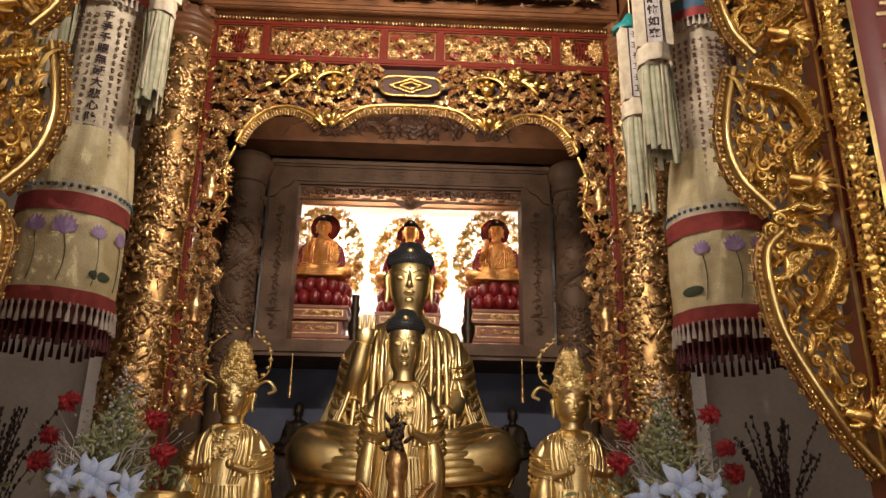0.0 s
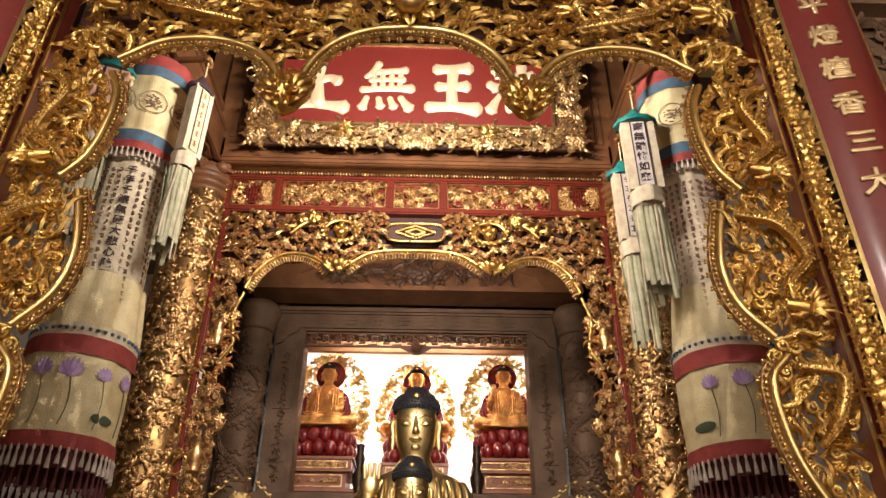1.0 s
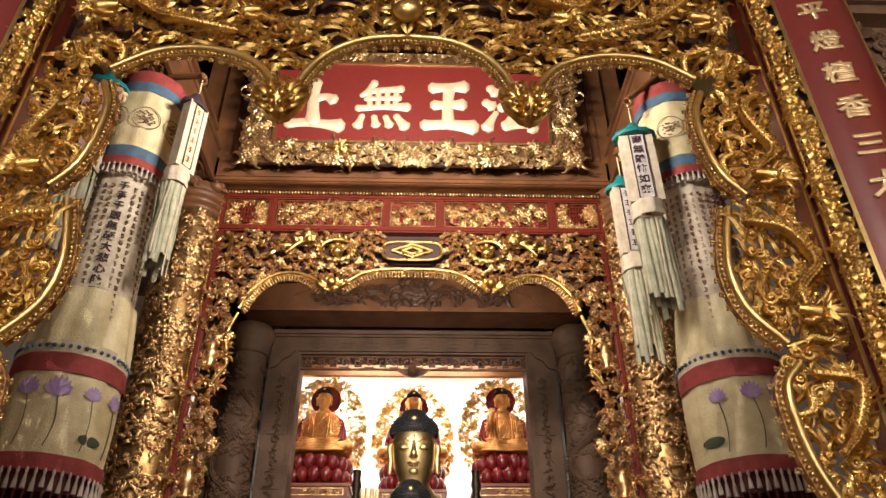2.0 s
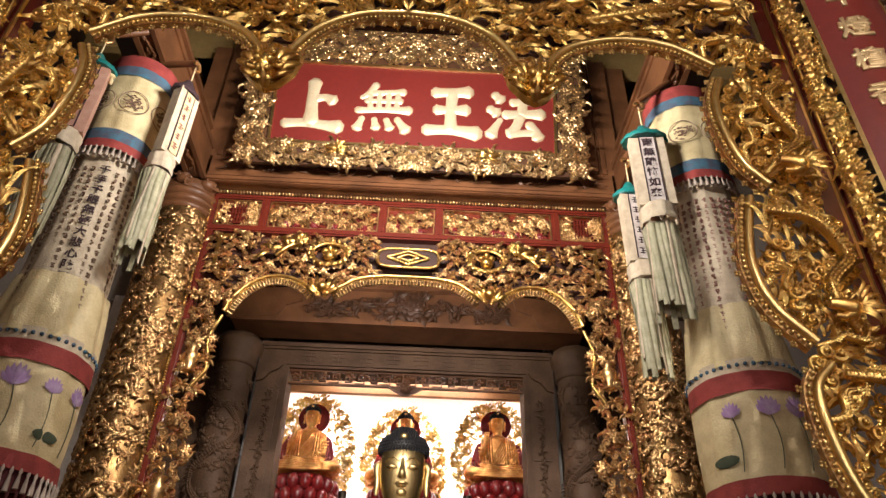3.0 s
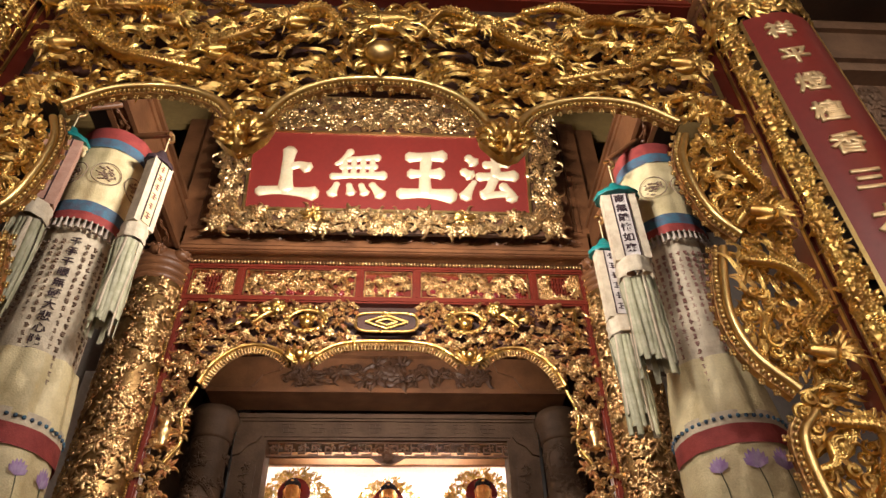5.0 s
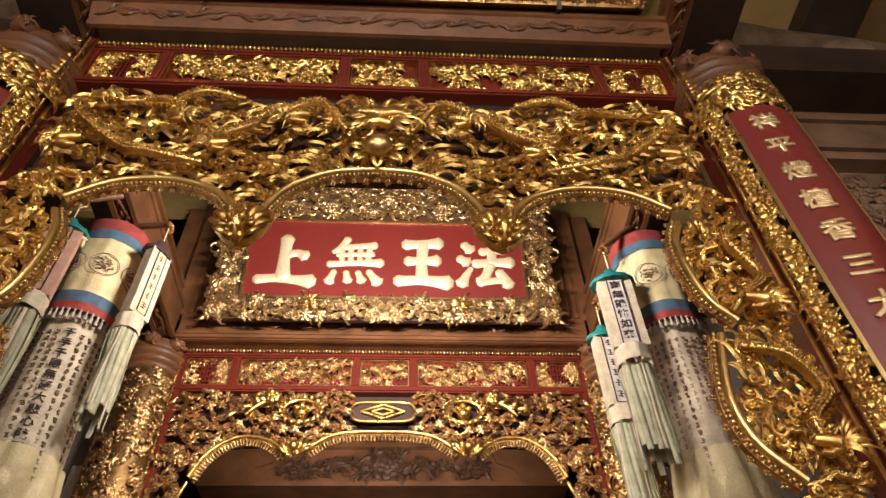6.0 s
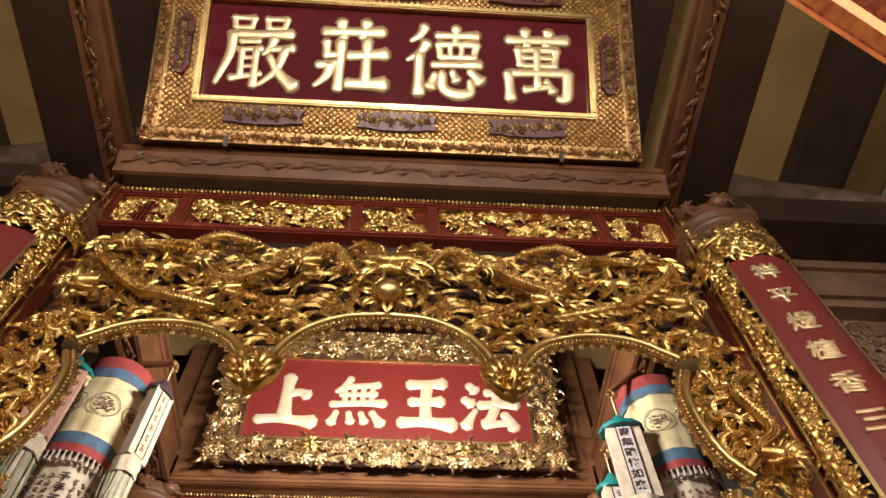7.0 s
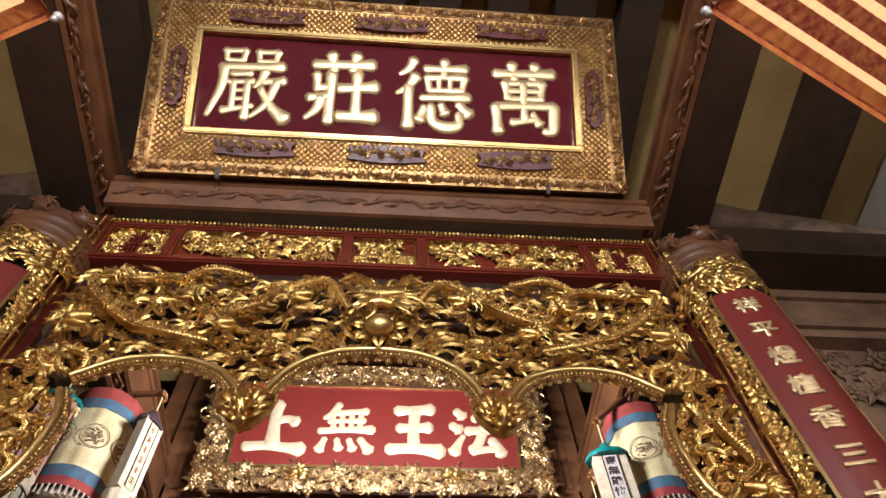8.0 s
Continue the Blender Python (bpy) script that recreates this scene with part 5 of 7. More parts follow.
for a, b, c, d in ((-1.16, 1.16, 0.155, 0.172), (-1.16, 1.16, 0.918, 0.935), (-1.16, -1.138, 0.172, 0.918), (1.138, 1.16, 0.172, 0.918)):
    part("inner_bead", Shape().box(a, b, -0.03, 0.02, c, d), GOLD_SMOOTH, plaque, smooth=False)
for a, b, c, d in ((-1.36, 1.36, -0.03, 0.155), (-1.36, -1.16, 0.155, 0.935), (1.16, 1.36, 0.155, 0.935)):
    part("frame_backing", Shape().box(a, b, -0.004, 0.04, c, d), BROWN_CARVED, plaque, smooth=False)
for side in (-1, 1):
    part("wall_peg", Shape().box(side * 0.8 - 0.04, side * 0.8 + 0.04, 0.04, 0.20, 0.02, 0.08), WOOD_DARK, plaque, smooth=False)
part("crest_backing", Shape().slab([(-1.36, 0.935), (1.36, 0.935), (1.2, 1.12), (0.6, 1.3), (0, 1.36), (-0.6, 1.3), (-1.2, 1.12)], -0.004, 0.04), BROWN_CARVED, plaque, smooth=False)


def in_frame(x, z):
    return (z < 0.14 or x > 1.19 or (0.97 < z < 1.33 - 0.15 * x * x)) and x < 1.37


fill(plaque, in_frame, 0.0, 1.37, -0.03, 1.34, -0.005, 0.062, 0.70, GOLD_SOFT, ("cloud", "cloud", "cloud", "flower"), lambda x, z: 90 if x > 1.19 and 0.14 < z < 0.95 else 0, 35, 0.045)
for side in (-1, 1):
    sh, rnd = Shape(), random.Random(19)
    dragon_head(sh, (side * 0.62, -0.04, 0.09), 0.62, side, rnd)
    part("dragon_head", sh, GOLD, plaque)
for x, char, strokes in ((-0.82, "上", STROKE_SHANG), (-0.25, "無", STROKE_WU), (0.31, "王", STROKE_WANG), (0.83, "法", STROKE_FA)):
    brush(char, strokes, 0.232, GOLD_PALE, plaque, Matrix.Translation((x - 0.01, -0.012, 0.515)), 1.45 if char == "無" else 1.75)

# ---- the lit niche ----
NY = 7.25
niche = thing("stone_niche", "dark brown carved stone niche holding lit gilded figures", "niche")
part("lintel", Shape().box(-1.47, 1.47, NY, NY + 0.25, 4.86, 5.14), NICHE_STONE, niche, smooth=False)
for a, c, d in ((1.47, 5.095, 5.14), (1.44, 5.06, 5.085), (1.2, 4.86, 4.885), (1.2, 4.895, 4.908)):
    part("lintel_moulding", Shape().box(-a, a, NY - 0.022, NY, c, d), NICHE_STONE, niche, smooth=False)
# this board's colour already carries the niche's orange light
part("inner_lintel", Shape().box(-1.47, 1.47, 7.78, 7.84, 4.855, 5.138), NICHE_LIT_WOOD, niche, "wooden board inside the niche with orange lamplight in its colour", smooth=False)
for i in range(8):
    sh, x = Shape(), -0.98 + 0.28 * i
    for q in ((-0.06, 0.06, 0.04, 0.055), (-0.07, 0.07, 0, 0.015), (-0.05, 0.06, -0.045, -0.03), (-0.01, 0.01, -0.05, 0.06), (-0.06, -0.045, -0.06, 0.03)):
        sh.box(x + q[0], x + q[1], NY - 0.008, NY + 0.01, 4.99 + q[2], 4.99 + q[3])
    part("carved_mark", sh, NICHE_STONE, niche, smooth=False)
for side in (-1, 1):
    part("jamb", Shape().box(side * 1.165, side * 1.47, NY, NY + 0.25, 3.2, 4.86).box(side * 1.165, side * 1.20, NY - 0.02, NY, 3.2, 4.86), NICHE_STONE, niche, smooth=False)
    sh = Shape().box(side * 1.235, side * 1.41, NY - 0.012, NY, 3.5, 3.9).box(side * 1.235, side * 1.41, NY - 0.012, NY, 4.02, 4.62)
    part("jamb_panel", sh, NICHE_STONE, niche, smooth=False)
    part("corner_bracket", Shape().slab([(side * 1.47, 4.70), (side * 1.40, 4.72), (side * 1.34, 4.80), (side * 1.26, 4.84), (side * 1.22, 4.90), (side * 1.47, 4.90)], NY - 0.035, NY - 0.002), NICHE_STONE, niche, smooth=False)
    for i in range(16):
        z = 3.36 + 0.082 * i
        part("leaf_relief", motif_mesh(("leaf", "cloud", "flame")[i % 3], i % 4, NICHE_STONE), NICHE_STONE, niche, m=Matrix.Translation((side * 1.32, NY - 0.013, z)) @ pose(0, 0, 0, 0, 90 + 30 * (-1) ** i) @ Matrix.Diagonal((0.46, 0.45, 0.46, 1)))
    part("side_slab", Shape().box(side * 1.86, side * 2.6, NY, NY + 0.25, 0, 5.9), NICHE_STONE, niche, smooth=False)
    part("inner_cheek", Shape().box(side * 1.47, side * 1.55, NY + 0.25, 9.2, 3.2, 5.4), WHITE, niche, smooth=False)
    col = thing("stone_column", "dark brown stone column with dragon relief beside the niche", "column", group="stone columns")
    C = (1.67 * side, NY - 0.10)
    part("shaft", Shape().lathe([(0.22, 0), (0.175, 0.1), (0.175, 5.0)], (*C, 0), 24), NICHE_STONE, col)
    part("capital", Shape().lathe([(0.18, 4.78), (0.20, 4.80), (0.185, 4.83), (0.205, 4.87), (0.19, 4.9), (0.22, 4.96), (0.235, 5.02), (0.20, 5.1)], (*C, 0), 24), NICHE_STONE, col)
    rnd, relief = random.Random(23), Shape()
    serpent(relief, [(C[0] + 0.17 * math.sin(math.sin(0.9 * k) * 1.2), C[1] - 0.17 * math.cos(math.sin(0.9 * k) * 1.2), 3.0 + 0.13 * k) for k in range(14)], 0.03, rnd)
    for k in range(90):
        z, a = rnd.uniform(2.9, 4.75), radians(rnd.uniform(-90, 90))
        relief.moved(MOTIFS[("cloud", "leaf")[k % 2]][k % 4], Matrix.Translation((C[0] + 0.172 * math.sin(a), C[1] - 0.172 * math.cos(a), z)) @ pose(0, 0, 0, 0, 0, math.degrees(a)) @ Matrix.Diagonal((0.62, 0.6, 0.62, 1)))
    part("dragon_relief", relief, NICHE_STONE, col)
part("shelf", Shape().box(-1.86, 1.86, NY - 0.12, 9.2, 3.04, 3.2).box(-1.86, 1.86, NY - 0.15, NY - 0.12, 3.08, 3.19), NICHE_STONE, niche, "dark brown stone shelf", smooth=False)
part("niche_back", Shape().box(-1.55, 1.55, 9.12, 9.2, 3.2, 5.5), WHITE, niche, "bright white niche wall", smooth=False)
part("niche_ceiling", Shape().box(-1.55, 1.55, NY + 0.25, 9.2, 5.14, 5.2), WHITE, niche, smooth=False)
part("alcove_back", Shape().box(-1.86, 1.86, 8.0, 8.1, 0, 3.04), BLUE_WALL, niche, "blue-grey painted alcove wall", smooth=False)
valance = thing("fret_valance", "openwork wooden fret valance under the niche lintel", "valance")
sh, rnd = Shape(), random.Random(24)
KEY = ((0.0, 0.10, 0.0, 0.012), (0.088, 0.10, 0.0, 0.075), (0.03, 0.10, 0.063, 0.075), (0.03, 0.042, 0.028, 0.075), (0.03, 0.07, 0.028, 0.040), (0.10, 0.13, 0.03, 0.042))
for i in range(18):
    x0, way = -1.15 + 0.128 * i, 1 if i % 2 else -1
    for a, b, c, d in KEY:
        if way < 0:
            c, d = 0.09 - d, 0.09 - c
        sh.box(x0 + a, x0 + b, NY + 0.02, NY + 0.05, 4.722 + 1.5 * c, 4.722 + 1.5 * d)
sh.slab([(-0.19, 4.722), (-0.11, 4.67), (-0.03, 4.63), (0.03, 4.63), (0.11, 4.67), (0.19, 4.722)], NY + 0.02, NY + 0.05)
sh.box(-1.16, 1.16, NY + 0.015, NY + 0.055, 4.708, 4.722).box(-1.16, 1.16, NY + 0.015, NY + 0.055, 4.845, 4.858)
part("fret", sh, WOOD, valance, smooth=False)
sh = Shape()
blossom(sh, (0, NY, 4.70), 0.07, rnd)
for x in np.arange(-1.1, 1.15, 0.14):
    sh.moved(MOTIFS["leaf"][int(abs(x) * 10) % 4], Matrix.Translation((x, NY + 0.01, 4.785)) @ Matrix.Scale(0.42, 4))
part("flower_carving", sh, WOOD, valance)
top = thing("rear_beam", "grey-brown carved wooden beam with peony relief over the niche", "beam")
part("beam_body", Shape().box(-1.72, 1.72, 6.86, 7.2, 5.16, 5.62).box(-1.72, 1.72, 6.82, 6.86, 5.155, 5.20).box(-1.72, 1.72, 6.80, 6.86, 5.55, 5.62), WOOD, top, smooth=False)
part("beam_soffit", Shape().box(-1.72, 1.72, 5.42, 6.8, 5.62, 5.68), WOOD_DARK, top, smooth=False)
peony = [(0.0, 0.13, "flower", 1.7), (-0.13, 0.06, "leaf", 1.2), (0.13, 0.06, "leaf", 1.2), (-0.12, 0.20, "leaf", 1.0), (0.12, 0.20, "leaf", 1.0)]
for k in (-1, 1):
    peony += [(k * (0.24 + 0.085 * i), 0.05 + 0.11 * abs(math.sin(1.3 * i)) * (1 - i / 10), ("leaf", "cloud", "flame")[i % 3], 0.95 - 0.03 * i) for i in range(9)]
    peony += [(k * 0.88, 0.10, "cloud", 1.1), (k * 0.80, 0.04, "cloud", 0.9)]
for i, (x, h, kind, size) in enumerate(peony):
    part("peony_relief", motif_mesh(kind, i % 4, BROWN_CARVED), BROWN_CARVED, top, "dark carved peony spray", m=Matrix.Translation((x, 6.848, 5.235 + 1.15 * h)) @ pose(0, 0, 0, 0, rnd.uniform(-35, 35)) @ Matrix.Diagonal((size * 1.12, 1.15, size * 1.2, 1)))
for k in (-1, 1):
    part("end_corbel", Shape().slab([(k * 1.70, 5.205), (k * 1.30, 5.205), (k * 1.22, 5.34), (k * 1.06, 5.40), (k * 1.02, 5.54), (k * 1.70, 5.54)], 6.825, 6.858), WOOD, top, smooth=False)


# ---- figures ----
def seated_figure(sh, w=1.0):
    """A seated robed figure, 1 high, base at 0, facing the hall. Slots: 0 gold, 1 dark hair."""
    sh.lathe([(0.02, 0), (0.42, 0.0), (0.44, 0.05), (0.40, 0.12), (0.30, 0.19), (0.24, 0.24)], (0, 0, 0), 32, w, 0.72, 0.02, 16)
    sh.lathe([(0.25, 0.16), (0.225, 0.30), (0.215, 0.42), (0.225, 0.52), (0.220, 0.575), (0.17, 0.625), (0.10, 0.655), (0.07, 0.69), (0.062, 0.71)], (0, 0.02, 0), 32, w, 0.66, 0.012, 22)
    for k in (-1, 1):
        sh.tube(glide([(k * 0.10 * w, 0.02, 0.14), (k * 0.34 * w, -0.13, 0.12), (k * 0.30 * w, -0.24, 0.09), (0, -0.30, 0.07)], 5), [0.10, 0.11, 0.115, 0.115, 0.11, 0.11, 0.105, 0.10, 0.095, 0.09, 0.085, 0.08, 0.075, 0.07, 0.065, 0.06], 10)
        for i in range(6):
            sh.tube(glide([(k * (0.10 + 0.05 * i) * w, -0.20 + 0.012 * i, 0.15 - 0.006 * i), (k * (0.20 + 0.045 * i) * w, -0.27 + 0.03 * i, 0.06), (k * (0.16 + 0.05 * i) * w, -0.28 + 0.03 * i, 0.0)], 5), 0.011, 5)
        sh.tube(glide([(k * 0.20 * 0.80 * w, 0.02, 0.57), (k * 0.265 * 0.80 * w, -0.02, 0.45), (k * 0.27 * 0.80 * w, -0.09, 0.34)], 5), [0.062, 0.066, 0.07, 0.072, 0.072, 0.072, 0.07, 0.068, 0.066, 0.062, 0.058], 10)
    sh.tube(glide([(-0.27 * 0.80 * w, -0.09, 0.34), (-0.245 * 0.80 * w, -0.17, 0.42), (-0.215 * 0.80 * w, -0.20, 0.53)], 4), [0.055, 0.052, 0.048, 0.044, 0.042, 0.040, 0.036, 0.034, 0.032], 9)
    sh.ball((-0.213 * 0.80 * w, -0.205, 0.56), 0.038, 10, 6, 1, 0.45, 1.1)
    for i in range(4):
        sh.tube([(-0.24 * 0.80 * w + 0.018 * i, -0.208, 0.585), (-0.243 * 0.80 * w + 0.02 * i, -0.213, 0.645 - 0.006 * abs(i - 1.5))], [0.0095, 0.007], 6)
    sh.tube(glide([(0.27 * 0.80 * w, -0.09, 0.34), (0.24 * 0.80 * w, -0.17, 0.27), (0.20 * 0.80 * w, -0.23, 0.25)], 4), [0.055, 0.052, 0.05, 0.046, 0.042, 0.04, 0.036, 0.034, 0.03], 9)
    sh.ball((0.19 * 0.80 * w, -0.24, 0.26), 0.04, 10, 6, 1, 0.6, 0.9)
    for i in range(4):
        sh.tube([(0.165 * 0.80 * w + 0.02 * i, -0.25, 0.26), (0.163 * 0.80 * w + 0.02 * i, -0.265, 0.20)], [0.0095, 0.006], 6)
    sh.lathe([(0.38, 0.06), (0.33, 0.16), (0.265, 0.28), (0.225, 0.40), (0.205, 0.50), (0.175, 0.57), (0.11, 0.62)], (0, 0.03, 0), 60, w, 0.55, 0.010, 15)
    for k in (-1, 1):
        for i in range(8):
            t = i / 7
            sh.tube(glide([(k * (0.13 + 0.06 * t) * w, -0.08 + 0.10 * t, 0.60 - 0.03 * t), (k * (0.20 + 0.07 * t) * w, -0.13 + 0.12 * t, 0.42), (k * (0.25 + 0.08 * t) * w, -0.17 + 0.15 * t, 0.26), (k * (0.30 + 0.10 * t) * w, -0.20 + 0.18 * t, 0.12)], 5), 0.009, 6)
    # robe folds: sweeps from the shoulder, and down the chest
    for i in range(9):
        t = i / 8
        sh.tube(glide([((0.20 - 0.15 * t) * w, -0.03 - 0.07 * t, 0.60 - 0.01 * t), ((0.20 - 0.20 * t) * w, -0.12 - 0.03 * t, 0.46), ((0.16 - 0.30 * t) * w, -0.145 + 0.01 * t, 0.30), ((0.10 - 0.36 * t) * w, -0.15 + 0.02 * t, 0.20)], 5), 0.0095, 5)
    for i in range(5):
        sh.tube(glide([(-(0.09 + 0.03 * i) * w, -0.07 + 0.012 * i, 0.61 - 0.006 * i), (-(0.115 + 0.03 * i) * w, -0.135 + 0.02 * i, 0.46), (-(0.09 + 0.03 * i) * w, -0.15 + 0.012 * i, 0.26)], 5), 0.0095, 5)
    for i in range(7):
        z = 0.03 + 0.026 * i
        q = 0.40 - 0.022 * i
        sh.tube(glide([(-q * w - 0.03, -0.16, z + 0.035), (-0.6 * q * w, -0.365 + 0.012 * i, z), (0, -0.385 + 0.02 * i, z - 0.012), (0.6 * q * w, -0.365 + 0.012 * i, z), (q * w + 0.03, -0.16, z + 0.035)], 6), 0.020, 8)
    for k in (-1, 1):
        for i in range(5):
            t = i / 4
            sh.tube(glide([(k * (0.17 + 0.05 * t) * 0.80 * w, -0.06 + 0.05 * t, 0.59 - 0.02 * t), (k * (0.30 + 0.015 * t) * 0.80 * w, -0.06 + 0.05 * t, 0.46 - 0.02 * t), (k * (0.325 + 0.01 * t) * 0.80 * w, -0.10 + 0.06 * t, 0.33), (k * (0.28 + 0.04 * t) * 0.80 * w, -0.18 + 0.07 * t, 0.21)], 5), 0.014, 6)
    for k in (-1, 1):
        for i in range(5):
            sh.tube(glide([(k * (0.075 + 0.026 * i) * w, 0.0, 0.655 - 0.012 * i), (k * (0.095 + 0.028 * i) * w, -0.115 + 0.016 * i, 0.575), (k * (0.10 + 0.030 * i) * w, -0.165 + 0.016 * i, 0.44), (k * (0.095 + 0.036 * i) * w, -0.19 + 0.016 * i, 0.30), (k * (0.09 + 0.04 * i) * w, -0.22 + 0.014 * i, 0.19)], 5), [0.006 + 0.008 * math.sin(math.pi * q / 21) for q in range(21)], 7)
        for i in range(6):
            z = 0.50 - 0.042 * i
            sh.tube(glide([(k * 0.205 * w, 0.05, z + 0.04), (k * (0.262 + 0.006 * i) * w, -0.03, z), (k * (0.245 + 0.008 * i) * w, -0.115, z - 0.04), (k * 0.18 * w, -0.165, z - 0.06)], 5), [0.003 + 0.008 * math.sin(math.pi * q / 15) for q in range(16)], 7)
    head(sh, (0, -0.01, 0.715), 0.94)
    return sh


def head(sh, c, s, hair=True):
    """A calm long face with low lids; the cap of hair is set with small curls."""
    x, y, z = c
    sh.lathe([(0.068 * s, -0.06 * s), (0.062 * s, -0.02 * s), (0.066 * s, -0.006 * s), (0.080 * s, 0.018 * s), (0.092 * s, 0.055 * s), (0.098 * s, 0.10 * s), (0.098 * s, 0.15 * s), (0.090 * s, 0.20 * s), (0.05 * s, 0.232 * s), (0.005, 0.24 * s)], c, 30, 0.97, 0.92)
    sh.tube(glide([(x, y - 0.089 * s, z + 0.150 * s), (x, y - 0.098 * s, z + 0.115 * s), (x, y - 0.113 * s, z + 0.085 * s), (x, y - 0.100 * s, z + 0.074 * s)], 3), [q * s for q in (0.006, 0.0075, 0.009, 0.010, 0.0115, 0.013, 0.0145, 0.015, 0.014, 0.011)], 8)
    for k in (-1, 1):
        sh.ball((x + k * 0.012 * s, y - 0.097 * s, z + 0.078 * s), 0.008 * s, 7, 4)
        sh.tube(glide([(x, y - 0.094 * s, z + 0.052 * s), (x + k * 0.013 * s, y - 0.093 * s, z + 0.054 * s), (x + k * 0.027 * s, y - 0.083 * s, z + 0.050 * s)], 3), [q * s for q in (0.006, 0.0065, 0.0065, 0.006, 0.005, 0.004, 0.002)], 6)
        sh.tube(glide([(x, y - 0.091 * s, z + 0.040 * s), (x + k * 0.020 * s, y - 0.084 * s, z + 0.043 * s)], 3), [0.007 * s, 0.0065 * s, 0.005 * s, 0.002 * s], 6)
        # lid, brow, ear
        sh.ball((x + k * 0.042 * s, y - 0.078 * s, z + 0.118 * s), 0.021 * s, 10, 6, 1.1, 0.7, 0.55)
        sh.tube(glide([(x + k * 0.020 * s, y - 0.091 * s, z + 0.113 * s), (x + k * 0.042 * s, y - 0.094 * s, z + 0.110 * s), (x + k * 0.066 * s, y - 0.072 * s, z + 0.116 * s)], 3), 0.0028 * s, 5)
        sh.tube(glide([(x + k * 0.012 * s, y - 0.092 * s, z + 0.138 * s), (x + k * 0.040 * s, y - 0.087 * s, z + 0.155 * s), (x + k * 0.074 * s, y - 0.058 * s, z + 0.140 * s)], 4), 0.0036 * s, 5)
        sh.tube(glide([(x + k * 0.092 * s, y, z + 0.155 * s), (x + k * 0.108 * s, y - 0.004 * s, z + 0.13 * s), (x + k * 0.102 * s, y - 0.004 * s, z + 0.08 * s), (x + k * 0.104 * s, y - 0.004 * s, z + 0.02 * s)], 3), [q * s for q in (0.008, 0.012, 0.014, 0.014, 0.012, 0.011, 0.011, 0.012, 0.012, 0.008)], 7)
    sh.ball((x, y - 0.082 * s, z + 0.017 * s), 0.020 * s, 9, 5, 1.1, 0.6, 0.75)
    sh.ball((x, y - 0.094 * s, z + 0.165 * s), 0.005 * s, 6, 4)
    if hair:
        sh.use(1)
        cap = [(0.096, 0.188), (0.103, 0.198), (0.104, 0.216), (0.096, 0.240), (0.078, 0.258), (0.060, 0.266), (0.052, 0.286), (0.034, 0.302), (0.004, 0.310)]
        sh.lathe([(r * s, h * s) for r, h in cap], (x, y + 0.010 * s, z), 30, 1.03, 0.98)
        for j in range(11):
            t = j / 10 * 6.6
            q = int(t)
            r = (cap[q][0] + (cap[q + 1][0] - cap[q][0]) * (t - q)) * s
            zz = z + (cap[q][1] + (cap[q + 1][1] - cap[q][1]) * (t - q)) * s
            m = max(10, round(math.tau * r / (0.0125 * s)))
            for i in range(m):
                a = math.tau * (i + 0.5 * (j % 2)) / m
                sh.ball((x + r * 1.03 * math.cos(a), y + 0.010 * s + r * 0.98 * math.sin(a), zz), 0.0056 * s, 5, 3)
        sh.use(0)
        sh.ball((x, y - 0.084 * s, z + 0.243 * s), 0.016 * s, 8, 5, 1.2, 0.7, 0.9)


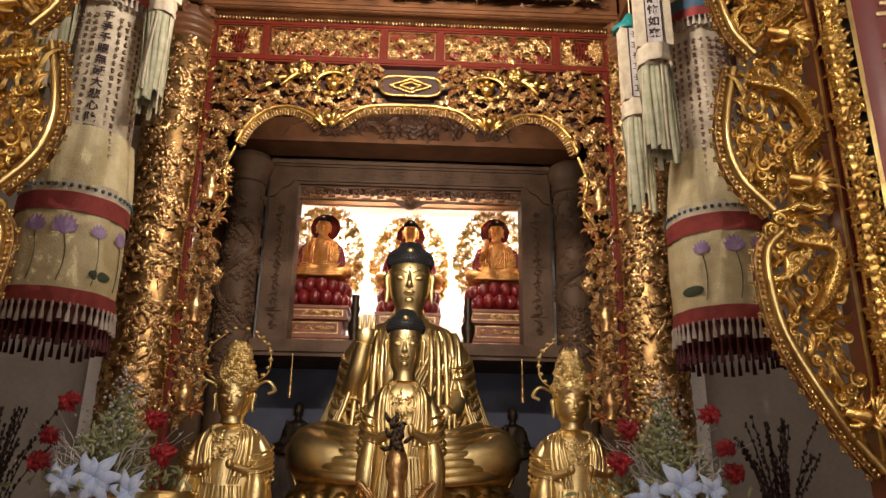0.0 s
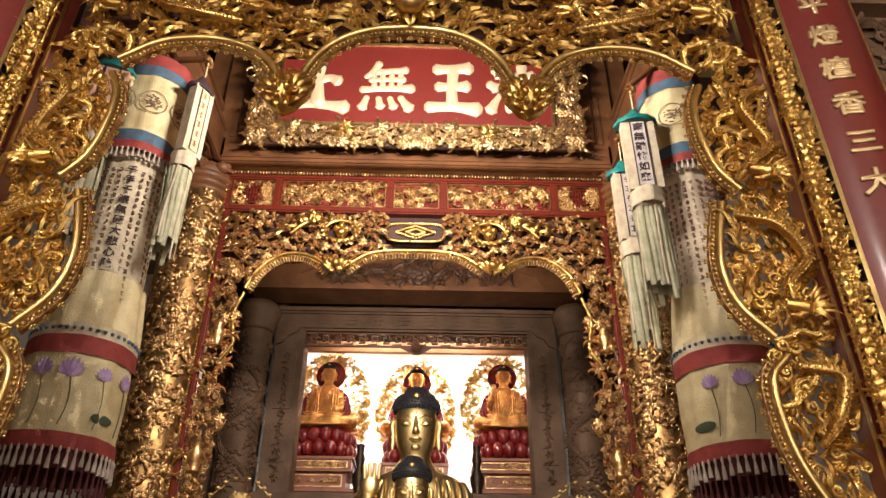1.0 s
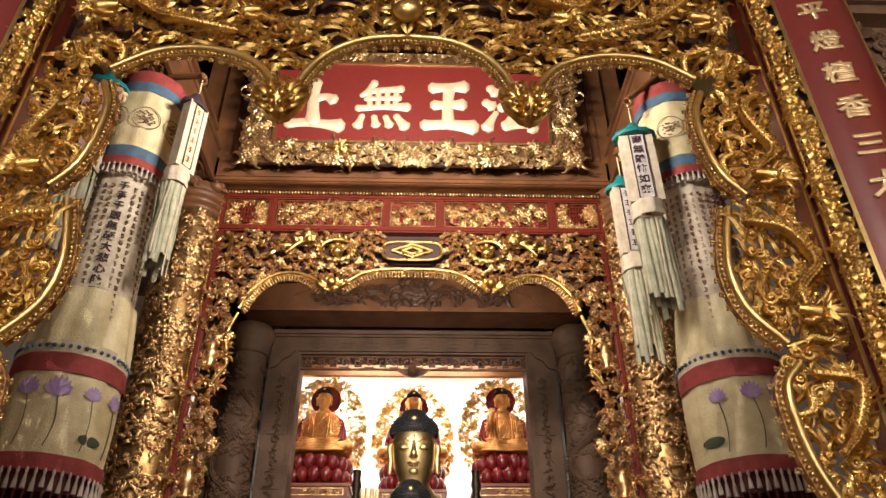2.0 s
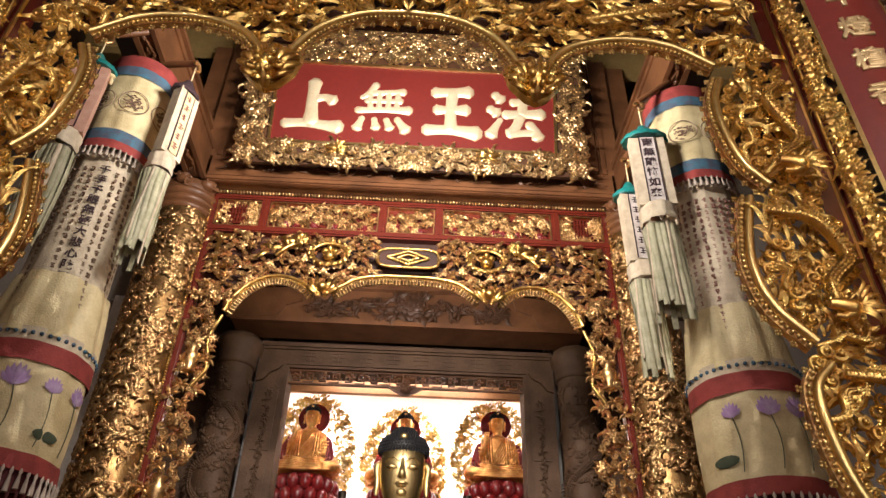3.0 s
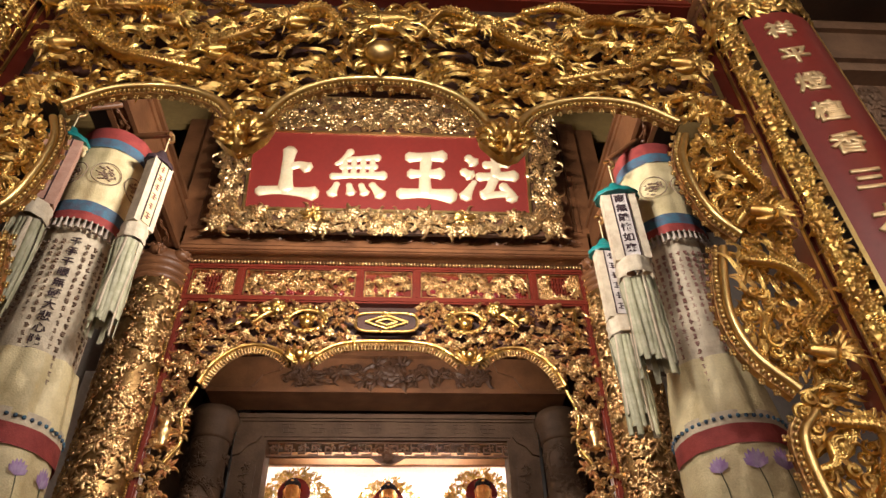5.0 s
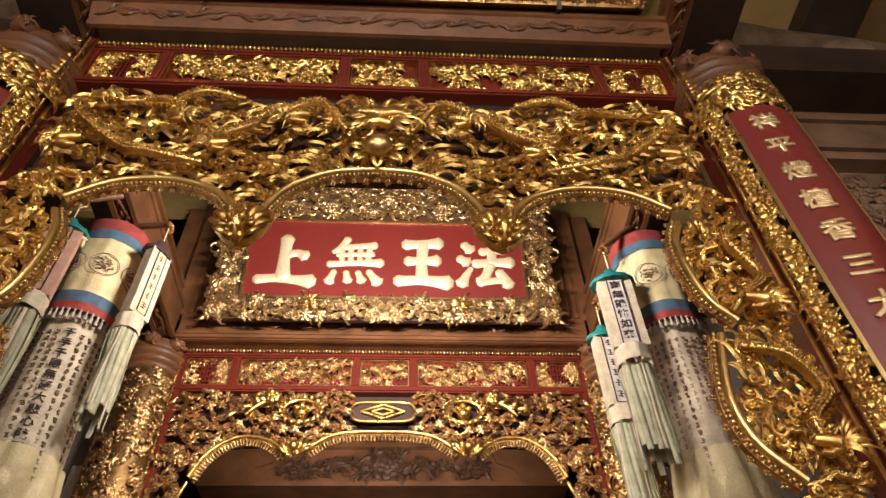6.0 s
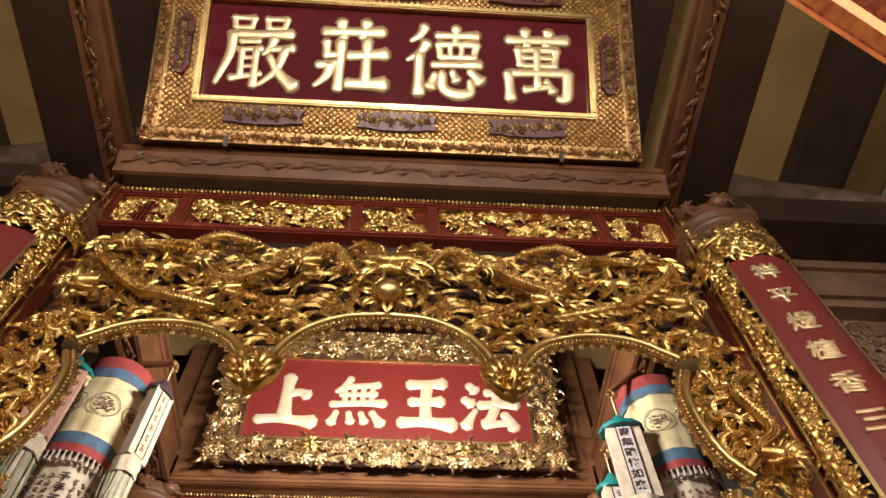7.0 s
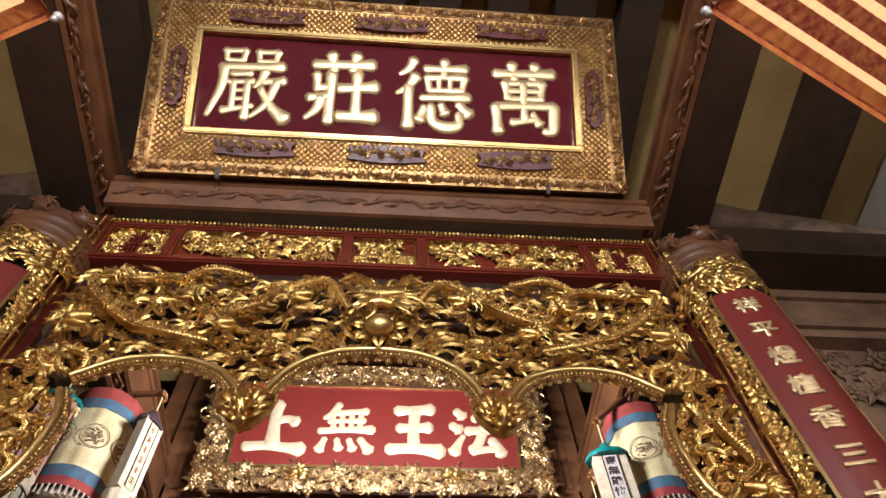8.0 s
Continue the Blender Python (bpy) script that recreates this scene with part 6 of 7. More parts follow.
def standing_figure(sh, crown=False):
    """A robed figure shown from the chest up over long robes, 1.75 high, face 1.42 up."""
    sh.lathe([(0.02, 0), (0.40, 0), (0.385, 0.35), (0.34, 0.7), (0.295, 1.0), (0.27, 1.12), (0.245, 1.21), (0.19, 1.285), (0.105, 1.33), (0.08, 1.37), (0.075, 1.42)], (0, 0, 0), 60, 1, 0.62, 0.012, 16)
    for k in (-1, 1):
        sh.tube(glide([(k * 0.19, 0, 1.21), (k * 0.265, -0.03, 1.04), (k * 0.245, -0.13, 0.90), (k * 0.09, -0.25, 0.95)], 5), [0.06, 0.064, 0.068, 0.07, 0.072, 0.073, 0.073, 0.072, 0.07, 0.066, 0.06, 0.054, 0.048, 0.042, 0.036, 0.03], 10)
        sh.ball((k * 0.07, -0.265, 0.97), 0.034, 9, 6, 0.8, 0.7, 1.3)
        sh.tube(glide([(k * 0.235, -0.13, 0.93), (k * 0.26, -0.18, 0.72), (k * 0.27, -0.19, 0.45)], 5), [0.05, 0.06, 0.07, 0.078, 0.084, 0.088, 0.088, 0.082, 0.07, 0.05, 0.02], 10)
        for i in range(4):
            sh.tube(glide([(k * (0.21 + 0.03 * i), -0.20 + 0.02 * i, 0.92), (k * (0.225 + 0.03 * i), -0.265 + 0.025 * i, 0.7), (k * (0.235 + 0.025 * i), -0.255 + 0.02 * i, 0.46)], 5), 0.012, 5)
        for i in range(4):
            t = i / 3
            sh.tube(glide([(k * (0.06 + 0.05 * t), -0.05 - 0.02 * t, 1.345 - 0.03 * t), (k * (0.10 + 0.05 * t), -0.155 + 0.01 * t, 1.17), (k * (0.085 + 0.06 * t), -0.20 + 0.02 * t, 1.0), (k * (0.06 + 0.06 * t), -0.215 + 0.015 * t, 0.80)], 6), [0.010 + 0.005 * math.sin(0.17 * q) for q in range(19)], 6)
        for i in range(5):
            sh.tube(glide([(k * (0.03 + 0.055 * i), -0.22 + 0.012 * i, 0.78), (k * (0.045 + 0.06 * i), -0.235 + 0.014 * i, 0.5), (k * (0.05 + 0.065 * i), -0.245 + 0.018 * i, 0.1)], 5), 0.017, 6)
    for k in (-1, 1):
        # wide lapels and the drop of each sleeve, in stepped folds
        for i in range(3):
            sh.tube(glide([(k * (0.085 + 0.022 * i), -0.02 - 0.01 * i, 1.35 - 0.02 * i), (k * (0.125 + 0.026 * i), -0.135 + 0.012 * i, 1.22), (k * (0.13 + 0.03 * i), -0.185 + 0.016 * i, 1.06), (k * (0.10 + 0.04 * i), -0.225 + 0.02 * i, 0.86)], 6), [0.013 + 0.009 * q / 18 for q in range(19)], 8, 0.7)
        for i in range(6):
            z = 1.12 - 0.055 * i
            sh.tube(glide([(k * 0.30, 0.02, z + 0.04), (k * (0.335 + 0.004 * i), -0.07, z), (k * (0.28 + 0.006 * i), -0.17, z - 0.05), (k * 0.20, -0.235, z - 0.075)], 5), [0.004 + 0.009 * math.sin(math.pi * q / 15) for q in range(16)], 7)
    for i in range(15):
        a = math.pi * (i / 14)
        sh.ball((0.115 * math.cos(a), -0.13 - 0.06 * math.sin(a), 1.30 - 0.115 * math.sin(a)), 0.0105, 7, 5)
    rnd = random.Random(4)
    for i in range(26):
        a, b = rnd.uniform(-0.085, 0.085), rnd.uniform(1.0, 1.24)
        curl(sh, (a, -0.165 - 0.12 * (1.24 - b), b), rnd.uniform(0, 6.28), 0.055, 0.007, rnd.uniform(-1.5, 1.5), 0.012, 6)
    for i in range(14):
        a, b = rnd.uniform(-0.07, 0.07), rnd.uniform(1.02, 1.2)
        sh.moved(MOTIFS[("leaf", "flower")[i % 2]][i % 4], Matrix.Translation((a, -0.172 - 0.12 * (1.2 - b), b)) @ Matrix.Diagonal((0.34, 0.3, 0.34, 1)))
    sh.ball((0, -0.21, 1.08), 0.022, 9, 6)
    head(sh, (0, -0.02, 1.42), 1.40 if crown else 1.52, not crown)
    if crown:
        sh.lathe([(0.130, 1.60), (0.140, 1.65), (0.134, 1.70)], (0, -0.01, 0), 24)
        sh.lathe([(0.145, 1.66), (0.150, 1.74), (0.135, 1.82), (0.112, 1.90), (0.085, 1.98), (0.06, 2.05), (0.035, 2.11), (0.004, 2.14)], (0, -0.01, 0), 24)
        for i in range(130):
            t, a = rnd.random(), rnd.uniform(-1.7, 1.7)
            r = 0.152 - 0.10 * t ** 1.4
            sh.moved(MOTIFS[("leaf", "flower")[i % 2]][i % 4], Matrix.Translation((r * math.sin(a), -0.01 - r * math.cos(a), 1.69 + 0.40 * t)) @ pose(0, 0, 0, 0, 0, math.degrees(a)) @ pose(0, 0, 0, 0, rnd.uniform(0, 360)) @ Matrix.Diagonal((0.36, 0.45, 0.44, 1)))
        for k in (-1, 1):
            sh.tube(glide([(k * 0.13, 0, 1.72), (k * 0.24, -0.02, 1.84), (k * 0.235, -0.02, 2.06), (k * 0.12, -0.02, 2.20)], 6), 0.007, 5)
            for a, b in ((0.205, 1.80), (0.237, 1.87), (0.25, 1.95), (0.245, 2.03), (0.22, 2.10), (0.175, 2.165), (0.12, 2.215), (0.05, 2.25)):
                sh.ball((k * a, -0.03, b), 0.021, 9, 6)
            sh.tube(glide([(k * 0.12, 0, 1.68), (k * 0.24, -0.03, 1.74), (k * 0.30, -0.02, 1.66), (k * 0.25, -0.02, 1.62)], 5), 0.016, 6)


def robed(sh):
    """Adds a red mantle over the shoulders and red inner sleeves."""
    sh.use(2)
    sh.lathe([(0.34, 0.16), (0.295, 0.30), (0.265, 0.44), (0.25, 0.54), (0.20, 0.60), (0.12, 0.64)], (0, 0.05, 0), 30, 1, 0.62, 0.03, 14, radians(-25), radians(205))
    for k in (-1, 1):
        for i in range(3):
            sh.tube(glide([(k * (0.20 + 0.03 * i), -0.05, 0.56 - 0.02 * i), (k * (0.265 + 0.02 * i), -0.10, 0.40), (k * (0.26 + 0.04 * i), -0.19, 0.24), (k * (0.20 + 0.06 * i), -0.26, 0.16)], 5), 0.019, 6)
    return sh.use(0)


altar = thing("altar_table", "red lacquered altar platform under the gilded statues", "altar")
part("altar_body", Shape().box(-2.0, 2.0, 4.98, 8.0, 0, 1.25), RED, altar, smooth=False)
part("altar_top", Shape().box(-2.05, 2.05, 4.93, 8.0, 1.25, 1.31), CARVED_RED, altar, smooth=False)
base = thing("lotus_throne", "gilded lotus throne under the great statue", "throne")
sh = Shape().lathe([(0.8, 1.31), (0.86, 1.4), (0.7, 1.5), (0.7, 1.6), (0.86, 1.78), (0.9, 1.85), (0.85, 1.885)], (0.02, 6.45, 0), 40, 1.0, 0.75)
part("throne_body", sh, GOLD_SMOOTH, base)
drape = Shape().lathe([(0.80, 1.93), (0.86, 1.88), (0.885, 1.78), (0.90, 1.66), (0.93, 1.52), (0.95, 1.44)], (0.02, 6.42, 0), 144, 1.0, 0.75, 0.022, 26)
part("draped_robe", drape, STATUE_GOLD, base, "gilded robe hem hanging in folds")
petals = Shape()
for i in range(24):
    a = math.tau * i / 24
    petals.ball((0.02 + 0.86 * math.cos(a), 6.45 + 0.645 * math.sin(a), 1.72), 0.115, 8, 6, 0.9, 0.75, 1.2)
part("petal_ring", petals, GOLD_SMOOTH, base)
ob = part("great_buddha_statue", seated_figure(Shape()), (STATUE_GOLD, HAIR), m=Matrix.Translation((0.03, 6.42, 1.885)) @ Matrix.Diagonal((2.03, 1.7, 2.08, 1)))
tagged(ob, "large seated gilded statue with black hair on a throne", "statue")
sh = Shape()
standing_figure(sh)
ob = part("front_buddha_statue", sh, (STATUE_GOLD, HAIR), m=Matrix.Translation((0.02, 5.62, 1.31)) @ Matrix.Diagonal((0.88, 0.88, 0.985, 1)))
tagged(ob, "gilded robed statue with black hair before the great statue", "statue")
sh = Shape()
standing_figure(sh, True)
for x in (-1.17, 1.23):
    ob = part("crowned_statue", sh, (STATUE_GOLD, HAIR), m=Matrix.Translation((x, 5.52, 1.31)) @ Matrix.Diagonal((0.92, 0.92, 0.735, 1)))
    tagged(ob, "gilded robed statue with a tall ornate crown on the altar", "statue", "crowned statues")

for x, s, back in ((-1.0, 0.86, 0), (1.0, 0.86, 0), (0.0, 0.92, 0.25)):
    y, z = 8.1 + back, 3.2
    ped = thing("carved_pedestal", "carved red-brown wooden pedestal on the niche shelf", "pedestal", Matrix.Translation((x, y, z)), "niche pedestals")
    part("pedestal_foot", Shape().box(-0.40, 0.40, -0.32, 0.32, 0, 0.035).box(-0.38, 0.38, -0.30, 0.30, 0.035, 0.14).box(-0.40, 0.40, -0.32, 0.32, 0.14, 0.17), PEDESTAL, ped, smooth=False)
    part("pedestal_waist", Shape().box(-0.30, 0.30, -0.24, 0.24, 0.17, 0.36), PEDESTAL, ped, smooth=False)
    part("pedestal_top", Shape().box(-0.35, 0.35, -0.28, 0.28, 0.36, 0.47).box(-0.37, 0.37, -0.30, 0.30, 0.47, 0.5).box(-0.37, 0.37, -0.30, 0.30, 0.345, 0.36), PEDESTAL, ped, smooth=False)
    for a, b, c, y0 in ((0.34, 0.05, 0.125, -0.302), (0.26, 0.20, 0.325, -0.242), (0.31, 0.38, 0.455, -0.282)):
        fillet = Shape()
        for q in ((-a, a, b, b + 0.010), (-a, a, c - 0.010, c), (-a, -a + 0.010, b, c), (a - 0.010, a, b, c)):
            fillet.box(q[0], q[1], y0 - 0.008, y0 + 0.004, q[2], q[3])
        part("gilt_fillet", fillet, GOLD_OLD, ped, smooth=False)
    rnd = random.Random(27)
    sh = Shape()
    for i in range(36):
        sh.moved(MOTIFS[("leaf", "cloud")[i % 2]][i % 4], Matrix.Translation((rnd.uniform(-0.9, 0.9) * (0.32, 0.24, 0.29)[i % 3], (-0.302, -0.242, -0.282)[i % 3], (0.088, 0.262, 0.418)[i % 3])) @ Matrix.Diagonal((0.34, 0.3, 0.30, 1)))
    part("leaf_carving", sh, GOLD_OLD, ped)
    seat = thing("lotus_pedestal", "glossy red lacquered lotus seat under a niche statue", "pedestal", Matrix.Translation((x, y, z + 0.5)), "niche lotus seats")
    part("seat_core", Shape().lathe([(0.27, 0), (0.31, 0.1), (0.29, 0.28), (0.27, 0.32)], (0, 0, 0), 24), LOTUS, seat)
    for j in range(2):
        ring = Shape()
        for i in range(16):
            a = math.tau * (i + 0.5 * j) / 16
            ring.ball((0.31 * math.cos(a), 0.31 * math.sin(a), 0.09 + 0.13 * j), 0.078, 9, 6, 0.85, 0.85, 1.1)
        part("petal_ring", ring, LOTUS, seat)
    fig = part("niche_statue", robed(seated_figure(Shape())), (ROBE_GOLD, HAIR, LOTUS), m=Matrix.Translation((x, y, z + 0.82)) @ Matrix.Scale(s * 0.95, 4))
    tagged(fig, "seated gilded statue glowing in the lit niche", "statue", "niche statues")
    halo = thing("flame_halo", "gilded openwork flame halo with a red disc", "halo", Matrix.Translation((x, y + 0.24, z + 0.5)), "niche halos")
    part("halo_disc", Shape().slab([(0.17 * math.cos(a), 1.03 + 0.17 * math.sin(a)) for a in np.linspace(0, math.tau, 29)[:-1]], -0.115, -0.085), LOTUS, halo, "red head disc", smooth=False)
    sh = Shape()
    for i in range(520):
        a, r = rnd.uniform(-0.6, math.pi + 0.6), 0.18 + 0.34 * math.sqrt(rnd.random())
        sh.moved(MOTIFS[("leaf", "flame")[i % 2]][i % 4], Matrix.Translation((r * 0.92 * math.cos(a), rnd.uniform(-0.01, 0.04), 0.62 + r * 1.35 * math.sin(a) * (1.05 if math.sin(a) > 0 else 0.8))) @ pose(0, 0, 0, 0, -math.degrees(a)) @ Matrix.Scale(rnd.uniform(0.26, 0.42), 4))
    part("flame_rim", sh, GOLD, halo)
    part("halo_post", Shape().box(-0.02, 0.02, 0.0, 0.03, -0.5, 1.0), CARVED_RED, halo, smooth=False)
for x, s in ((-1.03, 0.30), (1.08, 0.32)):
    stand = thing("statue_stand", "dark wooden stand in the alcove", "stand", Matrix.Translation((x, 7.5, 1.31)), "alcove stands")
    part("stand_body", Shape().box(-0.16, 0.16, -0.14, 0.14, 0, 0.83), WOOD_DARK, stand, smooth=False)
    sh = Shape()
    seated_figure(sh)
    ob = part("dark_statue", sh, (BRONZE, BRONZE), m=Matrix.Translation((x, 7.5, 2.14)) @ Matrix.Scale(0.5, 4))
    tagged(ob, "small dark bronze seated statue in the alcove", "statue", "dark statues")
for x, z in ((-0.52, 3.2), (0.62, 3.2)):
    jar = thing("incense_vase", "slim dark bronze vase on the niche shelf", "vase", Matrix.Translation((x, 7.35, z)), "niche vases")
    part("vase_body", Shape().lathe([(0.06, 0), (0.04, 0.05), (0.065, 0.14), (0.07, 0.2), (0.03, 0.28), (0.05, 0.36), (0.035, 0.42), (0.04, 0.5)], (0, 0, 0), 16), BRONZE, jar)
for x in (-1.06, 1.12):
    tas = thing("tassel_cord", "pale gold tassel hanging below the niche shelf", "tassel", group="shelf tassels")
    part("cord", Shape().tube([(x, 7.08, 3.05), (x, 7.08, 2.85)], 0.006, 5), GOLD_OLD, tas)
    part("tassel", Shape().lathe([(0.004, 2.88), (0.016, 2.85), (0.011, 2.83), (0.018, 2.74), (0.021, 2.64)], (x, 7.08, 0), 10), GOLD_OLD, tas)
burner = thing("incense_burner", "dark bronze incense burner with dragon lid on the altar", "incense burner", Matrix.Translation((0.0, 5.1, 1.31)))
part("burner_body", Shape().lathe([(0.10, 0), (0.05, 0.1), (0.10, 0.25), (0.105, 0.42), (0.06, 0.52), (0.045, 0.6), (0.07, 0.66), (0.075, 0.74), (0.04, 0.84), (0.02, 0.95)], (0, 0, 0), 24), GOLD_OLD, burner)
sh, rnd = Shape(), random.Random(28)
for i in range(26):
    curl(sh, (rnd.uniform(-0.05, 0.05), -0.06, rnd.uniform(0.80, 0.98)), rnd.uniform(0, 6.28), 0.09, 0.011, rnd.uniform(-1.5, 1.5), 0.03)
part("dragon_lid", sh, BRONZE, burner)
sh = Shape()
for k in (-1, 1):
    serpent(sh, [(k * 0.12, -0.05, 0.2), (k * 0.2, -0.06, 0.35), (k * 0.15, -0.08, 0.5), (k * 0.24, -0.06, 0.62)], 0.03, rnd)
part("dragon_handle", sh, GOLD_OLD, burner)


# ---- cloth canopies that hang before the altar columns ----
def cloth_tube(profile, c, wave, seed, n=72):
    """Cloth hung on a hoop: a tube with uneven upright folds."""
    rnd = random.Random(seed)
    ph = [rnd.uniform(0, 6.28) for _ in range(4)]
    vs, fs = [], []
    for r, z in profile:
        for i in range(n):
            a = math.tau * i / n
            k = 1 + wave * (math.cos(9 * a + ph[0] + 2 * z) + 0.6 * math.cos(17 * a + ph[1] - 3 * z) + 0.5 * math.sin(4 * a + ph[2]))
            vs.append((c[0] + r * k * math.cos(a), c[1] + r * k * math.sin(a), z))
    for j in range(len(profile) - 1):
        for i in range(n):
            fs.append((j * n + i, j * n + (i + 1) % n, (j + 1) * n + (i + 1) % n, (j + 1) * n + i))
    return Shape().add(vs, fs)


def fringe(sh, c, r, z, n, size, rnd):
    for i in range(n):
        a = math.tau * i / n
        p = (c[0] + r * math.cos(a), c[1] + r * math.sin(a))
        q = size * rnd.uniform(0.85, 1.15)
        sh.lathe([(0.003, 0), (0.009, -0.18 * q), (0.005, -0.3 * q), (0.011, -0.7 * q), (0.013, -q)], (p[0], p[1], z), 6)


for side in (-1, 1):
    c = (1.77 * side, 4.04)
    rnd = random.Random(51 + side)
    hung = thing("cloth_canopy", "long cream brocade temple canopy with red and blue bands", "banner", Matrix.Translation((0, 0, -0.085)), "hanging canopies")
    part("upper_cloth", cloth_tube([(0.215, 5.42), (0.212, 5.1), (0.208, 4.82), (0.215, 4.66)], c, 0.018, 1), CREAM, hung, "cream cloth with round medallions")
    part("hoop_top", Shape().lathe([(0.01, 5.42), (0.21, 5.42), (0.21, 5.41)], (*c, 0), 32), RED_CLOTH, hung)
    part("red_band", cloth_tube([(0.221, 5.44), (0.223, 5.38), (0.222, 5.34)], c, 0.006, 2), RED_CLOTH, hung)
    part("blue_band", cloth_tube([(0.222, 5.34), (0.223, 5.29), (0.221, 5.26)], c, 0.006, 2), BLUE_CLOTH, hung)
    part("blue_band", cloth_tube([(0.222, 4.80), (0.223, 4.75), (0.223, 4.715)], c, 0.008, 3), BLUE_CLOTH, hung)
    part("red_band", cloth_tube([(0.224, 4.715), (0.228, 4.68), (0.229, 4.65)], c, 0.010, 3), RED_CLOTH, hung)
    sh = Shape()
    fringe(sh, c, 0.226, 4.66, 44, 0.075, rnd)
    tagged(part("tassel_fringe", sh, TASSEL, hung), kind="stuff")
    part("middle_cloth", cloth_tube([(0.19, 4.66), (0.20, 4.4), (0.205, 4.1), (0.215, 3.8), (0.235, 3.6), (0.262, 3.42)], c, 0.022, 4), PRINT, hung, "pale cloth printed with columns of small writing")
    part("brocade_drape", cloth_tube([(0.226, 3.80), (0.240, 3.70), (0.258, 3.56), (0.270, 3.44)], c, 0.034, 8), CREAM, hung, "yellow brocade drape")
    part("pattern_band", cloth_tube([(0.268, 3.47), (0.271, 3.43), (0.272, 3.40)], c, 0.008, 5), PRINT, hung)
    marks = Shape()
    for i in range(46):
        a = math.tau * i / 46
        marks.ball((c[0] + 0.274 * math.cos(a), c[1] + 0.274 * math.sin(a), 3.435), 0.011, 6, 4, 1, 1, 1)
    tagged(part("band_dots", marks, BLUE_CLOTH, hung), kind="stuff")
    part("red_band", cloth_tube([(0.272, 3.40), (0.275, 3.35), (0.276, 3.30)], c, 0.008, 5), RED_CLOTH, hung)
    part("lower_cloth", cloth_tube([(0.266, 3.32), (0.272, 3.1), (0.268, 2.84)], c, 0.016, 6), CREAM, hung, "cream cloth with purple lotus flowers")
    part("red_band", cloth_tube([(0.274, 2.90), (0.279, 2.86), (0.283, 2.82)], c, 0.012, 6), RED_CLOTH, hung)
    sh = Shape()
    fringe(sh, c, 0.284, 2.83, 48, 0.10, rnd)
    tagged(part("tassel_fringe", sh, TASSEL, hung), kind="stuff")
    part("inner_skirt", cloth_tube([(0.25, 2.84), (0.265, 2.76), (0.27, 2.73)], c, 0.02, 7), TASSEL_RED, hung)
    sh = Shape()
    fringe(sh, c, 0.27, 2.74, 44, 0.12, rnd)
    tagged(part("dark_tassel_fringe", sh, TASSEL_RED, hung), kind="stuff")
    part("cord", Shape().tube([(c[0], c[1], 5.42), (c[0] - side * 0.03, c[1], 5.55)], 0.006, 5), TWIG_DARK, hung)

    def on_cloth(a, z, r, up=0):
        return Matrix.Translation((c[0] + r * math.sin(a), c[1] - r * math.cos(a), z)) @ pose(0, 0, 0, 0, 0, math.degrees(a))

    for a in (-1.35, -0.45, 0.45, 1.35):
        sh = Shape()
        for r, w in ((0.086, 0.0032),):
            sh.tube([(r * math.cos(t), -0.002 - 0.4 * (1 - math.cos(r * math.cos(t) / 0.4)) * 0, r * math.sin(t)) for t in np.linspace(0, math.tau, 25)], w, 4)
        ring = Shape()
        for v in sh.v:
            u = a + v[0] / 0.222
            ring.v.append((c[0] + (0.222 - v[1]) * math.sin(u), c[1] - (0.222 - v[1]) * math.cos(u), 5.04 + v[2]))
        ring.f, ring.slots = sh.f, sh.slots
        medal = part("medallion_ring", ring, INK_FADED, hung)
        sh = Shape()
        for i in range(46):
            q, b = rnd.uniform(0, 0.064), rnd.uniform(0, 6.28)
            sh.box(q * math.cos(b) - 0.007, q * math.cos(b) + 0.007, -0.002, 0.004, q * math.sin(b) - 0.003, q * math.sin(b) + 0.003, on_cloth(a, 5.04, 0.222))
        part("medallion_print", sh, INK_FADED, medal, smooth=False)
    # columns of small illegible print, as bars
    sh = Shape()
    for col_i in range(22):
        a = -2.2 + 4.4 * col_i / 21
        for k in range(19):
            z = 4.50 - 0.047 * k
            r = 0.1985 + 0.01 * (4.66 - z) + (0.02 * max(0, 3.8 - z) / 0.2)
            if side < 0 and -0.22 < a - 0.40 < 0.22:
                continue
            for q in range(3):
                w, h = rnd.uniform(0.004, 0.011), rnd.uniform(0.0015, 0.0026)
                u, v = rnd.uniform(-0.004, 0.004), -0.010 + 0.010 * q
                sh.box(u - w, u + w, -0.008, 0.004, v - h, v + h, on_cloth(a, z, r))
            sh.box(-0.0015, 0.0015, -0.008, 0.004, -0.013, 0.013, on_cloth(a, z, r))
    tagged(part("printed_writing", sh, INK_ROSE if side > 0 else INK_FADED, hung, smooth=False), kind="stuff")
    if side < 0:
        for i, char in enumerate("千手千眼無礙大悲心陀羅尼"):
            z = 4.50 - 0.072 * i
            r = 0.208 + 0.01 * (4.66 - z)
            glyph("character", char, 0.062, INK, hung, Matrix.Translation((0, 0, z)), 0.001, 0.0, 0.001,
                  bend=lambda v, r=r, c=c: Vector((c[0] + (r - v.y) * math.sin(0.40 + v.x / r), c[1] - (r - v.y) * math.cos(0.40 + v.x / r), v.z)))
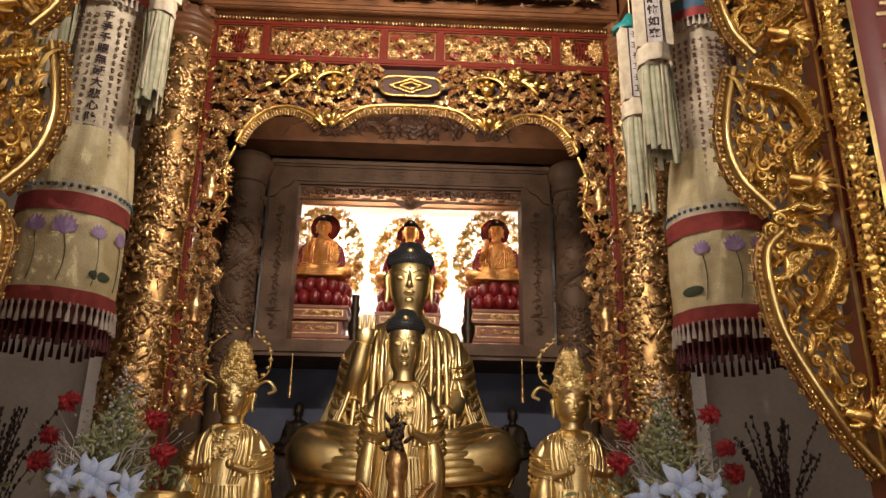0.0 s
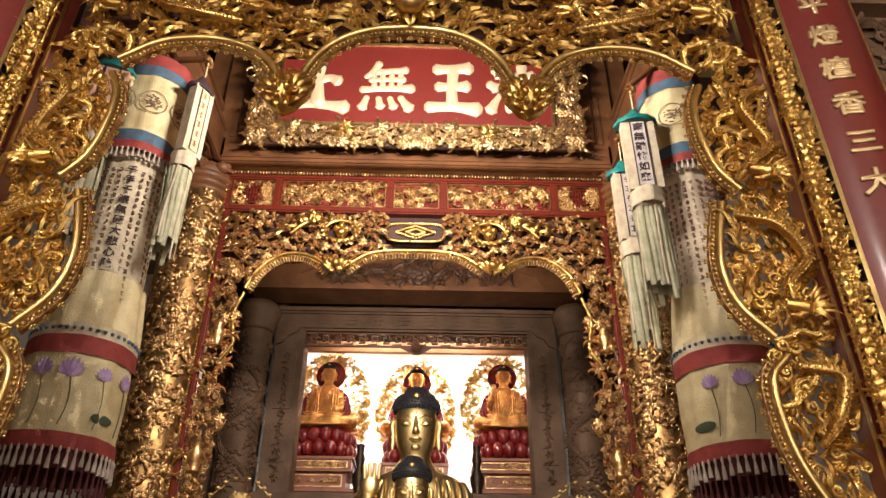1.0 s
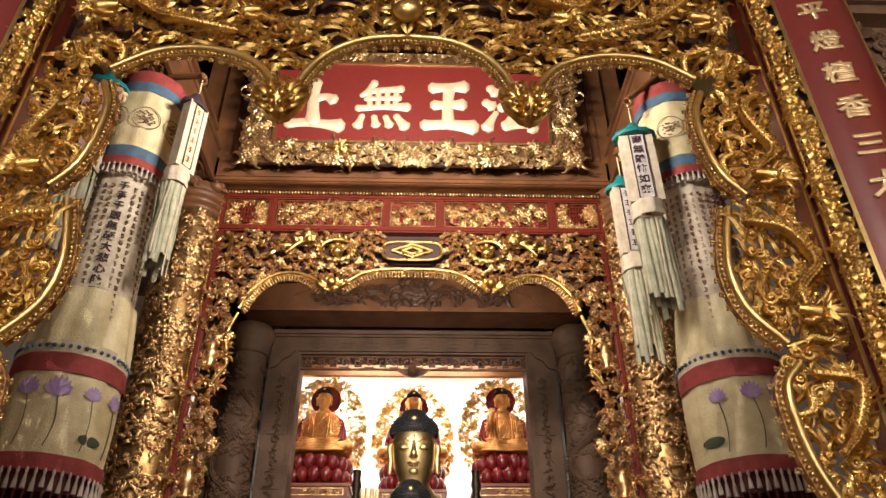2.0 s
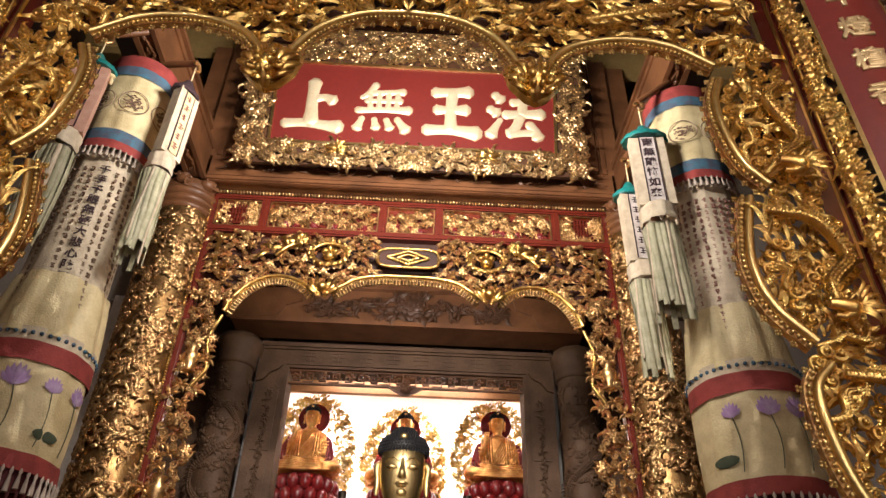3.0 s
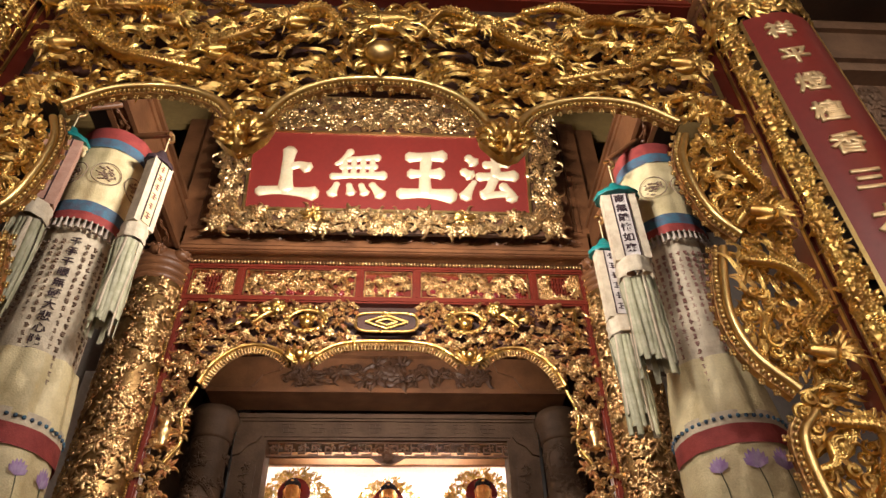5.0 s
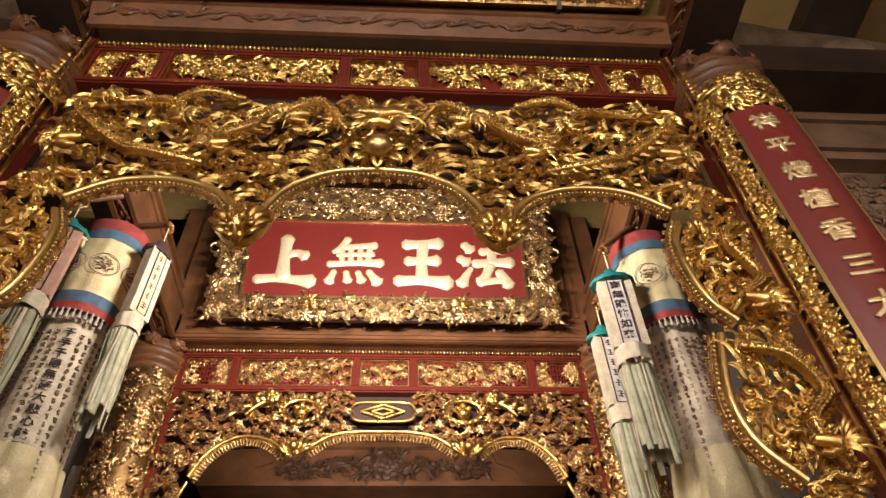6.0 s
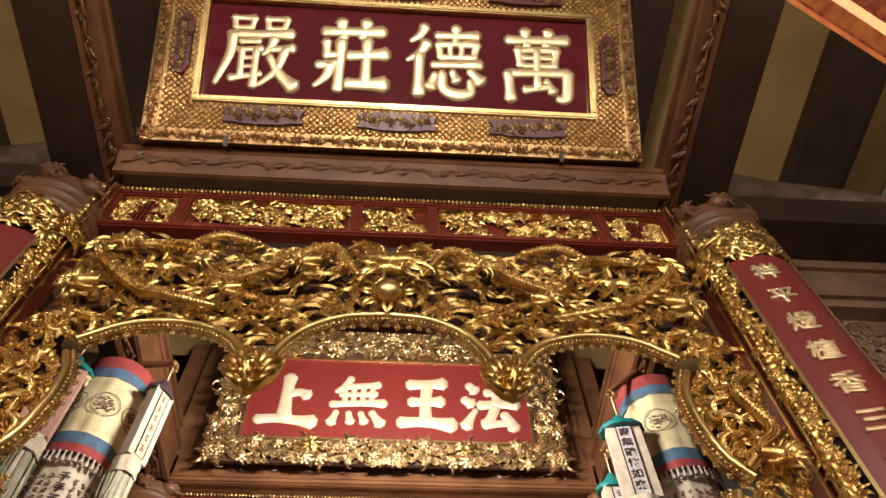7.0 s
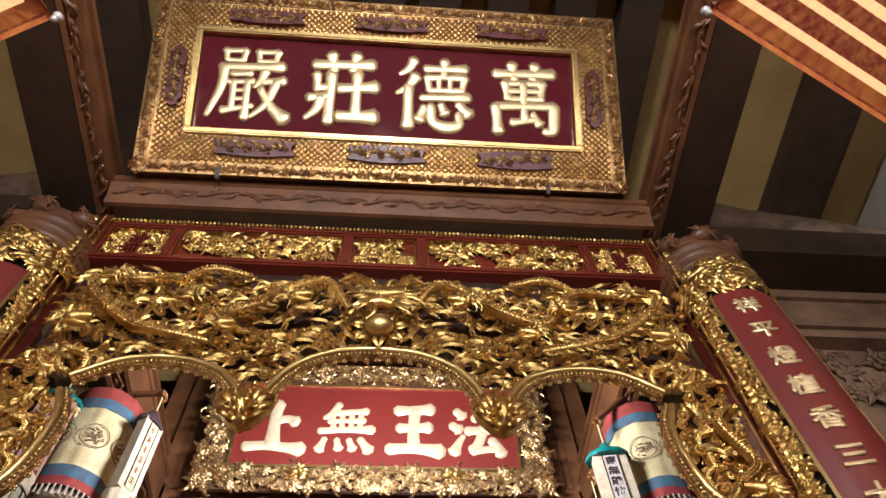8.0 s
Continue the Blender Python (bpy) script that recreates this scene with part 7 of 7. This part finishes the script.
    for a, s in ((-0.75, 1.0), (-0.15, 1.25), (0.35, 1.4), (0.95, 1.0), (1.5, 1.2)):
        sh = Shape()
        for i in range(7):
            t = math.pi * (0.12 + 0.76 * i / 6)
            sh.tube([(0, -0.001 * (i % 2), -0.018 * s), (0.032 * s * math.cos(t), -0.001 * (i % 2), 0.028 * s * math.sin(t) - 0.006), (0.047 * s * math.cos(t), -0.001 * (i % 2), 0.060 * s * math.sin(t) - 0.004)], [0.004 * s, 0.0135 * s, 0.002], 6, 0.2)
        fl = Shape().moved(sh, on_cloth(a, 3.20, 0.277))
        part("lotus_print", fl, PURPLE, hung)
        stem = Shape().tube([tuple(on_cloth(a + 0.06 * math.sin(3 * t) * s, 3.19 - 0.26 * t, 0.277).translation) for t in np.linspace(0, 1, 7)], 0.0025, 4)
        part("stem_print", stem, LEAF_INK, hung)
    for a in (-1.0, 1.1):
        part("lotus_leaf_print", Shape().moved(Shape().ball((0, 0, 0), 0.055, 10, 6, 1.2, 0.06, 0.5), on_cloth(a, 2.99, 0.275)), LEAF_INK, hung)


# ---- small hanging prayer streamers ----
def streamer(x, y, z, yaw, w, text, cap, cloth, ink, strip):
    m = Matrix.Translation((x, y, z)) @ pose(0, 0, 0, 0, 0, yaw)
    th = thing("prayer_streamer", "hanging cloth prayer streamer with written panel and pleated tails", "streamer", m, "prayer streamers")
    part("cap", Shape().lathe([(0.004, 0.125), (0.022, 0.11), (0.04, 0.075), (w * 0.42, 0.035), (w * 0.62, 0.012), (w * 0.68, -0.01), (w * 0.66, -0.025)], (0, 0.05, 0), 24, 1, 0.7, 0.03, 12), cap, th, "gathered satin cap")
    part("panel", Shape().box(-w / 2, w / 2, 0.0, 0.07, -0.54, -0.01), cloth, th, smooth=False)
    part("writing_strip", Shape().box(-w * 0.22, w * 0.22, -0.006, 0.0, -0.52, -0.03), strip, th, smooth=False)
    if not text:
        for i in range(6):
            sh, z0 = Shape(), -0.075 - 0.078 * i
            for q in range(3):
                sh.box(-0.012 - 0.008 * ((i + q) % 2), 0.010 + 0.009 * ((i * q) % 2), -0.009, -0.005, z0 - 0.02 + 0.017 * q, z0 - 0.0155 + 0.017 * q)
            sh.box(-0.004, 0.0, -0.0095, -0.005, z0 - 0.024, z0 + 0.022)
            part("writing_mark", sh, ink, th, smooth=False)
    for k in (-1, 1):
        part("strip_edge", Shape().box(k * w * 0.22 - 0.003, k * w * 0.22 + 0.003, -0.009, -0.004, -0.52, -0.03), INK, th, smooth=False)
    for i, char in enumerate(text):
        glyph("character", char, 0.066, ink, th, Matrix.Translation((0, -0.007, -0.075 - 0.078 * i)), 0.001, 0.0, 0.002)
    part("collar", cloth_tube([(w * 0.48, -0.54), (w * 0.51, -0.57), (w * 0.47, -0.60), (w * 0.51, -0.63), (w * 0.48, -0.65)], (0, 0.06), 0.03, 3, 40), PRINT, th)
    rnd = random.Random(int(abs(x) * 100))
    for i in range(20):
        a = math.tau * i / 20
        px, py = 0.45 * w * math.cos(a), 0.06 + 0.06 * math.sin(a)
        low = -1.15 - rnd.uniform(0, 0.14)
        sh, vs, fs = Shape(), [], []
        for j in range(7):
            zz = -0.66 + (low + 0.66) * j / 6
            s = 1 + 0.10 * math.sin(3 * j / 6 + i)
            for u, d in ((-0.016, 0), (0, -0.005), (0.016, 0), (0.016, 0.002), (-0.016, 0.002)):
                q = a + 1.57 + 0.5 * math.sin(2.1 * i)
                vs.append((px * s + u * math.cos(q) - d * math.sin(q), py * s + u * math.sin(q) + d * math.cos(q) + 0.006 * math.sin(j + i), zz))
            if j:
                k = 5 * j
                fs += [(k - 5 + q, k - 5 + (q + 1) % 5, k + (q + 1) % 5, k + q) for q in range(5)]
        part("tail", sh.add(vs, fs), PRINT if i % 5 == 1 else GREEN_CLOTH, th)
    hook = 0.24 if z > 5 else 0.27
    part("cord", Shape().tube([(0, 0.04, 0.09), (0, 0.04, hook)], 0.005, 5), CREAM, th)
    part("hook", Shape().tube(glide([(0, 0.04, hook - 0.03), (0.03, 0.04, hook), (0.015, 0.04, hook + 0.05), (-0.025, 0.04, hook + 0.03)], 4), 0.011, 8), GOLD_OLD, th, "worn gilt hook")
    inv = m.inverted()
    a, b = m @ Vector((0, 0.04, hook + 0.045)), Vector((1.69 * (1 if x > 0 else -1), y + 0.1, 5.468))
    part("wooden_arm", Shape().tube([inv @ a, inv @ (a * 0.5 + b * 0.5), inv @ b], 0.022, 8), WOOD, th, "brown wooden hanging arm")
    part("bow", Shape().ball((w * 0.5, 0.05, -0.03), 0.022, 8, 5, 1.4, 1, 0.8).ball((w * 0.58, 0.05, -0.07), 0.016, 8, 5, 0.7, 1, 1.8), CREAM, th)


streamer(1.42, 3.80, 4.87, -8, 0.205, "南無離怖如來", TEAL, PRINT, INK, STRIP)
streamer(1.43, 4.18, 4.74, 4, 0.17, "", TEAL, PRINT, INK, STRIP)
streamer(-1.375, 3.885, 5.12, 62, 0.15, "", INK, PRINT, RED_INK, CREAM)
streamer(-1.86, 3.62, 5.05, 20, 0.19, "", TEAL, PINK, RED_INK, PINK)


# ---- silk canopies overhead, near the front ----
# emission stands in for light coming through the silk; no lamp is inside
glow = bpy.data.materials.new("emissive_silk_lining")
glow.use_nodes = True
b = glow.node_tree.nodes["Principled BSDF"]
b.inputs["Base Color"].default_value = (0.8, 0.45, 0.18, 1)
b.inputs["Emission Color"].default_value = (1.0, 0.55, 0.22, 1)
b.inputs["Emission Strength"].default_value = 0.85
for side in (-1, 1):
    m = Matrix.Translation((2.725 if side > 0 else -2.76, 0.705 if side > 0 else 0.91, 5.0)) @ pose(0, 0, 0, 0, 0, 24.6 * side)
    lamp = thing("silk_canopy", "square orange and red silk canopy with glowing bands overhead", "lantern", m, "silk canopies")
    inward = (0.0, 0.022, 0.034, 0.10, 0.14, 0.235, 0.275, 0.36, 0.41, 0.475, 0.535, 0.61, 0.68, 0.76, 0.84, 0.99)
    rings = [(-0.035 if k == 0 else 0.30 * d, 1.414 * (1 - d)) for k, d in enumerate(inward)]
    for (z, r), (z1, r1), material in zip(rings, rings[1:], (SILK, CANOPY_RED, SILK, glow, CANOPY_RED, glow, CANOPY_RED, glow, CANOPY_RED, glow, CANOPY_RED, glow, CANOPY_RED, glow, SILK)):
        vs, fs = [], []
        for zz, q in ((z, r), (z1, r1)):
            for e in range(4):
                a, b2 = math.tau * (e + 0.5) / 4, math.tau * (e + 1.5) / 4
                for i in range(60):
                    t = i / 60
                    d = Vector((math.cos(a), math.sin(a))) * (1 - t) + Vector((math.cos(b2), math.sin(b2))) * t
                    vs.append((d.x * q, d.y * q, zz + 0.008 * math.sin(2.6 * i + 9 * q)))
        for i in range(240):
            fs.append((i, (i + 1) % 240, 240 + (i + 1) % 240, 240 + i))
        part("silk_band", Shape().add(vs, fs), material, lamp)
    tips = Shape()
    for e in range(4):
        a = math.tau * (e + 0.5) / 4
        tips.ball((1.42 * math.cos(a), 1.42 * math.sin(a), 0.0), 0.024, 8, 5).ball((1.42 * math.cos(a), 1.42 * math.sin(a), -0.04), 0.016, 8, 5)
    part("corner_knob", tips, TWIG, lamp)
    part("cord", Shape().tube([(0, 0, 0.285), (0, 0, 2.91)], 0.008, 5), TWIG_DARK, lamp)


# ---- offering table, flowers and branches ----
table = thing("offering_table", "red lacquered offering table before the altar", "table")
part("tabletop", Shape().box(-2.35, 2.35, 3.95, 4.75, 1.44, 1.5), CARVED_RED, table, smooth=False)
part("apron", Shape().box(-2.3, 2.3, 4.0, 4.05, 1.28, 1.44), RED, table, smooth=False)
for x in (-2.25, 2.25):
    for y in (4.05, 4.65):
        part("leg", Shape().box(x - 0.05, x + 0.05, y - 0.05, y + 0.05, 0, 1.44), RED, table, smooth=False)
for side in (-1, 1):
    rnd = random.Random(70)
    c = Matrix.Translation((1.46 * side, 4.3, 1.5))
    vase = thing("flower_arrangement", "vase of pale blue lilies, red blooms, greenery and silver twigs", "flowers", c, "flower vases")
    part("vase", Shape().lathe([(0.09, 0), (0.07, 0.03), (0.11, 0.12), (0.115, 0.2), (0.06, 0.28), (0.09, 0.33)], (0, 0, 0), 20), GOLD_OLD, vase)
    green = Shape()
    for i in range(620):
        a, r = rnd.uniform(0, 6.28), abs(rnd.gauss(0, 0.17))
        z = 0.35 + 0.55 * rnd.random() * max(0.2, 1 - r / 0.35)
        curl(green, (r * math.cos(a), 0.6 * r * math.sin(a), z), rnd.uniform(0.2, 2.9), rnd.uniform(0.05, 0.11), 0.007, rnd.uniform(-1, 1), rnd.uniform(-0.03, 0.03), 4)
    tagged(part("greenery", green, GREEN, vase), kind="stuff")
    spray = Shape()
    for i in range(320):
        a, r = rnd.uniform(0, 6.28), abs(rnd.gauss(0, 0.17))
        spray.ball((r * math.cos(a), 0.6 * r * math.sin(a) - 0.03, rnd.uniform(0.4, max(0.5, 1.02 - r))), rnd.uniform(0.005, 0.011), 5, 3)
    tagged(part("berry_spray", spray, TWIG, vase), kind="stuff")
    for x, z, s, material in ((0.0, 0.43, 0.17, PETAL), (-0.17, 0.37, 0.13, PETAL), (0.16, 0.42, 0.11, PETAL), (-0.24, 0.72, 0.10, RED_FLOWER), (0.20, 0.80, 0.10, RED_FLOWER), (0.27, 0.63, 0.09, RED_FLOWER), (-0.30, 0.55, 0.12, RED_FLOWER), (0.30, 0.5, 0.10, RED_FLOWER)):
        sh = Shape()
        if material is PETAL:
            for ring, n in ((1.0, 6), (0.7, 5)):
                for i in range(n):
                    tongue(sh, (side * x, -0.15 - 0.03 * (1 - ring), z), math.tau * i / n + ring, s * ring, s * 0.20, rnd.uniform(-0.3, 0.3), 0.02 + 0.05 * ring, 0, 9)
        else:
            for i in range(70):
                curl(sh, (side * x + rnd.uniform(-0.01, 0.01), -0.13 - rnd.uniform(0, 0.05), z), rnd.uniform(0, 6.28), s * rnd.uniform(0.35, 0.85), 0.0075, rnd.uniform(-1.2, 1.2), rnd.uniform(0.0, 0.06), 5)
        part("lily" if material is PETAL else "red_bloom", sh, material, vase)
    twig = Shape()
    for i in range(18):
        d, p, z = rnd.choice((-1, 1)), 0.0, 0.35
        pts = [(0, -0.1, 0.35)]
        for k in range(6):
            p += d * rnd.uniform(0.01, 0.09)
            z += rnd.uniform(0.0, 0.10)
            pts.append((p, -0.12 + rnd.uniform(-0.03, 0.03), z))
        twig.tube(glide(pts, 3), [max(0.0015, 0.005 - 0.0002 * q) for q in range(19)], 4)
    tagged(part("twig_spray", twig, TWIG, vase), kind="stuff")
    fruit = thing("gilt_bowl", "gilt bowl beside the flowers on the offering table", "bowl", Matrix.Translation(((1.80 if side > 0 else -1.12) * 1.0, 4.15, 1.5)), "gilt bowls")
    part("bowl_body", Shape().lathe([(0.06, 0), (0.05, 0.12), (0.13, 0.28), (0.15, 0.36), (0.14, 0.37), (0.05, 0.25)], (0, 0, 0), 24), GOLD_SMOOTH, fruit)
    pot = thing("budding_branches", "dark budding branches standing in a pot", "branches", Matrix.Translation((2.1 * side, 4.35, 1.5)), "branch pots")
    part("pot", Shape().lathe([(0.08, 0), (0.12, 0.12), (0.11, 0.2), (0.09, 0.21)], (0, 0, 0), 18), BRONZE, pot)
    rods, buds = Shape(), Shape()
    for i in range(26):
        a, r, h = rnd.uniform(0, 6.28), rnd.uniform(0.05, 0.32), rnd.uniform(0.4, 0.78)
        pts = [(0.05 * math.cos(a), 0.03 * math.sin(a), 0.15), (0.5 * r * math.cos(a), 0.3 * r * math.sin(a), 0.15 + 0.5 * h), (r * math.cos(a), 0.5 * r * math.sin(a), 0.15 + h * 0.85)]
        line = glide(pts, 6)
        rods.tube(line, 0.003, 4)
        for k, p in enumerate(line[3:]):
            for _ in range(2):
                buds.ball((p.x + rnd.uniform(-0.008, 0.008), p.y + rnd.uniform(-0.008, 0.008), p.z + rnd.uniform(-0.015, 0.015)), 0.0075, 5, 3, 1, 1, 1.6)
    tagged(part("stem_spray", rods, TWIG_DARK, pot), kind="stuff")
    tagged(part("bud_spray", buds, TWIG_DARK, pot), kind="stuff")
